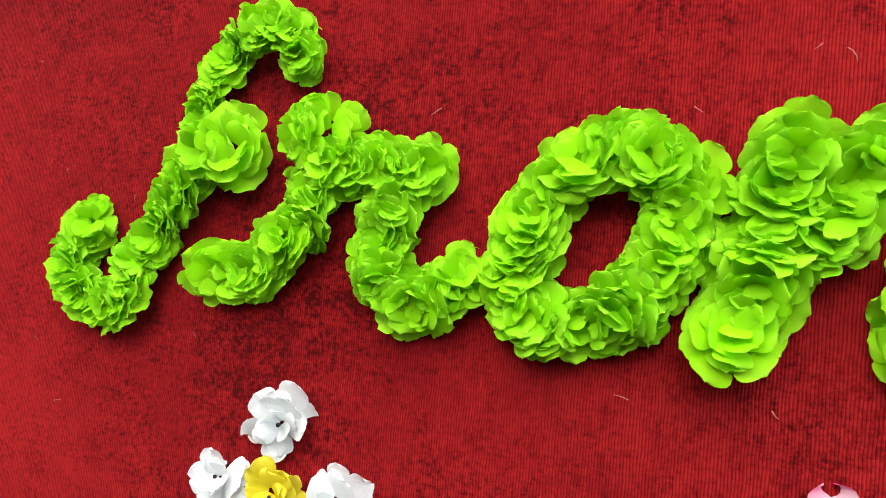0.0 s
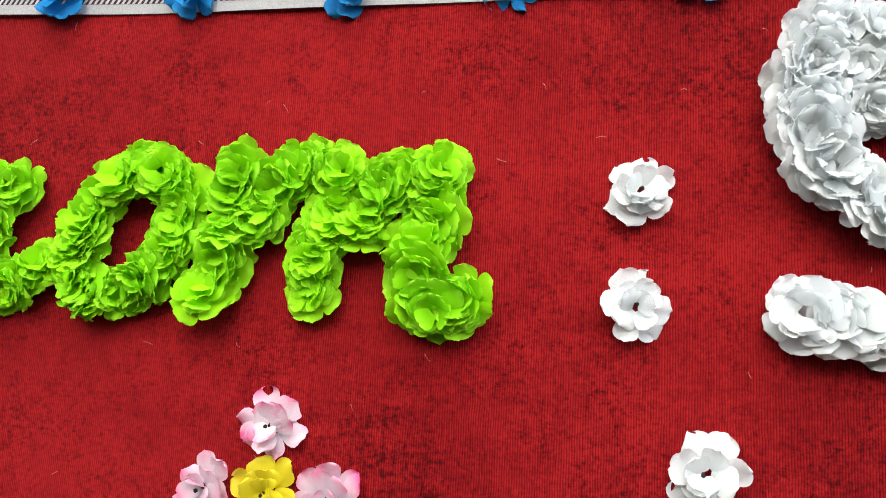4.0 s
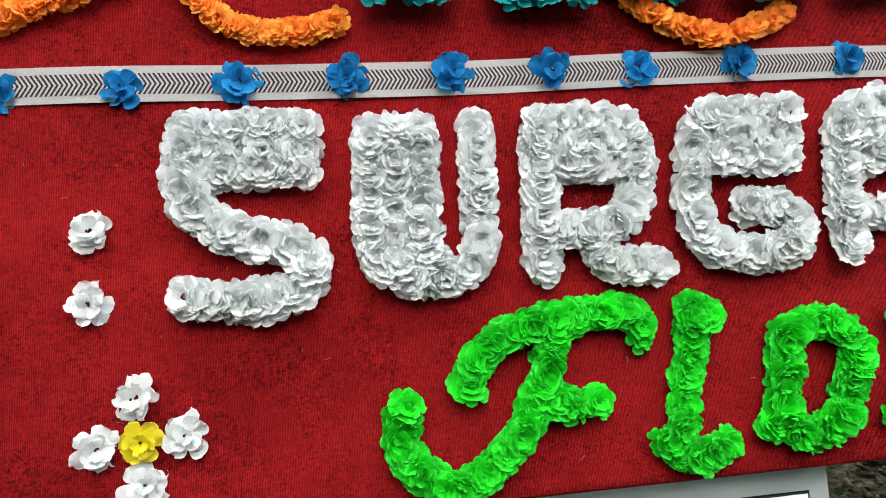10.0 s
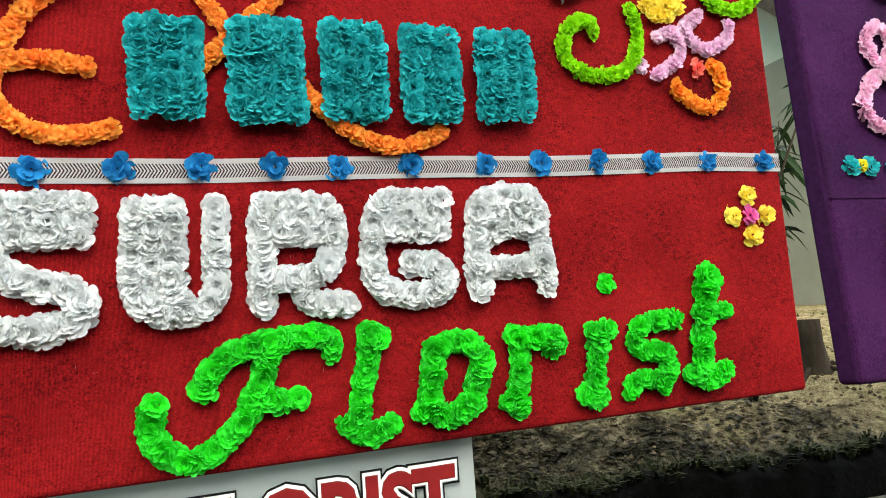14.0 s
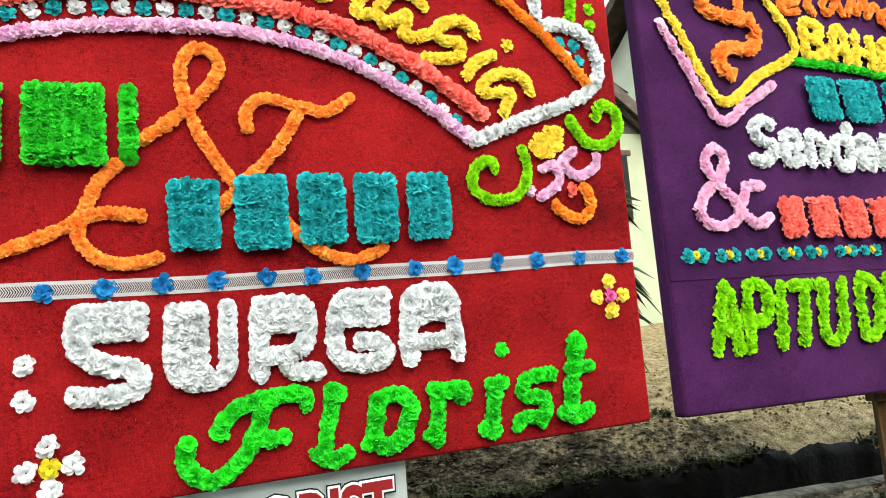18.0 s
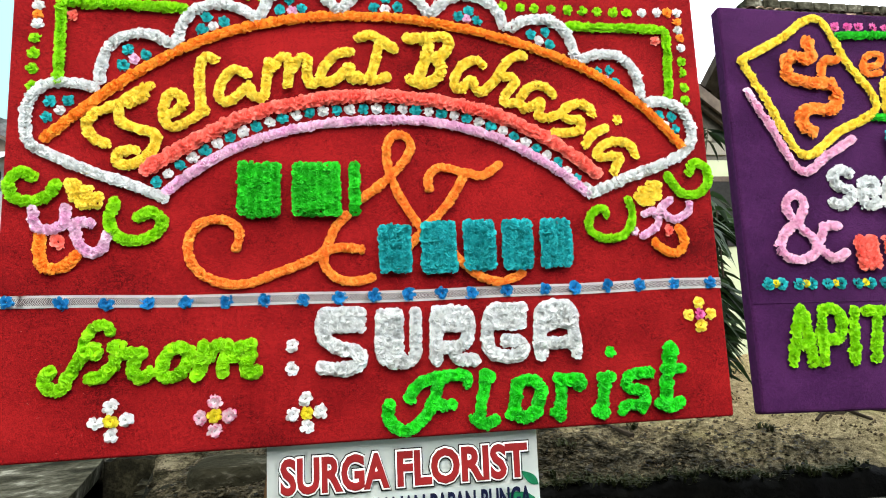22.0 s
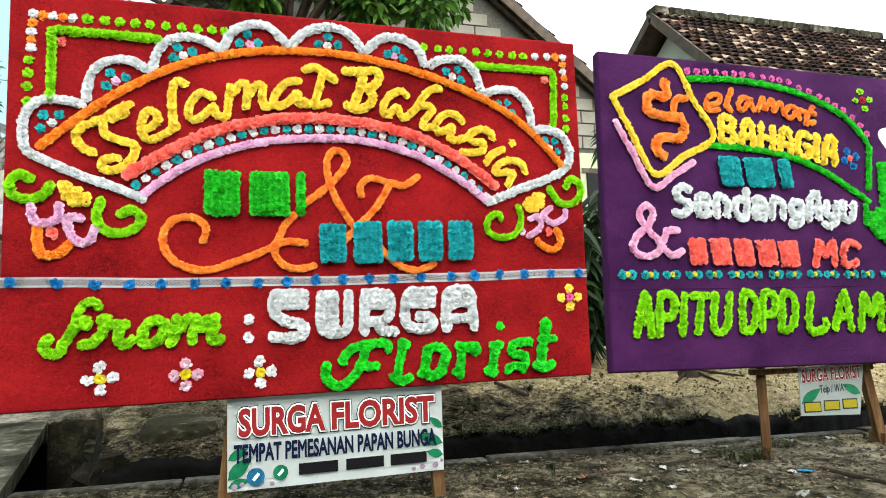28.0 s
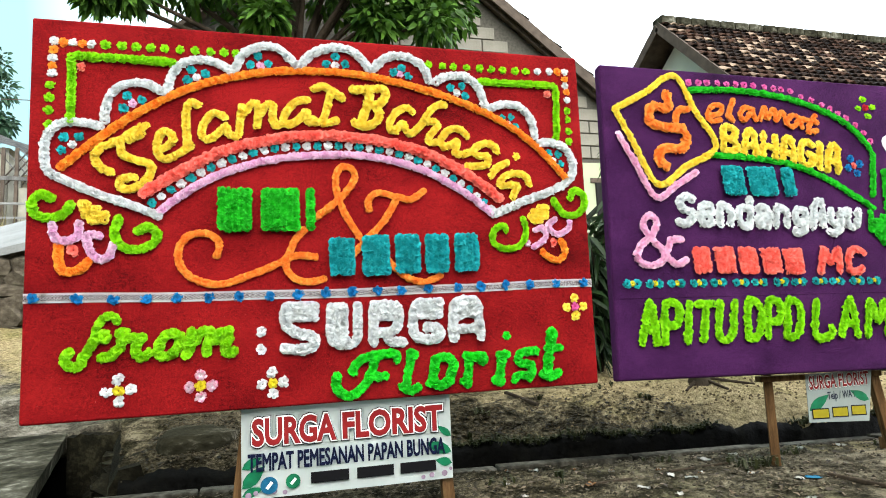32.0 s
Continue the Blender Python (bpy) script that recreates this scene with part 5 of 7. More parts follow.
# strokes of the block capitals, in a unit box
GLYPHS = {
    "A": [[(0.05, 0), (0.12, 0.55), (0.3, 1), (0.7, 1), (0.88, 0.55), (0.95, 0)], [(0.15, 0.38), (0.85, 0.38)]],
    "^": [[(0.0, 0), (0.2, 0.5), (0.40, 1), (0.60, 1), (0.8, 0.5), (1.0, 0)], [(0.2, 0.34), (0.8, 0.34)]],
    "B": [[(0, 0), (0, 1), (0.7, 1), (0.9, 0.78), (0.62, 0.53), (0.95, 0.28), (0.75, 0), (0, 0)], [(0.1, 0.53), (0.6, 0.53)]],
    "C": [[(0.95, 0.85), (0.6, 1), (0.1, 0.9), (0, 0.5), (0.1, 0.1), (0.6, 0), (0.95, 0.15)]],
    "D": [[(0, 0), (0, 1), (0.6, 1), (0.95, 0.75), (0.95, 0.25), (0.6, 0), (0, 0)]],
    "G": [[(0.95, 0.9), (0.5, 1), (0.05, 0.8), (0.05, 0.2), (0.5, 0), (0.95, 0.15), (0.95, 0.48), (0.55, 0.48)]],
    "H": [[(0, 0), (0, 1)], [(1, 0), (1, 1)], [(0.1, 0.5), (0.9, 0.5)]],
    "I": [[(0.5, 0), (0.5, 1)]],
    "L": [[(0.05, 1), (0.05, 0), (0.9, 0), (0.95, 0.22)]],
    "M": [[(0, 0), (0.12, 1), (0.5, 0.4), (0.88, 1), (1, 0)]],
    "P": [[(0, 0), (0, 1), (0.75, 1), (0.95, 0.75), (0.75, 0.45), (0.1, 0.45)]],
    "S": [[(0.95, 0.9), (0.5, 1), (0.05, 0.82), (0.25, 0.55), (0.8, 0.45), (0.95, 0.2), (0.5, 0), (0, 0.08)]],
    "T": [[(0, 1), (1, 1)], [(0.5, 0.95), (0.5, 0)]],
    "U": [[(0, 1), (0, 0.2), (0.3, 0), (0.7, 0), (1, 0.2), (1, 1)]],
    "a": [[(0.1, 0.65), (0.6, 0.68), (0.9, 0.5), (0.9, 0)], [(0.85, 0.32), (0.2, 0.32), (0.05, 0.12), (0.4, 0), (0.85, 0.08)]],
    "d": [[(0.9, 1), (0.9, 0), (0.3, 0), (0.05, 0.2), (0.05, 0.48), (0.3, 0.65), (0.85, 0.6)]],
    "e": [[(0.1, 0.35), (0.9, 0.38), (0.75, 0.65), (0.25, 0.65), (0.05, 0.35), (0.25, 0.02), (0.9, 0.05)]],
    "g": [[(0.9, 0.6), (0.3, 0.66), (0.05, 0.4), (0.3, 0.1), (0.85, 0.15)], [(0.9, 0.65), (0.9, -0.1), (0.5, -0.3), (0.1, -0.22)]],
    "n": [[(0.05, 0), (0.05, 0.68), (0.6, 0.66), (0.92, 0.45), (0.92, 0)]],
    "u": [[(0.05, 0.68), (0.05, 0.15), (0.4, 0), (0.92, 0.1), (0.92, 0.68)]],
    "y": [[(0.05, 0.68), (0.08, 0.25), (0.5, 0.1), (0.9, 0.2)], [(0.92, 0.68), (0.92, -0.05), (0.5, -0.3), (0.1, -0.22)]],
}


def word(face, text, quad, d, colour, label, group, widths=None):
    """Block letters across a four-cornered field: top left, top right, bottom right, bottom left."""
    tl, tr, br, bl = [Vector((*q, 0)) for q in quad]
    widths = widths or [0.45 if c == "I" else 1.25 if c == "M" else 1.0 for c in text]
    total = sum(widths)
    a = 0.0
    for c, w in zip(text, widths):
        u0, u1 = a / total, (a + w) / total
        a += w
        pad = 0.0 if c == "I" else 0.17 * (u1 - u0)
        strokes = []
        for line in GLYPHS[c]:
            pts = []
            for u, v in line:
                uu, vv = u0 + pad + (u1 - u0 - 2 * pad) * u, 0.09 + 0.82 * v
                p = (bl.lerp(br, uu)).lerp(tl.lerp(tr, uu), vv)
                pts.append((p.x, p.y))
            strokes.append((d, pts))
        garland(face, "flower_letter", label % c.replace("^", "A"), group, colour, *strokes)

def filled(outline, d):
    """Rows of blossoms that fill an outline, bottom to top."""
    strokes, z = [], min(p[1] for p in outline) + d * 0.45
    while z < max(p[1] for p in outline) - d * 0.3:
        cuts = sorted(p[0] + (q[0] - p[0]) * (z - p[1]) / (q[1] - p[1]) for p, q in zip(outline, outline[1:] + outline[:1]) if (p[1] <= z) != (q[1] <= z))
        for x0, x1 in zip(cuts[::2], cuts[1::2]):
            if x1 - x0 > d * 0.6:
                strokes.append((d, [(x0 + d * 0.42, z), (max(x1 - d * 0.42, x0 + d * 0.45), z)]))
        z += d * 0.55
    return strokes


# flower places on the boards, in metres
RIBBON_FLOWERS = [(-0.011, 0.997), (0.146, 0.989), (0.281, 0.984), (0.403, 0.983), (0.521, 0.982), (0.648, 0.979), (0.772, 0.98), (0.897, 0.981), (1.019, 0.983), (1.136, 0.984), (1.256, 0.988), (1.372, 0.988), (1.478, 0.987), (1.607, 0.991), (1.749, 0.993), (1.863, 0.995), (1.988, 0.997), (2.113, 0.996), (2.25, 0.998), (2.399, 1)]
SCALLOP_TEAL = [(0.084, 1.66), (0.139, 1.663), (0.076, 1.605), (0.32, 1.851), (0.378, 1.835), (0.307, 1.794), (0.575, 1.981), (0.633, 1.967), (0.558, 1.936), (0.857, 2.064), (0.902, 2.032), (0.824, 2.022), (1.204, 2.087), (1.162, 2.049), (1.248, 2.052), (1.519, 2.052), (1.478, 2.03), (1.549, 2.015), (1.759, 1.969), (1.816, 1.981), (1.831, 1.931), (2.015, 1.827), (2.066, 1.833), (2.088, 1.783), (2.257, 1.654), (2.309, 1.65), (2.318, 1.6)]
SCALLOP_PALE = [(0.115, 1.63), (0.343, 1.818), (0.597, 1.949), (0.868, 2.019), (1.203, 2.045), (1.508, 2.021), (1.789, 1.945), (2.048, 1.795), (2.278, 1.617)]
PINK_DOTS = [(3.206, 2.128), (3.27, 2.129), (3.327, 2.133), (3.4, 2.134), (3.461, 2.13), (3.524, 2.134), (3.582, 2.134), (3.646, 2.135), (3.724, 2.129), (3.788, 2.125), (3.844, 2.121), (3.907, 2.114), (3.978, 2.082), (4.049, 2.064), (4.117, 2.034), (4.174, 2.011), (4.227, 1.985), (4.284, 1.958), (4.341, 1.913), (4.393, 1.867), (4.43, 1.813)]


# ---- ribbon with blue flowers ----
ribbon = thing("ribbon", RED_FACE.at(0, 0.99), "white woven ribbon with dark chevrons across the velvet", "ribbon")
for name, low, high, proud in (("selvedge", 0.0, 0.21, 0.0), ("webbing", 0.21, 0.79, 0.0004), ("selvedge", 0.79, 1.0, 0.0)):
    bm = bmesh.new()
    uvl = bm.loops.layers.uv.new("weave")
    n = 60
    line = []
    for i in range(n + 1):
        x = -0.046 + 2.493 * i / n
        zc = 0.997 - 0.014 * math.sin(min(1.0, max(0.0, x / 2.2)) * math.pi) + 0.0015 * math.sin(x * 9)
        y = -0.0025 - proud - 0.0012 * math.sin(x * 23)
        line.append((bm.verts.new((x, y, zc + (low - 0.5) * 0.04)), bm.verts.new((x, y, zc + (high - 0.5) * 0.04)), x))
    for i in range(n):
        f = bm.faces.new((line[i][0], line[i + 1][0], line[i + 1][1], line[i][1]))
        for loop, t in zip(f.loops, ((line[i][2], low), (line[i + 1][2], low), (line[i + 1][2], high), (line[i][2], high))):
            loop[uvl].uv = t
    bmesh.ops.solidify(bm, geom=bm.faces[:], thickness=-0.0012)
    part(name, bm, M_RIBBON, ribbon, "woven band of dark chevrons" if name == "webbing" else "plain white woven edge")
for x, z in RIBBON_FLOWERS:
    single(RED_FACE, x, z, 0.052, "blue", "bright blue fabric flower pinned on the ribbon", "blue ribbon flowers")


# ---- single flowers on the red velvet ----
for x, z in ((0.860, 0.826), (0.858, 0.752)):
    single(RED_FACE, x, z, 0.050, "white", "white fabric flower dot of the colon", "colon dots")
single(RED_FACE, 1.980, 0.757, 0.046, "green", "bright green fabric flower dot of the letter i", "letter dots")
single(RED_FACE, 2.083, 1.634, 0.046, "yellow", "yellow fabric flower dot of the letter i", "letter dots")
single(RED_FACE, 0.129, 1.188, 0.054, "coral", "coral red fabric flower inside the orange cup", "coral flowers")
single(RED_FACE, 2.252, 1.201, 0.050, "coral", "coral red fabric flower inside the orange cup", "coral flowers")
single(RED_FACE, 2.114, 1.201, 0.038, "lilac", "pale lilac fabric flower in the corner spray", "lilac curls")
single(RED_FACE, 0.142, 1.967, 0.045, "coral", "coral red fabric flower in the border corner", "coral flowers")
single(RED_FACE, 2.270, 1.964, 0.045, "coral", "coral red fabric flower in the border corner", "coral flowers")


def cross(face, x, z, arm, outer, inner, d, label, group, turn=0.0):
    top = thing("flower_cross", face.at(x, z), label, "flower cross", group)
    style = "open" if face is RED_FACE else "small"
    for k in range(4):
        a = turn + k * math.pi / 2
        blossom(face, x + arm * math.cos(a), z + arm * math.sin(a), d, outer, top, style, 0.35, 0.001, "outer_flower")
    blossom(face, x, z, d * 0.90, inner, top, style, 0.25, 0.004, "centre_flower")


cross(RED_FACE, 0.306, 0.616, 0.044, "white", "lemon", 0.053, "four white fabric flowers round a lemon centre", "flower crosses", 0.05)
cross(RED_FACE, 0.616, 0.613, 0.044, "rose", "lemon", 0.053, "four pink-rimmed fabric flowers round a lemon centre", "flower crosses", 0.02)
cross(RED_FACE, 0.905, 0.607, 0.044, "white", "lemon", 0.053, "four white fabric flowers round a lemon centre", "flower crosses", 0.06)
cross(RED_FACE, 2.345, 0.881, 0.043, "yellow", "magenta", 0.052, "four yellow fabric flowers round a pink centre", "flower crosses", 0.0)

# beads between the coral and pink bands
BEADS = curve_through([(0.422, 1.386), (0.487, 1.438), (0.569, 1.492), (0.652, 1.542), (0.758, 1.589), (0.887, 1.63), (1.02, 1.649), (1.199, 1.659),
                       (1.336, 1.652), (1.475, 1.633), (1.591, 1.597), (1.708, 1.541), (1.825, 1.465), (1.936, 1.369)], 0.0475)
for k, q in enumerate(BEADS):
    if k % 2 == 0:
        single(RED_FACE, q.x, q.y, 0.043, "teal", "teal fabric flower between the arch bands", "teal arch flowers")
    else:
        single(RED_FACE, q.x, q.y, 0.043, "white", "white fabric flower between the arch bands", "white arch flowers")

# three teal flowers and a pale one under each scallop
for k in range(9):
    for x, z in SCALLOP_TEAL[k * 3:k * 3 + 3]:
        single(RED_FACE, x, z, 0.044, "teal", "teal fabric flower under a white scallop", "teal scallop flowers")
    x, z = SCALLOP_PALE[k]
    single(RED_FACE, x, z, 0.040, "lilac" if k % 2 else "white", "pale fabric flower under a white scallop", "pale scallop flowers")

# border dots
for x in (0.233, 0.296, 0.352, 0.410, 0.466, 0.528, 0.591, 0.654, 0.711, 0.762, 1.651, 1.722, 1.779, 1.846, 1.914, 1.975, 2.036, 2.103, 2.159):
    single(RED_FACE, x, 2.071 + (0.006 if x > 1 else 0), 0.043, "lime", "lime green fabric flower of the dotted border", "lime border flowers")
for x, z in ((0.029, 1.881), (0.026, 1.828), (0.026, 1.772), (0.027, 1.710), (2.377, 1.88), (2.375, 1.834), (2.376, 1.773), (2.374, 1.719)):
    single(RED_FACE, x, z, 0.043, "lime", "lime green fabric flower of the dotted border", "lime border flowers")
for x, z in ((0.039, 2.073), (0.108, 2.071), (0.179, 2.069), (0.034, 1.999), (0.034, 1.935), (2.224, 2.082), (2.290, 2.085), (2.375, 2.088), (2.374, 2.015), (2.379, 1.940)):
    single(RED_FACE, x, z, 0.041, "white", "white fabric flower of the border corner", "white border flowers")
for x, z in ((0.072, 2.071), (0.145, 2.069), (0.038, 2.034), (0.033, 1.965), (2.335, 2.086), (2.372, 2.049), (2.380, 1.981)):
    single(RED_FACE, x, z, 0.041, "orange2", "orange fabric flower of the border corner", "orange border flowers")

# pale lint caught in the pile
bm = bmesh.new()
rl = random.Random(31)
for _ in range(70):
    x, z = rl.uniform(0, 1.6), rl.uniform(0.52, 1.0)
    a, n_, w = rl.uniform(0, 6.28), rl.uniform(0.003, 0.008), 0.00022
    c, s = math.cos(a), math.sin(a)
    prev = None
    for i in range(4):
        u = i / 3
        o = Vector((x + n_ * u * c + 0.3 * n_ * u * u * -s, -0.0015 - 0.0015 * math.sin(u * 3), z + n_ * u * s + 0.3 * n_ * u * u * c))
        pair = (bm.verts.new(o + Vector((-s * w, 0, c * w))), bm.verts.new(o - Vector((-s * w, 0, c * w))))
        if prev:
            bm.faces.new((prev[0], prev[1], pair[1], pair[0]))
        prev = pair
tagged(mesh_object("lint", bm, plain("lint_fibre", (0.30, 0.13, 0.11), 0.9, 0.2, 50)), "pale lint fibres caught in the red velvet", "lint", kind="stuff")

# ---- figures and letters ----
garland(RED_FACE, "flower_letter", "lime green fabric flower letter f on red velvet", "letters of the word from", "lime",
        (0.040, [(0.126, 0.779), (0.110, 0.756), (0.115, 0.732), (0.143, 0.718), (0.169, 0.731), (0.173, 0.755), (0.189, 0.773), (0.203, 0.797), (0.213, 0.818)]),
        (0.035, [(0.218, 0.839), (0.220, 0.860), (0.229, 0.883), (0.243, 0.906), (0.265, 0.917), (0.290, 0.911), (0.298, 0.896)]),
        (0.054, [(0.229, 0.832), (0.250, 0.834)]))
garland(RED_FACE, "flower_letter", "lime green fabric flower letter r on red velvet", "letters of the word from", "lime",
        (0.042, [(0.247, 0.753), (0.273, 0.754), (0.292, 0.769), (0.309, 0.786), (0.315, 0.810)]),
        (0.050, [(0.310, 0.842), (0.321, 0.844)]),
        (0.041, [(0.328, 0.824), (0.359, 0.825), (0.389, 0.824)]),
        (0.040, [(0.376, 0.801), (0.367, 0.778), (0.373, 0.753), (0.398, 0.746), (0.417, 0.761)]))
garland(RED_FACE, "flower_letter", "lime green fabric flower letter o on red velvet", "letters of the word from", "lime",
        (0.042, [(0.456, 0.783), (0.463, 0.808), (0.483, 0.830), (0.509, 0.836), (0.534, 0.821), (0.534, 0.798), (0.527, 0.776), (0.508, 0.753), (0.477, 0.742), (0.451, 0.753), (0.456, 0.783)]))
garland(RED_FACE, "flower_letter", "lime green fabric flower letter m on red velvet", "letters of the word from", "lime",
        (0.045, [(0.583, 0.836), (0.579, 0.815), (0.576, 0.791), (0.568, 0.766), (0.561, 0.745)]),
        (0.043, [(0.595, 0.799), (0.608, 0.825), (0.626, 0.838), (0.645, 0.841), (0.660, 0.836)]),
        (0.042, [(0.664, 0.820), (0.653, 0.802), (0.641, 0.781), (0.639, 0.752)]),
        (0.040, [(0.672, 0.795), (0.680, 0.812), (0.694, 0.830), (0.713, 0.833), (0.727, 0.840)]),
        (0.045, [(0.725, 0.830), (0.725, 0.808), (0.716, 0.782), (0.715, 0.756), (0.734, 0.744), (0.752, 0.753)]))
garland(RED_FACE, "flower_letter", "white fabric flower letter S on red velvet", "white capitals", "white",
        (0.046, [(0.963, 0.930), (1.004, 0.930), (1.046, 0.931), (1.088, 0.928)]),
        (0.044, [(0.957, 0.906), (0.997, 0.905), (1.087, 0.903)]),
        (0.043, [(0.957, 0.883), (1.003, 0.882), (1.087, 0.881)]),
        (0.054, [(0.961, 0.909), (0.960, 0.873), (0.972, 0.840), (1.005, 0.816), (1.046, 0.806), (1.077, 0.792), (1.085, 0.770), (1.069, 0.749), (1.041, 0.744), (1.000, 0.743), (0.959, 0.751)]))
garland(RED_FACE, "flower_letter", "white fabric flower letter U on red velvet", "white capitals", "white",
        (0.048, [(1.158, 0.921), (1.156, 0.856), (1.154, 0.796), (1.168, 0.764)]),
        (0.049, [(1.185, 0.921), (1.182, 0.855), (1.180, 0.780), (1.191, 0.756)]),
        (0.050, [(1.212, 0.919), (1.210, 0.854), (1.210, 0.790), (1.228, 0.755)]),
        (0.047, [(1.276, 0.923), (1.274, 0.852), (1.272, 0.795), (1.262, 0.767), (1.232, 0.755), (1.194, 0.754)]))
garland(RED_FACE, "flower_letter", "white fabric flower letter R on red velvet", "white capitals", "white",
        (0.050, [(1.348, 0.924), (1.344, 0.850), (1.343, 0.796), (1.343, 0.759)]),
        (0.050, [(1.356, 0.922), (1.409, 0.923), (1.450, 0.917), (1.461, 0.890), (1.458, 0.850), (1.452, 0.823), (1.430, 0.804), (1.385, 0.798), (1.357, 0.799)]),
        (0.051, [(1.375, 0.898), (1.432, 0.897)]),
        (0.050, [(1.373, 0.874), (1.438, 0.873)]),
        (0.048, [(1.402, 0.787), (1.415, 0.763), (1.447, 0.754), (1.478, 0.753)]))
garland(RED_FACE, "flower_letter", "white fabric flower letter G on red velvet", "white capitals", "white",
        (0.052, [(1.651, 0.924), (1.596, 0.925), (1.548, 0.923), (1.531, 0.893), (1.527, 0.844), (1.527, 0.804), (1.544, 0.771), (1.591, 0.760), (1.635, 0.762), (1.651, 0.786), (1.639, 0.810), (1.591, 0.815)]),
        (0.054, [(1.550, 0.901), (1.649, 0.899)]),
        (0.054, [(1.553, 0.876), (1.647, 0.874)]))
garland(RED_FACE, "flower_letter", "white fabric flower letter A on red velvet", "white capitals", "white",
        (0.055, [(1.716, 0.761), (1.716, 0.813), (1.721, 0.863), (1.726, 0.913), (1.755, 0.927), (1.807, 0.928), (1.835, 0.917), (1.838, 0.869), (1.845, 0.817), (1.847, 0.763)]),
        (0.056, [(1.738, 0.897), (1.824, 0.899)]),
        (0.055, [(1.740, 0.871), (1.826, 0.873)]),
        (0.048, [(1.720, 0.802), (1.775, 0.798), (1.827, 0.800)]))
garland(RED_FACE, "flower_letter", "bright green fabric flower letter F on red velvet", "green script letters", "green",
        (0.046, [(1.178, 0.618), (1.170, 0.585), (1.183, 0.553), (1.217, 0.532), (1.249, 0.535), (1.278, 0.554), (1.300, 0.578), (1.319, 0.602), (1.332, 0.629), (1.342, 0.662), (1.351, 0.686)]),
        (0.045, [(1.247, 0.634), (1.257, 0.657), (1.285, 0.681), (1.324, 0.696), (1.363, 0.701), (1.411, 0.704), (1.446, 0.697), (1.447, 0.675)]),
        (0.044, [(1.335, 0.610), (1.373, 0.605), (1.391, 0.608)]))
garland(RED_FACE, "flower_letter", "bright green fabric flower letter l on red velvet", "green script letters", "green",
        (0.045, [(1.511, 0.702), (1.504, 0.646), (1.494, 0.608), (1.485, 0.562)]),
        (0.046, [(1.513, 0.699), (1.529, 0.689)]),
        (0.043, [(1.463, 0.556), (1.497, 0.534), (1.539, 0.546)]))
garland(RED_FACE, "flower_letter", "bright green fabric flower letter o on red velvet", "green script letters", "green",
        (0.050, [(1.622, 0.662), (1.654, 0.673), (1.690, 0.666), (1.710, 0.639), (1.698, 0.602), (1.685, 0.571), (1.644, 0.548), (1.609, 0.561), (1.611, 0.596), (1.618, 0.634), (1.622, 0.662)]),
        (0.040, [(1.589, 0.559), (1.594, 0.561)]),
        (0.040, [(1.696, 0.565), (1.693, 0.566)]))
garland(RED_FACE, "flower_letter", "bright green fabric flower letter r on red velvet", "green script letters", "green",
        (0.048, [(1.782, 0.666), (1.782, 0.618), (1.773, 0.569), (1.775, 0.547)]),
        (0.040, [(1.770, 0.677), (1.794, 0.673)]),
        (0.041, [(1.750, 0.564), (1.775, 0.545)]),
        (0.048, [(1.810, 0.666), (1.842, 0.672), (1.856, 0.651), (1.850, 0.642)]))
garland(RED_FACE, "flower_letter", "bright green fabric flower letter i on red velvet", "green script letters", "green",
        (0.047, [(1.950, 0.662), (1.938, 0.602), (1.928, 0.554)]),
        (0.046, [(1.933, 0.668), (1.970, 0.671)]),
        (0.046, [(1.911, 0.556), (1.929, 0.545), (1.939, 0.550)]))
garland(RED_FACE, "flower_letter", "bright green fabric flower letter s on red velvet", "green script letters", "green",
        (0.046, [(2.123, 0.679), (2.060, 0.678), (2.026, 0.656), (2.038, 0.626), (2.087, 0.618), (2.095, 0.587), (2.080, 0.556)]),
        (0.044, [(2.006, 0.551), (2.027, 0.570), (2.062, 0.567)]))
garland(RED_FACE, "flower_letter", "bright green fabric flower letter t on red velvet", "green script letters", "green",
        (0.054, [(2.207, 0.760), (2.199, 0.700), (2.184, 0.634), (2.173, 0.585)]),
        (0.058, [(2.204, 0.760), (2.214, 0.752)]),
        (0.040, [(2.178, 0.688), (2.247, 0.688)]),
        (0.047, [(2.153, 0.568), (2.191, 0.551), (2.233, 0.571)]))
garland(RED_FACE, "flower_letter", "yellow fabric flower letter S on red velvet", "yellow script letters", "yellow",
        (0.040, [(0.398, 1.720), (0.351, 1.696), (0.297, 1.653), (0.232, 1.623), (0.199, 1.579), (0.224, 1.535), (0.264, 1.514)]),
        (0.042, [(0.382, 1.686), (0.332, 1.656)]),
        (0.041, [(0.298, 1.635), (0.307, 1.591), (0.364, 1.566), (0.415, 1.549), (0.410, 1.498), (0.366, 1.454), (0.314, 1.442), (0.296, 1.466), (0.317, 1.490), (0.353, 1.493)]))
garland(RED_FACE, "flower_letter", "yellow fabric flower letter e on red velvet", "yellow script letters", "yellow",
        (0.039, [(0.440, 1.618), (0.475, 1.625), (0.502, 1.662), (0.489, 1.693), (0.460, 1.694), (0.440, 1.649), (0.443, 1.600), (0.476, 1.576), (0.527, 1.601), (0.573, 1.638)]))
garland(RED_FACE, "flower_letter", "yellow fabric flower letter l on red velvet", "yellow script letters", "yellow",
        (0.041, [(0.605, 1.821), (0.571, 1.829), (0.555, 1.776), (0.557, 1.697), (0.562, 1.638)]))
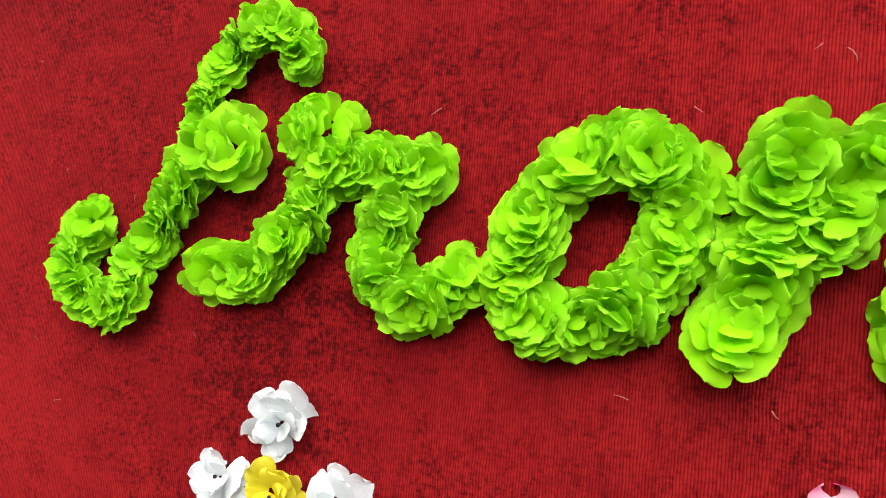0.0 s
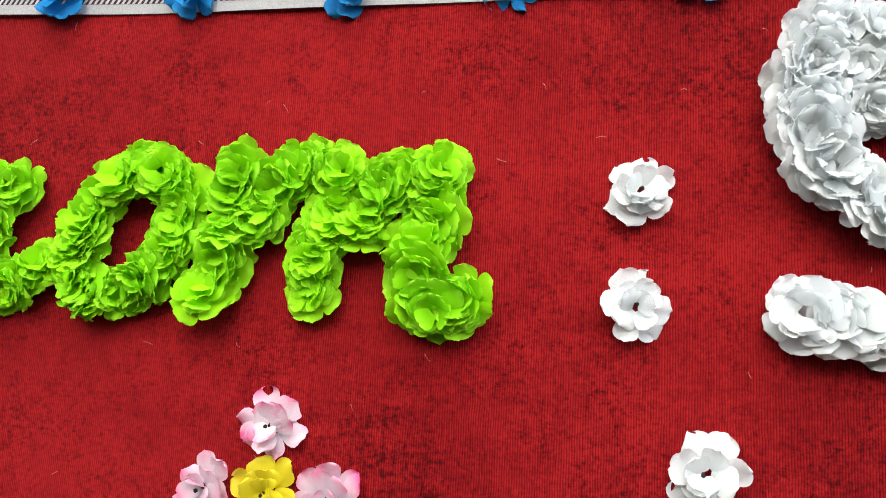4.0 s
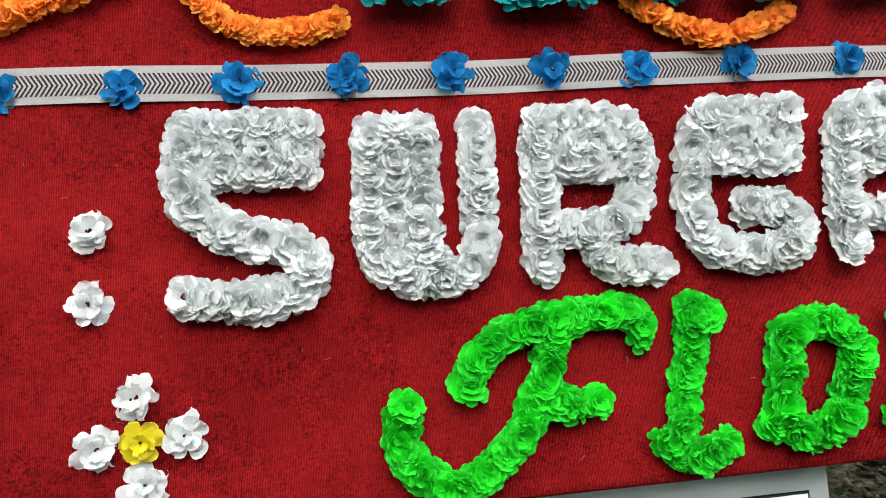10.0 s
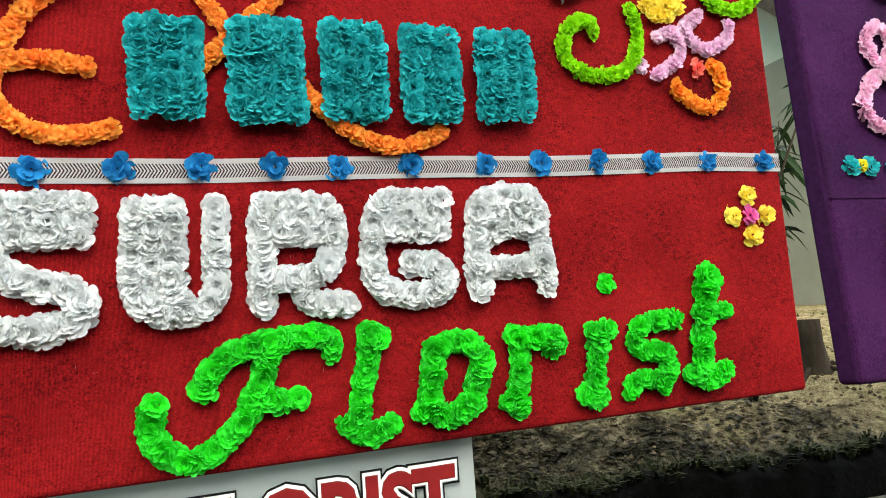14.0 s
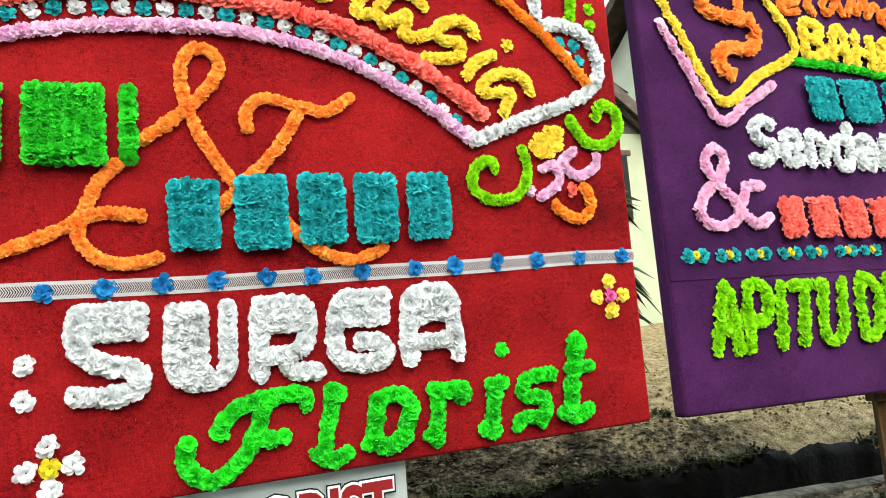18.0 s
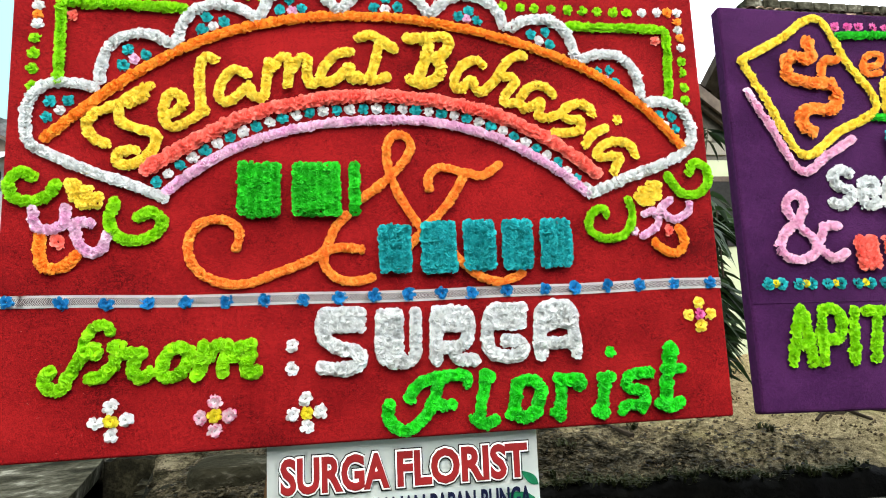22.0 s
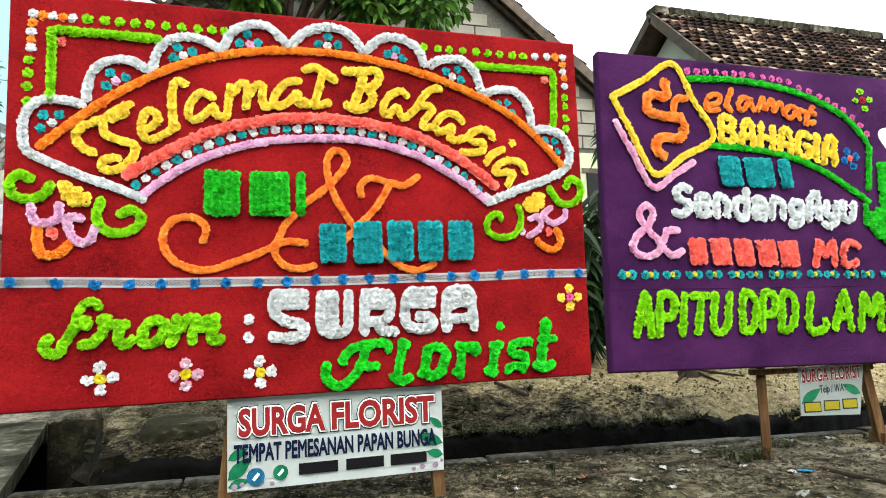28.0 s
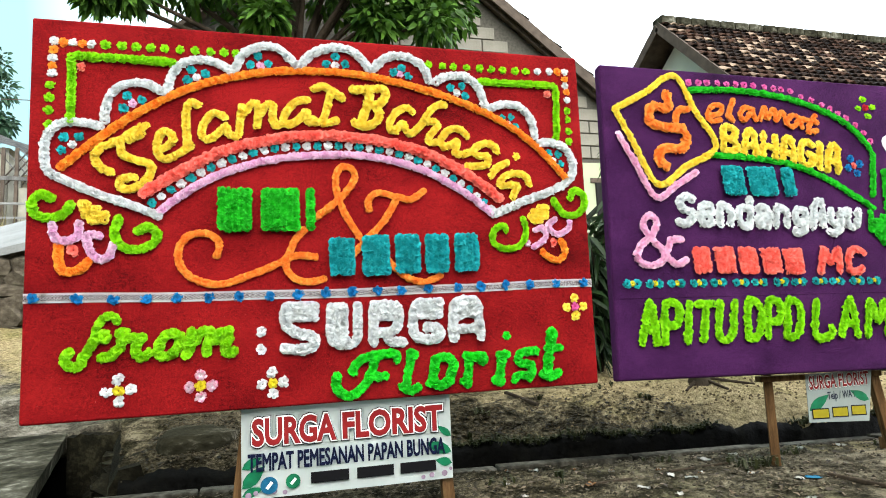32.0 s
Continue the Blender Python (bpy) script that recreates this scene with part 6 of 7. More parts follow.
garland(RED_FACE, "flower_letter", "yellow fabric flower letter a on red velvet", "yellow script letters", "yellow",
        (0.039, [(0.714, 1.769), (0.673, 1.789), (0.635, 1.753), (0.620, 1.698), (0.642, 1.667), (0.690, 1.700), (0.720, 1.732), (0.729, 1.696), (0.767, 1.685)]))
garland(RED_FACE, "flower_letter", "yellow fabric flower letter m on red velvet", "yellow script letters", "yellow",
        (0.040, [(0.771, 1.690), (0.780, 1.771), (0.787, 1.824)]),
        (0.041, [(0.800, 1.795), (0.828, 1.837), (0.854, 1.831), (0.854, 1.773), (0.851, 1.729)]),
        (0.041, [(0.865, 1.796), (0.892, 1.839), (0.920, 1.833), (0.917, 1.775), (0.932, 1.740), (0.972, 1.760)]))
garland(RED_FACE, "flower_letter", "yellow fabric flower letter a on red velvet", "yellow script letters", "yellow",
        (0.041, [(1.072, 1.866), (1.025, 1.860), (0.980, 1.811), (0.963, 1.759), (0.999, 1.751), (1.044, 1.787), (1.069, 1.812), (1.073, 1.769), (1.106, 1.765)]))
garland(RED_FACE, "flower_letter", "yellow fabric flower letter t on red velvet", "yellow script letters", "yellow",
        (0.042, [(1.098, 1.922), (1.148, 1.936), (1.193, 1.911), (1.229, 1.883)]),
        (0.042, [(1.175, 1.901), (1.162, 1.841), (1.140, 1.776)]),
        (0.041, [(1.088, 1.779), (1.144, 1.762), (1.201, 1.777)]))
garland(RED_FACE, "flower_letter", "yellow fabric flower letter B on red velvet", "yellow script letters", "yellow",
        (0.048, [(1.281, 1.929), (1.344, 1.931), (1.410, 1.941), (1.437, 1.915), (1.415, 1.875), (1.379, 1.854)]),
        (0.047, [(1.381, 1.855), (1.403, 1.817), (1.381, 1.775), (1.327, 1.754), (1.286, 1.770)]),
        (0.048, [(1.362, 1.907), (1.339, 1.834), (1.313, 1.766)]))
garland(RED_FACE, "flower_letter", "yellow fabric flower letter a on red velvet", "yellow script letters", "yellow",
        (0.041, [(1.562, 1.834), (1.530, 1.853), (1.484, 1.829), (1.454, 1.785), (1.450, 1.746), (1.478, 1.737)]),
        (0.041, [(1.486, 1.750), (1.515, 1.777), (1.526, 1.746), (1.546, 1.727), (1.578, 1.749), (1.605, 1.777)]))
garland(RED_FACE, "flower_letter", "yellow fabric flower letter h on red velvet", "yellow script letters", "yellow",
        (0.041, [(1.610, 1.779), (1.629, 1.814), (1.654, 1.849), (1.689, 1.875), (1.721, 1.878)]),
        (0.041, [(1.632, 1.790), (1.671, 1.793), (1.682, 1.769), (1.659, 1.742), (1.636, 1.709), (1.644, 1.685), (1.676, 1.691)]))
garland(RED_FACE, "flower_letter", "yellow fabric flower letter a on red velvet", "yellow script letters", "yellow",
        (0.041, [(1.826, 1.726), (1.803, 1.752), (1.762, 1.761), (1.719, 1.736), (1.695, 1.694), (1.708, 1.667)]),
        (0.041, [(1.718, 1.667), (1.750, 1.685), (1.778, 1.698), (1.774, 1.668), (1.765, 1.642), (1.796, 1.630), (1.831, 1.645)]))
garland(RED_FACE, "flower_letter", "yellow fabric flower letter g on red velvet", "yellow script letters", "yellow",
        (0.041, [(1.977, 1.650), (1.966, 1.677), (1.930, 1.691), (1.885, 1.680), (1.854, 1.653)]),
        (0.041, [(1.856, 1.646), (1.886, 1.627), (1.928, 1.627), (1.929, 1.595), (1.894, 1.580), (1.825, 1.577)]))
garland(RED_FACE, "flower_letter", "yellow fabric flower letter i on red velvet", "yellow script letters", "yellow",
        (0.041, [(2.028, 1.599), (1.990, 1.582), (1.959, 1.557), (1.942, 1.527)]))
garland(RED_FACE, "flower_letter", "yellow fabric flower letter a on red velvet", "yellow script letters", "yellow",
        (0.041, [(2.139, 1.490), (2.129, 1.522), (2.095, 1.544), (2.045, 1.543), (2.001, 1.521), (1.982, 1.487)]),
        (0.041, [(1.996, 1.484), (2.033, 1.485), (2.075, 1.480), (2.059, 1.451), (2.047, 1.424)]))
garland(RED_FACE, "flower_swirl", "thin orange fabric flower flourish on red velvet", "orange flourishes", "orange",
        (0.036, [(0.68, 1.158), (0.691, 1.21), (0.653, 1.248), (0.587, 1.252), (0.538, 1.212), (0.527, 1.143), (0.56, 1.083), (0.629, 1.043), (0.712, 1.037), (0.81, 1.069), (0.905, 1.107), (0.969, 1.141), (1.005, 1.218), (1.047, 1.269)]))
garland(RED_FACE, "flower_swirl", "thin orange fabric flower flourish on red velvet", "orange flourishes", "orange",
        (0.036, [(1.095, 1.146), (1.023, 1.154), (0.974, 1.137), (0.969, 1.093), (1.011, 1.048), (1.076, 1.036), (1.13, 1.05)]))
garland(RED_FACE, "flower_swirl", "thin orange fabric flower flourish on red velvet", "orange flourishes", "orange",
        (0.036, [(1.103, 1.326), (1.175, 1.383), (1.239, 1.445), (1.28, 1.515), (1.253, 1.559), (1.208, 1.549), (1.19, 1.479), (1.215, 1.376), (1.262, 1.284), (1.312, 1.216), (1.378, 1.176), (1.411, 1.135), (1.455, 1.089), (1.51, 1.043), (1.59, 1.023), (1.668, 1.051)]))
garland(RED_FACE, "flower_swirl", "thin orange fabric flower flourish on red velvet", "orange flourishes", "orange",
        (0.036, [(1.339, 1.364), (1.34, 1.411), (1.387, 1.439), (1.467, 1.423), (1.537, 1.411), (1.602, 1.452)]),
        (0.036, [(1.467, 1.406), (1.406, 1.307), (1.323, 1.222), (1.243, 1.137)]))
garland(RED_FACE, "flower_arc", "orange fabric flower arc over the yellow words", "", "orange2",
        (0.041, [(0.08, 1.535), (0.209, 1.653), (0.379, 1.785), (0.586, 1.902), (0.802, 1.971), (1.025, 2.004), (1.253, 2.006), (1.488, 1.978), (1.727, 1.92), (1.969, 1.828), (2.164, 1.707), (2.335, 1.533)]))
garland(RED_FACE, "flower_scallop", "white fabric flower scallop above the orange arc", "white scallops", "white",
        (0.042, [(0.222, 1.709), (0.157, 1.723), (0.088, 1.721), (0.031, 1.676), (0.016, 1.589), (0.03, 1.518), (0.086, 1.481), (0.225, 1.418), (0.346, 1.375), (0.447, 1.331)]))
garland(RED_FACE, "flower_scallop", "white fabric flower scallop above the orange arc", "white scallops", "white",
        (0.043, [(0.237, 1.736), (0.24, 1.792), (0.261, 1.854), (0.315, 1.899), (0.397, 1.904), (0.471, 1.868)]))
garland(RED_FACE, "flower_scallop", "white fabric flower scallop above the orange arc", "white scallops", "white",
        (0.044, [(0.481, 1.884), (0.497, 1.95), (0.543, 2.007), (0.617, 2.029), (0.693, 2.014), (0.747, 1.978)]))
garland(RED_FACE, "flower_scallop", "white fabric flower scallop above the orange arc", "white scallops", "white",
        (0.045, [(0.756, 1.993), (0.796, 2.068), (0.862, 2.105), (0.936, 2.109), (0.992, 2.065), (1.025, 2.028)]))
garland(RED_FACE, "flower_scallop", "white fabric flower scallop above the orange arc", "white scallops", "white",
        (0.046, [(1.043, 2.031), (1.094, 2.089), (1.187, 2.126), (1.268, 2.122), (1.325, 2.08), (1.359, 2.032)]))
garland(RED_FACE, "flower_scallop", "white fabric flower scallop above the orange arc", "white scallops", "white",
        (0.047, [(1.376, 2.033), (1.432, 2.09), (1.505, 2.111), (1.584, 2.092), (1.63, 2.044), (1.648, 1.999)]))
garland(RED_FACE, "flower_scallop", "white fabric flower scallop above the orange arc", "white scallops", "white",
        (0.048, [(1.681, 1.991), (1.744, 2.023), (1.831, 2.027), (1.891, 1.984), (1.92, 1.919), (1.927, 1.879)]))
garland(RED_FACE, "flower_scallop", "white fabric flower scallop above the orange arc", "white scallops", "white",
        (0.048, [(1.952, 1.87), (2.024, 1.895), (2.1, 1.89), (2.16, 1.841), (2.181, 1.765), (2.183, 1.723)]))
garland(RED_FACE, "flower_scallop", "white fabric flower scallop above the orange arc", "white scallops", "white",
        (0.048, [(2.201, 1.698), (2.254, 1.709), (2.342, 1.683), (2.383, 1.601), (2.363, 1.526), (2.274, 1.468), (2.118, 1.411), (1.939, 1.338)]))
garland(RED_FACE, "flower_band", "coral red fabric flower band under the yellow words", "", "coral",
        (0.057, [(0.395, 1.429), (0.547, 1.53), (0.715, 1.62), (0.888, 1.669), (1.065, 1.699), (1.246, 1.7), (1.43, 1.68), (1.617, 1.633), (1.781, 1.556), (1.911, 1.473), (1.976, 1.418)]))
garland(RED_FACE, "flower_band", "lilac pink fabric flower band along the arch", "", "lilac",
        (0.041, [(0.457, 1.353), (0.548, 1.426), (0.673, 1.504), (0.844, 1.567), (1.019, 1.602), (1.243, 1.615), (1.427, 1.599), (1.613, 1.547), (1.753, 1.476), (1.87, 1.4), (1.935, 1.341)]))
garland(RED_FACE, "flower_corner", "lime green fabric flower corner of the border", "border corners", "lime",
        (0.042, [(0.108, 1.733), (0.109, 1.871), (0.108, 2.007)]),
        (0.044, [(0.135, 2.011), (0.308, 2.011), (0.499, 2.007)]))
garland(RED_FACE, "flower_corner", "lime green fabric flower corner of the border", "border corners", "lime",
        (0.041, [(1.91, 2.005), (2.108, 2.007), (2.302, 2.007)]),
        (0.042, [(2.315, 1.995), (2.31, 1.866), (2.302, 1.733)]))
garland(RED_FACE, "flower_scroll", "lime green fabric flower scroll in the corner spray", "green scrolls", "lime",
        (0.044, [(0.046, 1.402), (0.007, 1.419), (-0.022, 1.381), (-0.005, 1.332), (0.053, 1.321), (0.1, 1.342), (0.115, 1.374)]))
garland(RED_FACE, "flower_leaf", "yellow fabric flower clump in the corner spray", "yellow clumps", "yellow", *filled([(0.143, 1.380), (0.168, 1.393), (0.217, 1.365), (0.266, 1.331), (0.262, 1.308), (0.229, 1.293), (0.180, 1.304), (0.150, 1.338)], 0.040))
garland(RED_FACE, "flower_scroll", "lime green fabric flower scroll in the corner spray", "green scrolls", "lime",
        (0.044, [(0.297, 1.316), (0.281, 1.257), (0.306, 1.203), (0.369, 1.188), (0.429, 1.213), (0.444, 1.256), (0.408, 1.282), (0.368, 1.265)]))
garland(RED_FACE, "flower_petal", "pale lilac fabric flower curl in the corner spray", "lilac curls", "lilac",
        (0.039, [(0.054, 1.29), (0.065, 1.237), (0.108, 1.226), (0.146, 1.247), (0.15, 1.296)]))
garland(RED_FACE, "flower_petal", "pale lilac fabric flower curl in the corner spray", "lilac curls", "lilac",
        (0.04, [(0.226, 1.246), (0.181, 1.247), (0.193, 1.183), (0.223, 1.151), (0.261, 1.161), (0.28, 1.21)]))
garland(RED_FACE, "flower_lip", "orange fabric flower cup in the corner spray", "orange cups", "orange2",
        (0.043, [(0.076, 1.206), (0.078, 1.153), (0.099, 1.101), (0.156, 1.111), (0.184, 1.142)]))
garland(RED_FACE, "flower_scroll", "lime green fabric flower scroll in the corner spray", "green scrolls", "lime",
        (0.037, [(2.003, 1.262), (1.995, 1.283), (1.954, 1.274), (1.934, 1.236), (1.939, 1.199), (1.977, 1.176), (2.017, 1.172), (2.067, 1.186), (2.1, 1.226), (2.108, 1.271), (2.096, 1.32)]))
garland(RED_FACE, "flower_leaf", "yellow fabric flower clump in the corner spray", "yellow clumps", "yellow", *filled([(2.117, 1.340), (2.191, 1.393), (2.239, 1.389), (2.234, 1.328), (2.171, 1.292), (2.134, 1.297)], 0.040))
garland(RED_FACE, "flower_scroll", "lime green fabric flower scroll in the corner spray", "green scrolls", "lime",
        (0.041, [(2.264, 1.41), (2.291, 1.372), (2.318, 1.342), (2.374, 1.337), (2.42, 1.369), (2.436, 1.413), (2.416, 1.453), (2.376, 1.463), (2.354, 1.426)]))
garland(RED_FACE, "flower_petal", "pale lilac fabric flower curl in the corner spray", "lilac curls", "lilac",
        (0.035, [(2.154, 1.261), (2.187, 1.274), (2.209, 1.254), (2.21, 1.228), (2.184, 1.202), (2.144, 1.181)]))
garland(RED_FACE, "flower_petal", "pale lilac fabric flower curl in the corner spray", "lilac curls", "lilac",
        (0.036, [(2.263, 1.315), (2.228, 1.286), (2.244, 1.257), (2.281, 1.242), (2.331, 1.265), (2.345, 1.303)]))
garland(RED_FACE, "flower_lip", "orange fabric flower cup in the corner spray", "orange cups", "orange2",
        (0.038, [(2.186, 1.159), (2.219, 1.128), (2.27, 1.112), (2.306, 1.143), (2.304, 1.183), (2.292, 1.209)]))
garland(PURPLE_FACE, "flower_diamond", "yellow fabric flower diamond outline on purple velvet", "", "yellow",
        (0.043, [(2.703, 1.937), (2.9, 2.041), (3.108, 2.157), (3.21, 1.949), (3.306, 1.74), (3.094, 1.618), (2.9, 1.512), (2.797, 1.723), (2.703, 1.937)]))
garland(PURPLE_FACE, "flower_chevron", "pink fabric flower chevron beside the yellow diamond", "", "pink",
        (0.042, [(2.705, 1.791), (2.789, 1.611), (2.877, 1.44), (3.014, 1.511), (3.149, 1.587)]))
garland(PURPLE_FACE, "flower_letter", "large orange fabric flower letter S inside the diamond", "", "orange3",
        (0.062, [(3.036, 2.039), (3.029, 1.957), (2.929, 1.959), (2.908, 1.874), (2.991, 1.841), (3.098, 1.839), (3.121, 1.767), (3.076, 1.716), (2.97, 1.719), (2.928, 1.656), (2.962, 1.615)]),
        (0.047, [(3.159, 1.953), (3.099, 1.947), (3.07, 1.881)]))
garland(PURPLE_FACE, "flower_arc", "bright green fabric flower arc on purple velvet", "green arcs", "green2",
        (0.043, [(3.204, 2.076), (3.464, 2.091), (3.776, 2.074), (4.049, 2.016), (4.275, 1.91), (4.406, 1.758), (4.391, 1.632), (4.346, 1.472)]))
garland(PURPLE_FACE, "flower_arc", "bright green fabric flower arc on purple velvet", "green arcs", "green2",
        (0.042, [(3.277, 1.689), (3.531, 1.679), (3.795, 1.646), (4.018, 1.571), (4.198, 1.47), (4.323, 1.392)]))
garland(PURPLE_FACE, "flower_letter", "small orange fabric flower letter e on purple velvet", "orange script letters", "orange3",
        (0.036, [(3.294, 1.926), (3.373, 1.943), (3.393, 1.986), (3.341, 1.99), (3.294, 1.943), (3.303, 1.895), (3.368, 1.902)]))
garland(PURPLE_FACE, "flower_letter", "small orange fabric flower letter l on purple velvet", "orange script letters", "orange3",
        (0.036, [(3.422, 1.925), (3.484, 2.036), (3.439, 1.95), (3.452, 1.902)]))
garland(PURPLE_FACE, "flower_letter", "small orange fabric flower letter a on purple velvet", "orange script letters", "orange3",
        (0.037, [(3.603, 1.975), (3.551, 1.987), (3.51, 1.939), (3.534, 1.909), (3.591, 1.957), (3.613, 1.916)]))
garland(PURPLE_FACE, "flower_letter", "small orange fabric flower letter m on purple velvet", "orange script letters", "orange3",
        (0.037, [(3.641, 1.918), (3.69, 1.994), (3.694, 1.927), (3.753, 1.99), (3.756, 1.919), (3.809, 1.975), (3.823, 1.915)]))
garland(PURPLE_FACE, "flower_letter", "small orange fabric flower letter a on purple velvet", "orange script letters", "orange3",
        (0.037, [(3.92, 1.945), (3.873, 1.953), (3.828, 1.901), (3.873, 1.885), (3.925, 1.93), (3.93, 1.884)]))
garland(PURPLE_FACE, "flower_letter", "small orange fabric flower letter t on purple velvet", "orange script letters", "orange3",
        (0.038, [(4.044, 1.961), (3.969, 1.861), (4.036, 1.864)]),
        (0.038, [(3.946, 1.935), (4.049, 1.918)]))
garland(PURPLE_FACE, "flower_ampersand", "pink fabric flower ampersand on purple velvet", "", "pink",
        (0.044, [(2.999, 1.102), (2.927, 1.08), (2.857, 1.164), (2.79, 1.24), (2.773, 1.304), (2.82, 1.343), (2.854, 1.307), (2.82, 1.24), (2.743, 1.181), (2.711, 1.122), (2.759, 1.077), (2.844, 1.09), (2.896, 1.158), (2.922, 1.206), (2.987, 1.209)]))

# plain bars of blossoms in place of two words
bars(RED_FACE, "flower_bar", "bright green fabric flower bar on red velvet", "green bars", "green2", 0.046, [(0.680, 0.828, 1.257, 1.456), (0.860, 1.032, 1.257, 1.458), (1.048, 1.104, 1.257, 1.460)])
bars(RED_FACE, "flower_bar", "teal fabric flower bar on red velvet", "teal bars", "teal", 0.048,
     [(1.150, 1.272, 1.052, 1.236), (1.298, 1.432, 1.052, 1.246), (1.450, 1.574, 1.058, 1.250), (1.592, 1.712, 1.058, 1.250), (1.732, 1.858, 1.062, 1.252)])

# ---- purple board's figures ----
word(PURPLE_FACE, "BAHAGIA", [(3.362, 1.871), (4.197, 1.776), (4.147, 1.591), (3.331, 1.714)], 0.051, "yellow", "yellow fabric flower letter %s on purple velvet", "yellow capitals")
word(PURPLE_FACE, "SendangAyu", [(2.997, 1.470), (4.249, 1.425), (4.194, 1.262), (2.969, 1.279)], 0.053, "white", "white fabric flower letter %s on purple velvet", "white mixed letters")
word(PURPLE_FACE, "MC", [(3.854, 1.166), (4.213, 1.155), (4.161, 0.999), (3.814, 1.006)], 0.050, "coral", "coral red fabric flower letter %s on purple velvet", "coral capitals")
word(PURPLE_FACE, "^PITU", [(2.680, 0.891), (3.275, 0.886), (3.210, 0.660), (2.645, 0.671)], 0.050, "lime", "lime green fabric flower letter %s on purple velvet", "lime capitals")
word(PURPLE_FACE, "DPD", [(3.315, 0.885), (3.700, 0.878), (3.640, 0.656), (3.268, 0.666)], 0.050, "lime", "lime green fabric flower letter %s on purple velvet", "lime capitals")
word(PURPLE_FACE, "L^MPU", [(3.743, 0.877), (4.663, 0.853), (4.605, 0.631), (3.687, 0.654)], 0.050, "lime", "lime green fabric flower letter %s on purple velvet", "lime capitals")
bars(PURPLE_FACE, "flower_bar", "teal fabric flower bar on purple velvet", "teal bars", "teal", 0.046, [(3.300, 3.445, 1.450, 1.628), (3.470, 3.660, 1.448, 1.628), (3.700, 3.782, 1.445, 1.626)])
bars(PURPLE_FACE, "flower_bar", "coral red fabric flower bar on purple velvet", "coral bars", "coral", 0.044,
     [(3.030, 3.140, 1.020, 1.172), (3.165, 3.290, 1.016, 1.170), (3.312, 3.435, 1.012, 1.166), (3.458, 3.585, 1.008, 1.162), (3.605, 3.735, 1.002, 1.158)])
for x, z in PINK_DOTS:
    single(PURPLE_FACE, x, z, 0.044, "magenta", "pink fabric flower above the green arc", "pink arc flowers")
for k in range(17):
    x = 2.663 + k * 0.1295 + 0.006 * math.sin(k * 3)
    bow = thing("flower_bow", PURPLE_FACE.at(x, 0.983 - k * 0.0017), "two teal fabric flowers with a yellow knot", "flower bow", "row of flower bows")
    for s in (-1, 1):
        blossom(PURPLE_FACE, x + s * 0.028, 0.983 - k * 0.0017, 0.05, "teal", bow, "small", 0.3, 0.001, "side_flower")
    blossom(PURPLE_FACE, x, 0.984 - k * 0.0017, 0.032, "lemon", bow, "small", 0.3, 0.008, "knot")
cross(PURPLE_FACE, 4.452, 2.034, 0.056, "lime", "cherry", 0.05, "four lime fabric flowers round a red centre", "flower crosses", 0.1)
cross(PURPLE_FACE, 4.258, 1.652, 0.047, "blue", "coral", 0.05, "four blue fabric flowers round a coral centre", "flower crosses", 0.3)


garland(PURPLE_FACE, "flower_leaf", "bright green fabric flower leaf on purple velvet", "green leaves", "green2", *filled([(4.452, 1.648), (4.558, 1.638), (4.645, 1.56), (4.699, 1.452), (4.528, 1.401), (4.405, 1.374)], 0.045))
garland(PURPLE_FACE, "flower_leaf", "bright green fabric flower leaf on purple velvet", "green leaves", "green2",
        *filled([(4.294, 1.431), (4.312, 1.316), (4.415, 1.359), (4.516, 1.39), (4.558, 1.276), (4.559, 1.136), (4.529, 1.066), (4.461, 1.084), (4.332, 1.188), (4.25, 1.266)], 0.045))
garland(PURPLE_FACE, "flower_petal", "lime green fabric flower curl on purple velvet", "", "lime", (0.046, [(4.615, 1.305), (4.645, 1.262), (4.70, 1.262), (4.73, 1.315)]), (0.046, [(4.66, 1.29), (4.70, 1.29)]))
garland(PURPLE_FACE, "flower_curl", "white fabric flower curl on purple velvet", "", "white", (0.050, [(4.70, 1.165), (4.610, 1.143), (4.578, 1.084), (4.613, 1.031), (4.69, 1.02)]))

# flat cut-outs pinned on the purple velvet: a heart and a plain pale shape
M_CARD = plain("white_card", (0.78, 0.80, 0.82), 0.6, 0.05, 5)
M_PINKCARD = plain("pink_card", (0.80, 0.42, 0.62), 0.6, 0.05, 5)
heart = []
for k in range(28):
    a = k / 28 * 6.2832
    heart.append(PURPLE_FACE.at(4.777 + 0.0057 * 16 * math.sin(a) ** 3 * 0.9, 1.995 + 0.0068 * (13 * math.cos(a) - 5 * math.cos(2 * a) - 2 * math.cos(3 * a) - math.cos(4 * a)), 0.006))
tagged(mesh_object("paper_heart", prism(heart, (0, 0.006, 0)), M_PINKCARD), "flat pale pink heart cut-out on purple velvet", "cut-out")
shape = [PURPLE_FACE.at(4.665 + 0.125 * math.cos(a) * (1 + 0.25 * math.sin(3 * a)), 1.755 + 0.12 * math.sin(a) * (1 + 0.3 * math.cos(2 * a + 0.6)), 0.006) for a in [k / 30 * 6.2832 for k in range(30)]]
tagged(mesh_object("paper_cutout", prism(shape, (0, 0.006, 0)), M_CARD), "flat white cut-out shape on purple velvet", "cut-out")


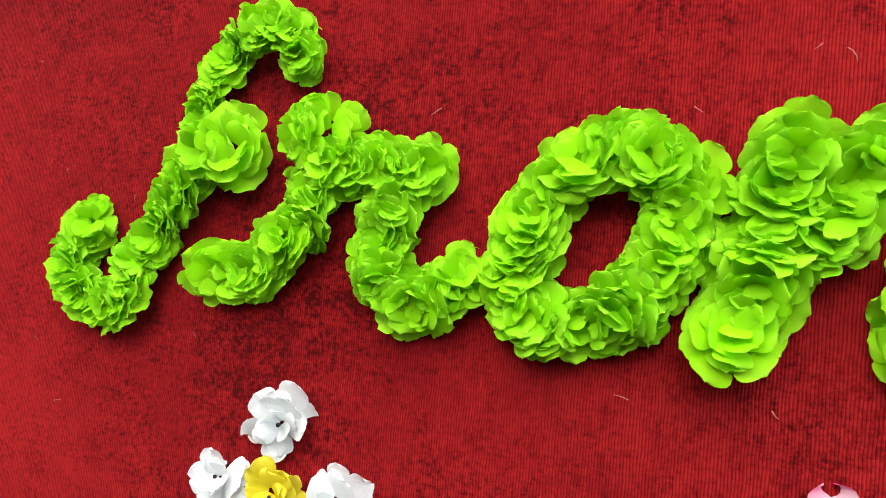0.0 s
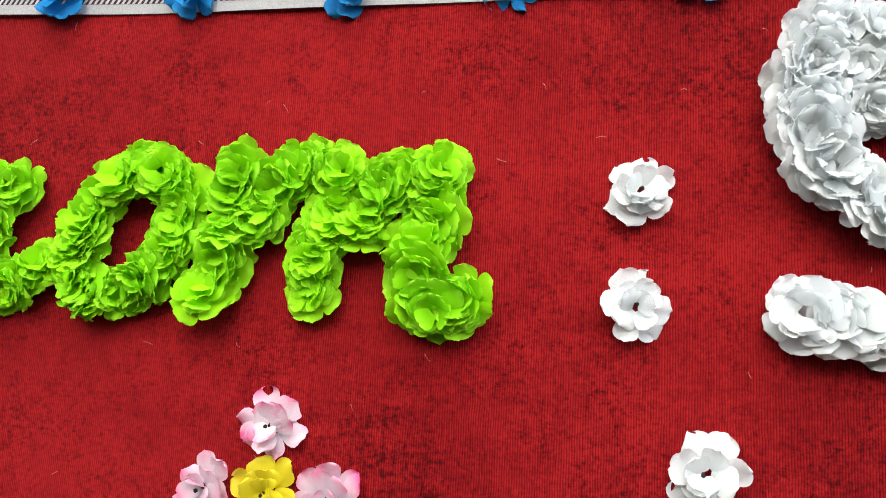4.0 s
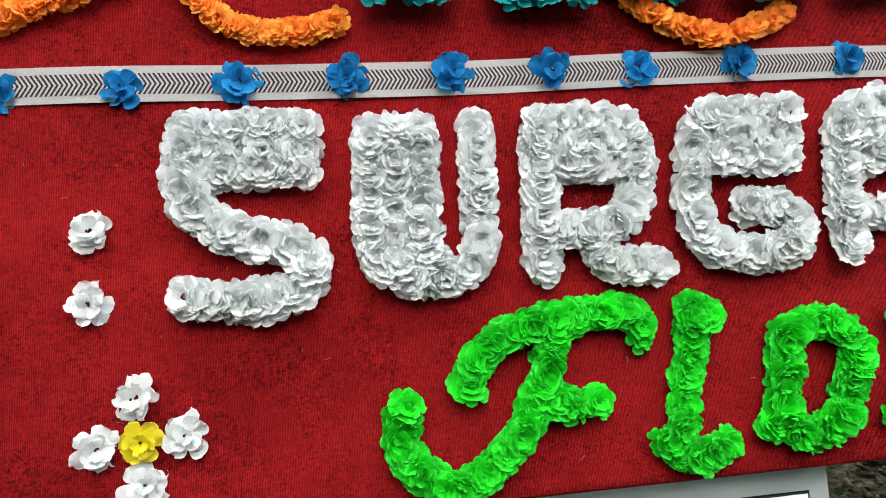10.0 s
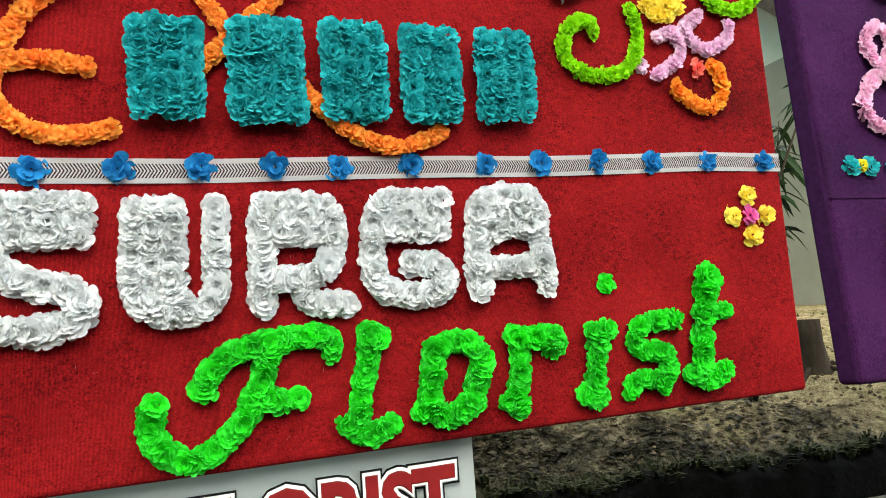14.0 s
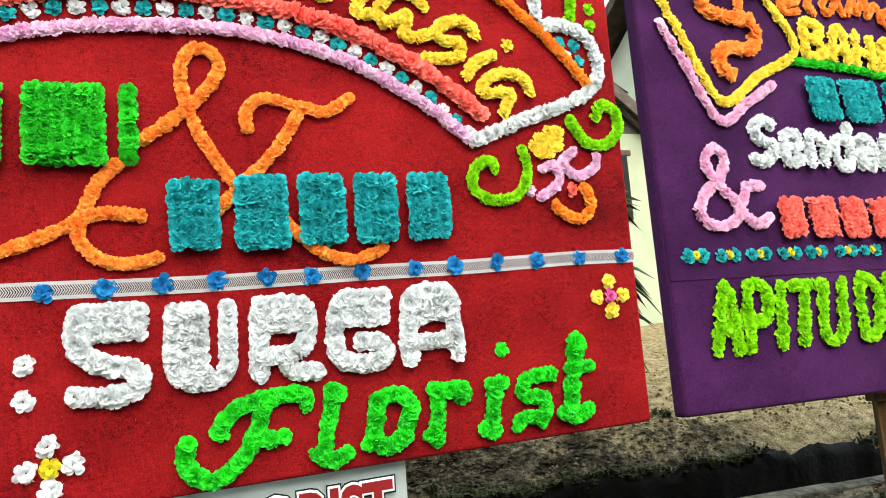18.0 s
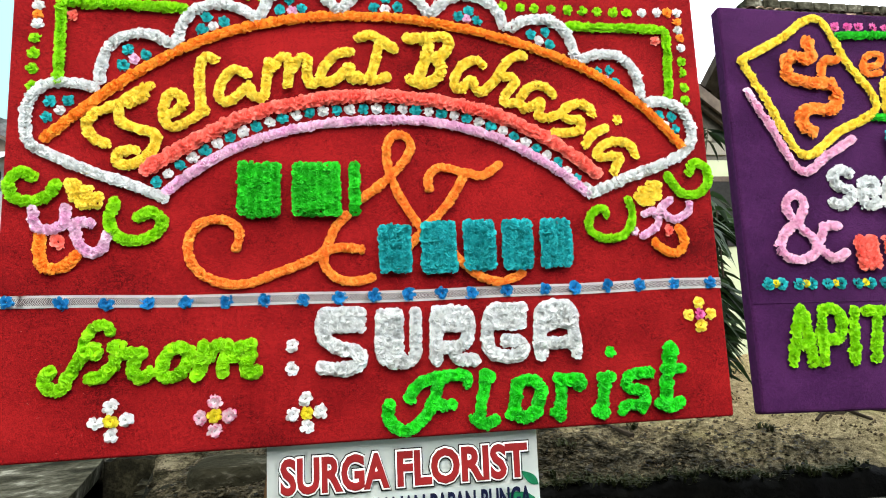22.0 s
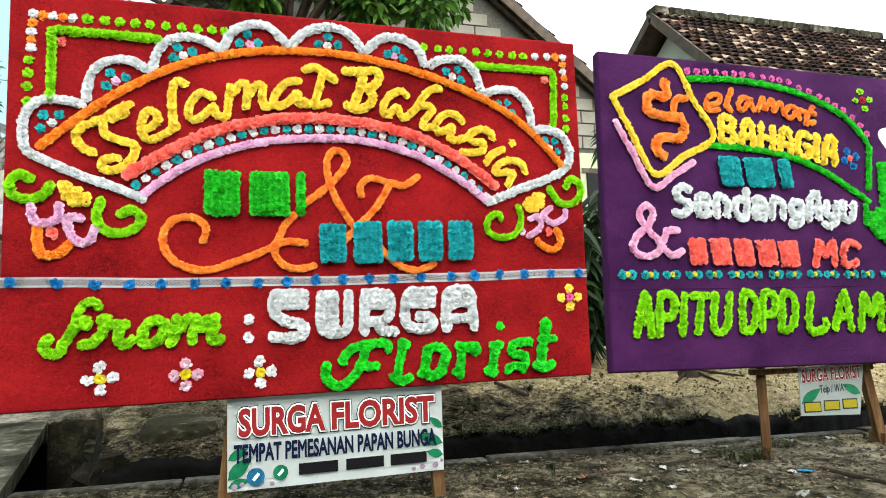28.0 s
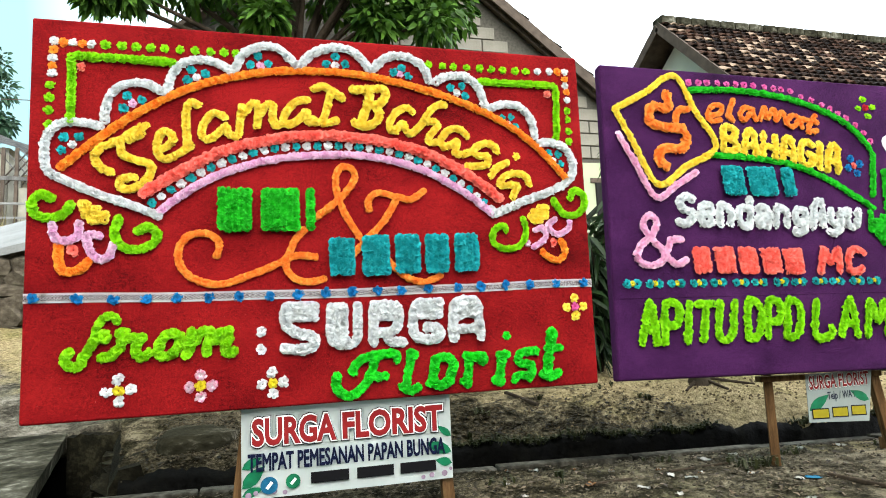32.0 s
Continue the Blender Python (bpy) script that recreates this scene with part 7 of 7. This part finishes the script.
# ---- printed banners ----
def lettering(text, x0, x1, z0, z1, y, colour, parent, name, grow=0.0, skew=0.0, thick=0.0006):
    """Built-in lettering fitted to a field on an upright sheet."""
    cu = bpy.data.curves.new(name, 'FONT')
    cu.body, cu.extrude, cu.bevel_depth, cu.bevel_resolution, cu.resolution_u = text, 0.0, grow, 1, 3
    tmp = new(name, cu)
    me = bpy.data.meshes.new_from_object(tmp.evaluated_get(bpy.context.evaluated_depsgraph_get()))
    bpy.data.objects.remove(tmp)
    xs, ys = [v.co.x for v in me.vertices], [v.co.y for v in me.vertices]
    ax, bx, ay, by = min(xs) + grow, max(xs) - grow, min(ys) + grow, max(ys) - grow
    sx, sz = (x1 - x0) / (bx - ax), (z1 - z0) / (by - ay)
    o = root_of(parent)
    for v in me.vertices:
        px, pz = x0 + (v.co.x - ax) * sx, z0 + (v.co.y - ay) * sz
        v.co = Vector((px, y - thick * v.co.z / max(grow, 0.001), pz + skew * (px - x0))) - o
    me.materials.append(colour)
    ob = new(name, me)
    ob.parent = parent
    return ob


M_INKRED = plain("red_ink", (0.18, 0.012, 0.013), 0.4, 0.1, 30)
M_INKBLACK = plain("black_ink", (0.005, 0.005, 0.006), 0.4, 0.1, 30)
M_INKNAVY = plain("navy_ink", (0.003, 0.005, 0.022), 0.4, 0.1, 30)
M_INKWHITE = plain("white_ink", (0.80, 0.82, 0.80), 0.4, 0.04, 30)
M_INKBLUE = plain("blue_ink", (0.008, 0.08, 0.16), 0.4, 0.3, 60)
M_INKGREEN = plain("green_ink", (0.006, 0.10, 0.045), 0.4, 0.3, 20)
M_INKYELLOW = plain("yellow_ink", (0.21, 0.18, 0.010), 0.4, 0.1, 30)
M_INKMAUVE = plain("mauve_ink", (0.22, 0.16, 0.22), 0.5, 0.3, 40)


def flat_shape(parent, name, pts, y, mat, label=""):
    return part(name, prism([(x, y, z) for x, z in pts], (0, 0.0006, 0)), mat, parent, label)


def disc(x, z, r, n=20):
    return [(x + r * math.cos(k * 6.2832 / n), z + r * math.sin(k * 6.2832 / n)) for k in range(n)]


def leaf_outline(x, z, l, w, a):
    c, s = math.cos(a), math.sin(a)
    half = [(u, w * math.sin(math.pi * u ** 0.8)) for u in (0, 0.2, 0.4, 0.6, 0.8, 1)]
    pts = half + [(u, -v) for u, v in half[-2:0:-1]]
    return [(x + l * u * c - v * s, z + l * u * s + v * c) for u, v in pts]


def clipped(pts, x0, x1, z0, z1):
    return [(min(max(x, x0), x1), min(max(z, z0), z1)) for x, z in pts]


def big_banner():
    y = 0.050
    b = thing("shop_banner", (1.23, y, 0.12), "printed white vinyl shop banner tied below the board", "banner")
    x0, x1, z0, z1 = 0.772, 1.700, 0.122, 0.515
    bm = bmesh.new()
    n, m_ = 18, 6
    g = [[bm.verts.new((x0 + (x1 - x0) * i / n, y + 0.003 * math.sin(i * 0.9 + j) * (j / m_ - 1) * -0.5, z0 + (z1 - z0) * j / m_)) for i in range(n + 1)] for j in range(m_ + 1)]
    for j in range(m_):
        for i in range(n):
            bm.faces.new((g[j][i], g[j][i + 1], g[j + 1][i + 1], g[j + 1][i]))
    bmesh.ops.solidify(bm, geom=bm.faces[:], thickness=-0.002)
    part("sheet", bm, M_VINYL, b, "creased white vinyl sheet")
    f = y - 0.0045
    for k, (lx, lz, l, w, a) in enumerate([(0.775, 0.17, 0.13, 0.028, 0.75), (0.775, 0.25, 0.09, 0.02, 0.5), (1.697, 0.24, 0.13, 0.026, 2.75), (1.697, 0.31, 0.08, 0.016, 2.45), (1.697, 0.19, 0.08, 0.02, 2.9), (0.775, 0.14, 0.09, 0.02, 0.3)]):
        flat_shape(b, "printed_leaf", clipped(leaf_outline(lx, lz, l, w, a), x0, x1, z0, z1), f + 0.0002 * k, M_INKGREEN, "printed dark green leaf")
    for k, (px, pz, r_) in enumerate([(0.80, 0.140, 0.013), (0.83, 0.148, 0.010), (0.905, 0.150, 0.014), (1.60, 0.146, 0.012), (1.66, 0.148, 0.014), (1.56, 0.140, 0.010), (1.69, 0.165, 0.008), (0.95, 0.14, 0.010)]):
        flat_shape(b, "printed_petal", disc(px, pz, r_, 9), f + 0.0001 * k, M_INKMAUVE, "printed mauve petal")
    f -= 0.0040
    for t, a0, a1 in (("SURGA", 0.820, 1.170), ("FLORIST", 1.205, 1.655)):
        lettering(t, a0, a1, 0.345, 0.452, f, M_INKBLACK, b, "lettering_edge", 0.105)
        lettering(t, a0, a1, 0.345, 0.452, f - 0.0014, M_INKWHITE, b, "lettering_edge", 0.080)
        lettering(t, a0, a1, 0.345, 0.452, f - 0.0028, M_INKRED, b, "lettering", 0.040)
    lettering("TEMPAT PEMESANAN PAPAN BUNGA", 0.800, 1.665, 0.238, 0.308, f, M_INKNAVY, b, "lettering", 0.034)
    for a0, a1 in ((1.060, 1.225), (1.260, 1.425), (1.455, 1.620)):
        flat_shape(b, "ink_bar", [(a0, 0.165), (a1, 0.165), (a1, 0.212), (a0, 0.212)], f, M_INKBLACK, "plain black printed bar")
    flat_shape(b, "round_mark", disc(0.885, 0.175, 0.036), f, M_INKBLUE, "round blue printed mark")
    flat_shape(b, "round_mark", disc(0.985, 0.183, 0.031), f, M_INKGREEN, "round green printed mark")
    flat_shape(b, "mark_bar", [(0.870, 0.166), (0.880, 0.158), (0.902, 0.184), (0.892, 0.192)], f - 0.001, M_INKWHITE)
    flat_shape(b, "mark_bar", [(0.972, 0.176), (0.980, 0.168), (1.000, 0.190), (0.992, 0.198)], f - 0.001, M_INKWHITE)


big_banner()


M_DULLVINYL = plain("dull_vinyl", (0.19, 0.22, 0.21), 0.4, 0.1, 8.0)


def small_banner():
    y = 0.020
    b = thing("shop_banner", (3.920, y, 0.19), "small printed vinyl banner hung under the purple board", "banner")
    bm = prism([(3.702, y, 0.208), (4.110, y, 0.186), (4.168, y, 0.470), (3.708, y, 0.462)], (0, 0.003, 0))
    part("sheet", bm, M_DULLVINYL, b, "creased white vinyl sheet")
    f = y - 0.001
    flat_shape(b, "printed_leaf", clipped(leaf_outline(3.710, 0.27, 0.16, 0.03, 0.5), 3.707, 4.120, 0.2, 0.45), f, M_INKGREEN, "printed dark green leaf")
    flat_shape(b, "printed_leaf", clipped(leaf_outline(4.125, 0.30, 0.14, 0.025, 2.7), 3.707, 4.125, 0.2, 0.45), f, M_INKGREEN, "printed dark green leaf")
    f -= 0.001
    lettering("SURGA FLORIST", 3.725, 4.135, 0.383, 0.452, f + 0.0012, M_INKWHITE, b, "lettering_edge", 0.06, 0.012)
    lettering("SURGA FLORIST", 3.725, 4.135, 0.383, 0.452, f - 0.0006, M_INKRED, b, "lettering", 0.028, 0.012)
    lettering("Telp / WA :", 3.840, 4.025, 0.308, 0.362, f, M_INKNAVY, b, "lettering", 0.01, 0.008)
    for a0, a1 in ((3.725, 3.840), (3.860, 3.970), (3.990, 4.095)):
        flat_shape(b, "ink_bar", [(a0, 0.224), (a1, 0.220), (a1, 0.276), (a0, 0.280)], f, M_INKBLACK, "plain printed bar")
        flat_shape(b, "ink_bar", [(a0 + 0.006, 0.230), (a1 - 0.006, 0.226), (a1 - 0.006, 0.270), (a0 + 0.006, 0.274)], f - 0.001, M_INKYELLOW, "plain yellow printed bar")


small_banner()
